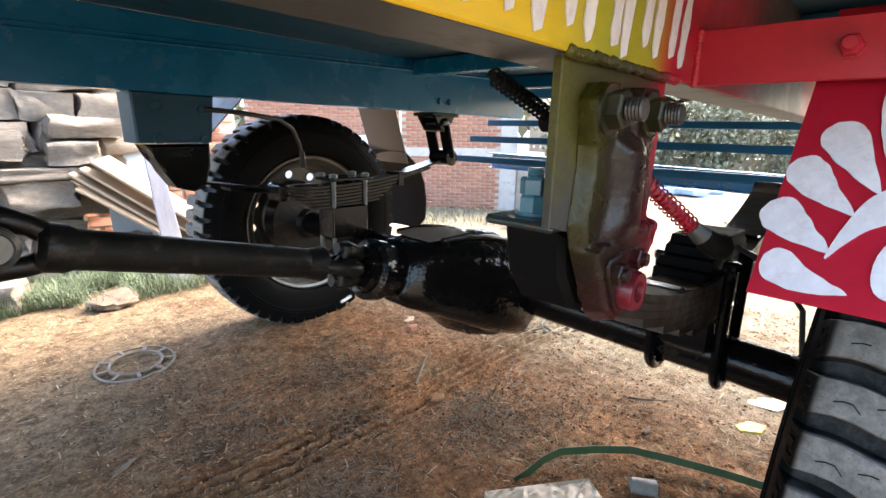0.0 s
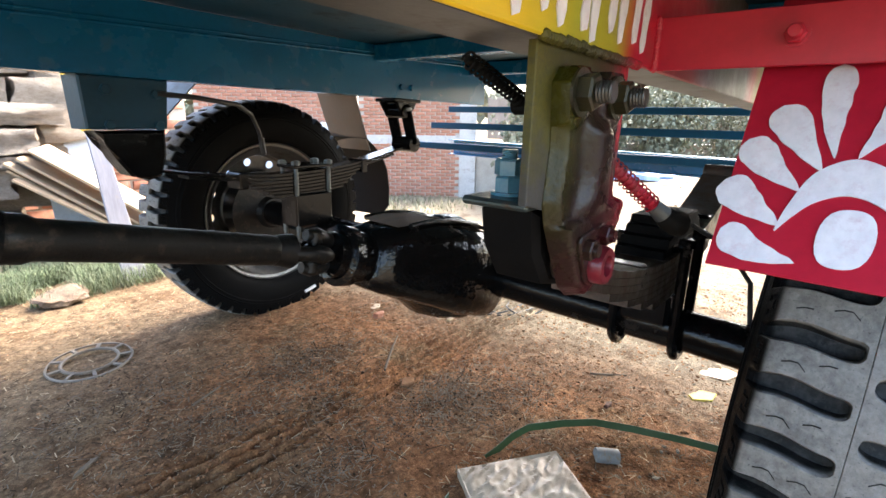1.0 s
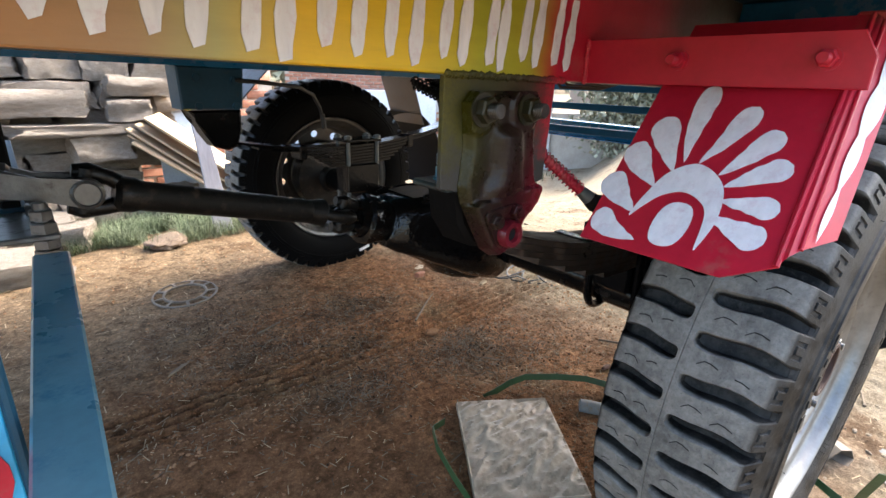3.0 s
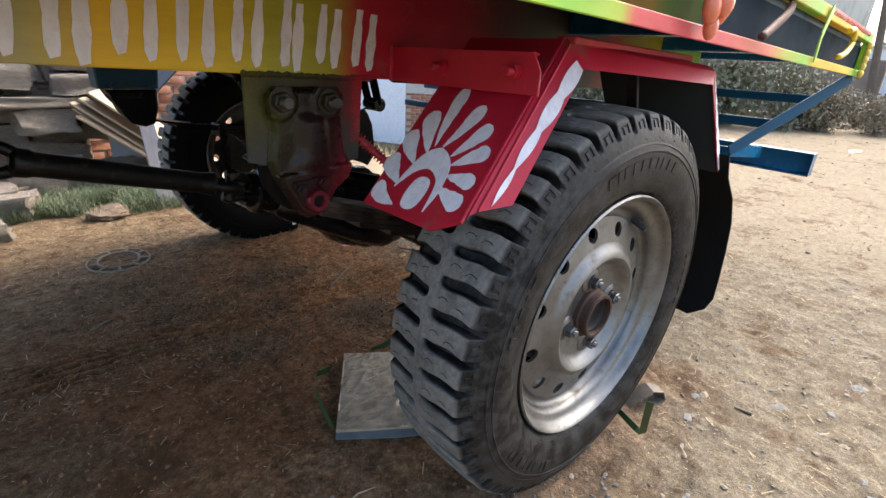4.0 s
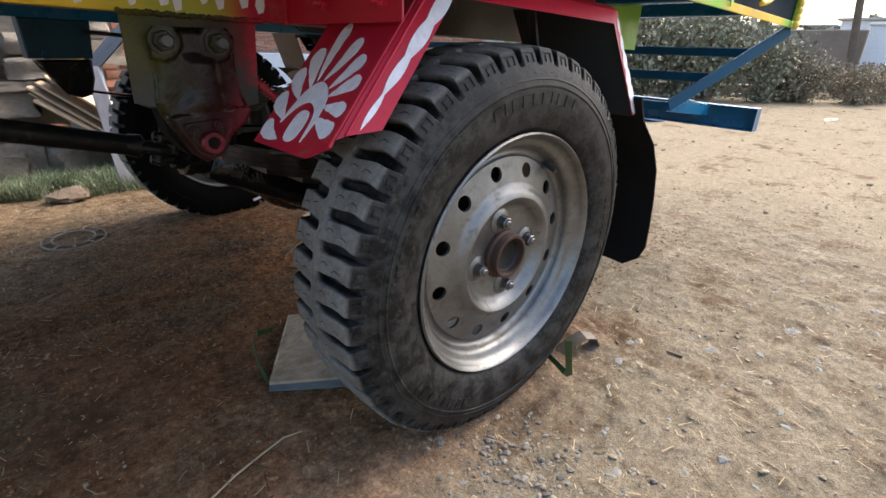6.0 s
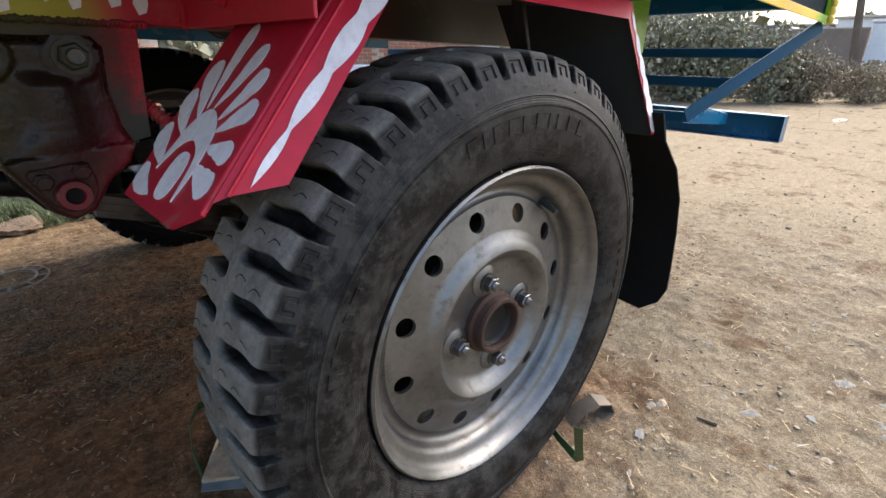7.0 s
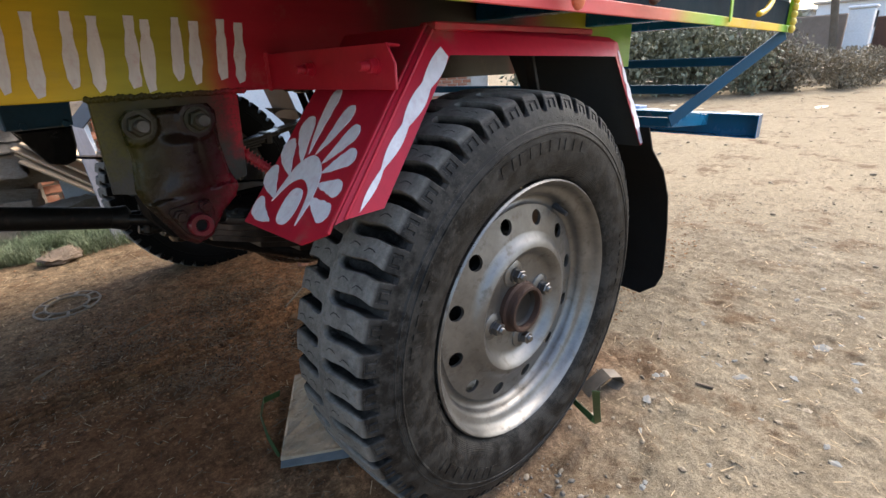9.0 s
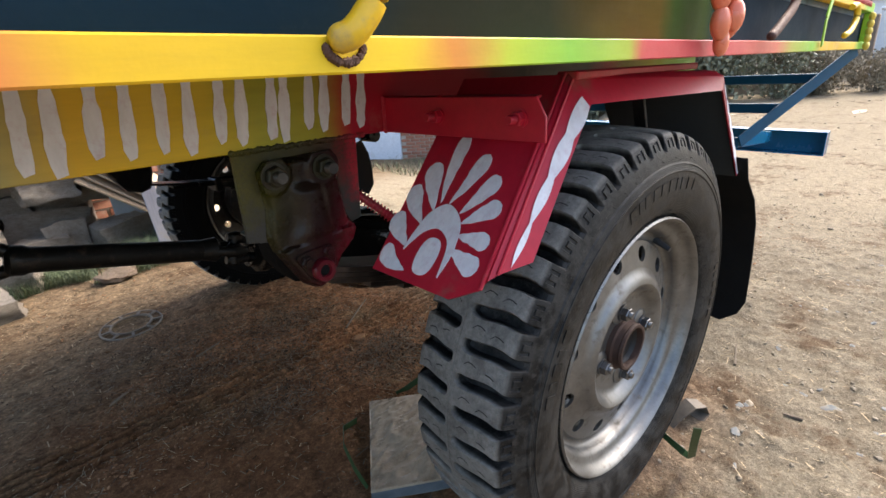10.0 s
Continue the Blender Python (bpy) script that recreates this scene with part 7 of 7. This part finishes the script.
for k in range(12):
    x, y = rnd.uniform(4.6, 6.0), rnd.uniform(1.7, 2.6)
    chip("plastic_sack", x, y, rnd.uniform(0.15, 0.35), rnd.uniform(0.1, 0.22), rnd.uniform(0.03, 0.09), M_tarp, "crumpled blue and white plastic sack", "sack", rnd.uniform(0, 180), 100 + k)
for k in range(10):
    x, y = rnd.uniform(5.5, 9.5), rnd.uniform(0.2, 2.6)
    chip("paper_litter", x, y, rnd.uniform(0.06, 0.22), rnd.uniform(0.05, 0.1), 0.006, M_card, "pale scrap of litter beside the lane", "litter", rnd.uniform(0, 180), 200 + k)
# twigs that lie apart
for pts, r in (([(-0.60, 0.16), (-0.53, 0.19), (-0.47, 0.205), (-0.42, 0.215), (-0.385, 0.203)], 0.0022), ([(0.02, 1.05), (0.12, 1.12), (0.20, 1.17)], 0.004), ([(0.378, 0.572), (0.41, 0.53), (0.446, 0.49)], 0.003), ([(-0.42, 1.30), (-0.33, 1.33)], 0.004), ([(0.62, -0.05), (0.74, -0.02)], 0.004), ([(0.48, -0.24), (0.475, -0.20)], 0.005)):
    bm = bmnew()
    sweep(bm, [on(x, y, r) for x, y in pts], [r] * (len(pts) - 1) + [r * 0.5], 6)
    thing("dry_twig", bm, M_straw if pts[0][0] < -0.5 else M_twig, "thin dry twig lying on the ground", "twig", "scattered twigs")
# wires behind the axle
bm = bmnew()
for k in range(5):
    cx_, cy_ = 0.62 + 0.06 * k, 1.18 - 0.05 * k
    sweep(bm, [on(cx_ + (0.16 + 0.02 * k) * math.cos(a / 3), cy_ + 0.09 * math.sin(a / 3) * (1 if k % 2 else -1), 0.006 + 0.004 * math.sin(a * 1.7 + k)) for a in range(0, 14)], 0.0028, 5)
thing("wire_tangle", bm, M_hose, "tangle of thin dark wire on the soil", "wire")


# ---- gravel, straw, grass ----
def rock_verts(rnd, r):
    ico = [(0, 0, 1), (0.89, 0, 0.45), (0.28, 0.85, 0.45), (-0.72, 0.53, 0.45), (-0.72, -0.53, 0.45), (0.28, -0.85, 0.45), (0.72, 0.53, -0.45), (-0.28, 0.85, -0.45), (-0.89, 0, -0.45), (-0.28, -0.85, -0.45), (0.72, -0.53, -0.45), (0, 0, -1)]
    sx_, sy_, sz_ = rnd.uniform(0.7, 1.5), rnd.uniform(0.6, 1.1), rnd.uniform(0.3, 0.75)
    q = Matrix.Rotation(rnd.uniform(0, 6.28), 3, "Z") @ Matrix.Rotation(rnd.uniform(-0.5, 0.5), 3, "X")
    return [q @ V((x * sx_ * r * rnd.uniform(0.75, 1.15), y * sy_ * r * rnd.uniform(0.75, 1.15), z * sz_ * r)) for x, y, z in ico]


ICO_F = [(0, 1, 2), (0, 2, 3), (0, 3, 4), (0, 4, 5), (0, 5, 1), (1, 6, 2), (2, 7, 3), (3, 8, 4), (4, 9, 5), (5, 10, 1), (6, 7, 2), (7, 8, 3), (8, 9, 4), (9, 10, 5), (10, 6, 1), (11, 7, 6), (11, 8, 7), (11, 9, 8), (11, 10, 9), (11, 6, 10)]


def scatter(name, count, place, size, mat, label, category, seed):
    rnd = random.Random(seed)
    vs, fs = [], []
    for _ in range(count):
        x, y = place(rnd)
        r = size(rnd)
        i = len(vs)
        base = on(x, y, r * 0.12)
        vs += [tuple(base + v) for v in rock_verts(rnd, r)]
        fs += [tuple(i + k for k in f) for f in ICO_F]
    me = bpy.data.meshes.new(name)
    me.from_pydata(vs, [], fs)
    me.materials.append(mat)
    return tagged(new(name, me), label, category, kind="stuff")


def strewn_soil(r):
    """Fewer crumbs on the trodden soil before the wheel and on the lane."""
    while True:
        x, y = r.uniform(-1.1, 2.2), r.uniform(0.1, 2.4)
        pale = -0.9 * x + y > 1.85 or math.hypot(x, y) > 1.5
        if r.random() < (0.12 if pale else 1.0 if x > -0.15 or y > 0.85 else 0.3):
            return x, y


scatter("gravel", 5000, lambda r: (r.uniform(-0.2, 3.2) if r.random() < 0.97 else r.uniform(-0.9, 0.0), r.uniform(-1.5, 0.05) if r.random() < 0.85 else r.uniform(0.0, 0.4)), lambda r: 0.0018 + 0.0062 * r.random() ** 4, M_gravel, "loose grey gravel on the lane", "gravel", 51)
scatter("soil_crumbs", 24000, strewn_soil, lambda r: 0.0012 + 0.0048 * r.random() ** 5, M_clod, "crumbs of reddish soil", "soil", 52)
scatter("far_gravel", 1100, lambda r: (r.uniform(1.0, 8.0), r.uniform(-3.0, 2.5)), lambda r: 0.004 + 0.014 * r.random() ** 4, M_gravel, "pebbles along the lane", "gravel", 53)
scatter("pebble_heap", 420, lambda r: (r.gauss(-0.14, 0.075), r.gauss(-0.17, 0.10)), lambda r: 0.002 + 0.0068 * r.random() ** 2.5, M_pebble, "heap of small rounded grey pebbles", "gravel", 54)
rnd = random.Random(61)
for k in range(170):
    x, y = rnd.uniform(-0.30, 1.7), rnd.uniform(-1.0, -0.10)
    if math.hypot(x - 0.05, y + 0.0) < 0.17:
        continue
    r = 0.008 + 0.018 * rnd.random() ** 1.6
    bm = bmnew()
    vv = [bm.verts.new((v.x, v.y, 0.62 * v.z)) for v in rock_verts(rnd, r)]
    for f in ICO_F:
        bm.faces.new([vv[i] for i in f])
    thing("stone_chip", bm, M_bluestone if rnd.random() < 0.9 else M_gravel, "blue-grey chip of road stone in gravel", "stone", "stone chips", m=Matrix.Translation(on(x, y, -r * 0.22)), sharp=20)


def blades(name, count, place, length, width, mat, label, category, seed, flat):
    rnd = random.Random(seed)
    vs, fs = [], []
    for _ in range(count):
        x, y = place(rnd)
        L = length(rnd)
        a = rnd.uniform(0, 6.28)
        d = V((math.cos(a), math.sin(a), 0))
        s = V((-d.y, d.x, 0)) * (width * rnd.uniform(0.6, 1.3))
        p = on(x, y, 0.001 + 0.003 * rnd.random())
        i = len(vs)
        if flat:
            up = V((0, 0, rnd.uniform(0, 0.25) * L * rnd.random()))
            vs += [tuple(v) for v in (p - s, p + s, p + d * L + s + up, p + d * L - s + up)]
            fs.append((i, i + 1, i + 2, i + 3))
        else:
            lean = rnd.uniform(0.2, 1.3)
            m1 = p + d * (L * lean * 0.35) + V((0, 0, L * 0.55))
            m2 = p + d * (L * lean) + V((0, 0, L * rnd.uniform(0.6, 0.95)))
            vs += [tuple(v) for v in (p - s, p + s, m1 + s * 0.7, m1 - s * 0.7, m2)]
            fs += [(i, i + 1, i + 2, i + 3), (i + 3, i + 2, i + 4)]
    me = bpy.data.meshes.new(name)
    me.from_pydata(vs, [], fs)
    me.materials.append(mat)
    return tagged(new(name, me), label, category, kind="stuff")


def strewn(r):
    """Thin on the soil in front of the wheel."""
    while True:
        x, y = r.uniform(-1.1, 2.4), r.uniform(-1.2, 2.7)
        if x > -0.15 or y > 0.85 or r.random() < 0.4:
            return x, y


blades("straw_litter", 11000, strewn, lambda r: 0.006 + 0.032 * r.random() ** 3, 0.0009, M_straw, "chopped straw and dry stalks on the soil", "straw", 71, True)


def patch(r):
    """Litter gathered in drifts."""
    if r.random() < 0.12:
        return r.uniform(-0.6, 1.6), r.uniform(0.1, 2.0)
    cx_, cy_, w_ = r.choice(((-0.11, 1.27, 0.10), (-0.11, 1.27, 0.10), (-0.42, 1.18, 0.09), (0.02, 0.82, 0.09), (0.02, 0.82, 0.09), (-0.33, 0.84, 0.08), (-0.44, 1.48, 0.12), (-0.64, 1.40, 0.14), (-0.20, 1.05, 0.06), (0.14, 0.70, 0.10)))
    return r.gauss(cx_, w_), r.gauss(cy_, w_ * 0.7)


scatter("dark_crumbs", 4200, patch, lambda r: 0.0013 + 0.0036 * r.random() ** 3, M_bark, "dark crumbs of bark and soil in drifts", "soil", 55)
blades("twig_litter", 2200, patch, lambda r: 0.006 + 0.035 * r.random() ** 3, 0.0010, M_twig, "pale bits of stalk among the dark crumbs", "litter", 75, True)
blades("dark_litter", 4200, patch, lambda r: 0.005 + 0.035 * r.random() ** 3, 0.0012, M_bark, "dark bits of bark and stalk on the soil", "litter", 72, True)
blades("chaff", 9000, strewn_soil, lambda r: 0.004 + 0.020 * r.random() ** 2, 0.0010, M_chaff, "grey-brown chaff trodden into the soil", "litter", 76, True)


def tuft(r):
    while True:
        x, y = r.gauss(-0.42, 0.32), r.gauss(2.60, 0.15)
        if y > 2.36 and x < 0.22 and noise.noise(V((x * 6, y * 6, 3.0))) > -0.05:
            return x, y


blades("grass", 15000, tuft, lambda r: 0.025 + 0.100 * r.random() ** 2, 0.0012, M_grass, "green grass along the foot of the rubble", "grass", 73, False)
blades("grass_by_wall", 900, lambda r: (r.uniform(3.4, 6.0), r.uniform(4.6, 6.6)), lambda r: 0.06 + 0.16 * r.random() ** 2, 0.006, M_weed, "dry weeds at the foot of the brick wall", "grass", 74, False)
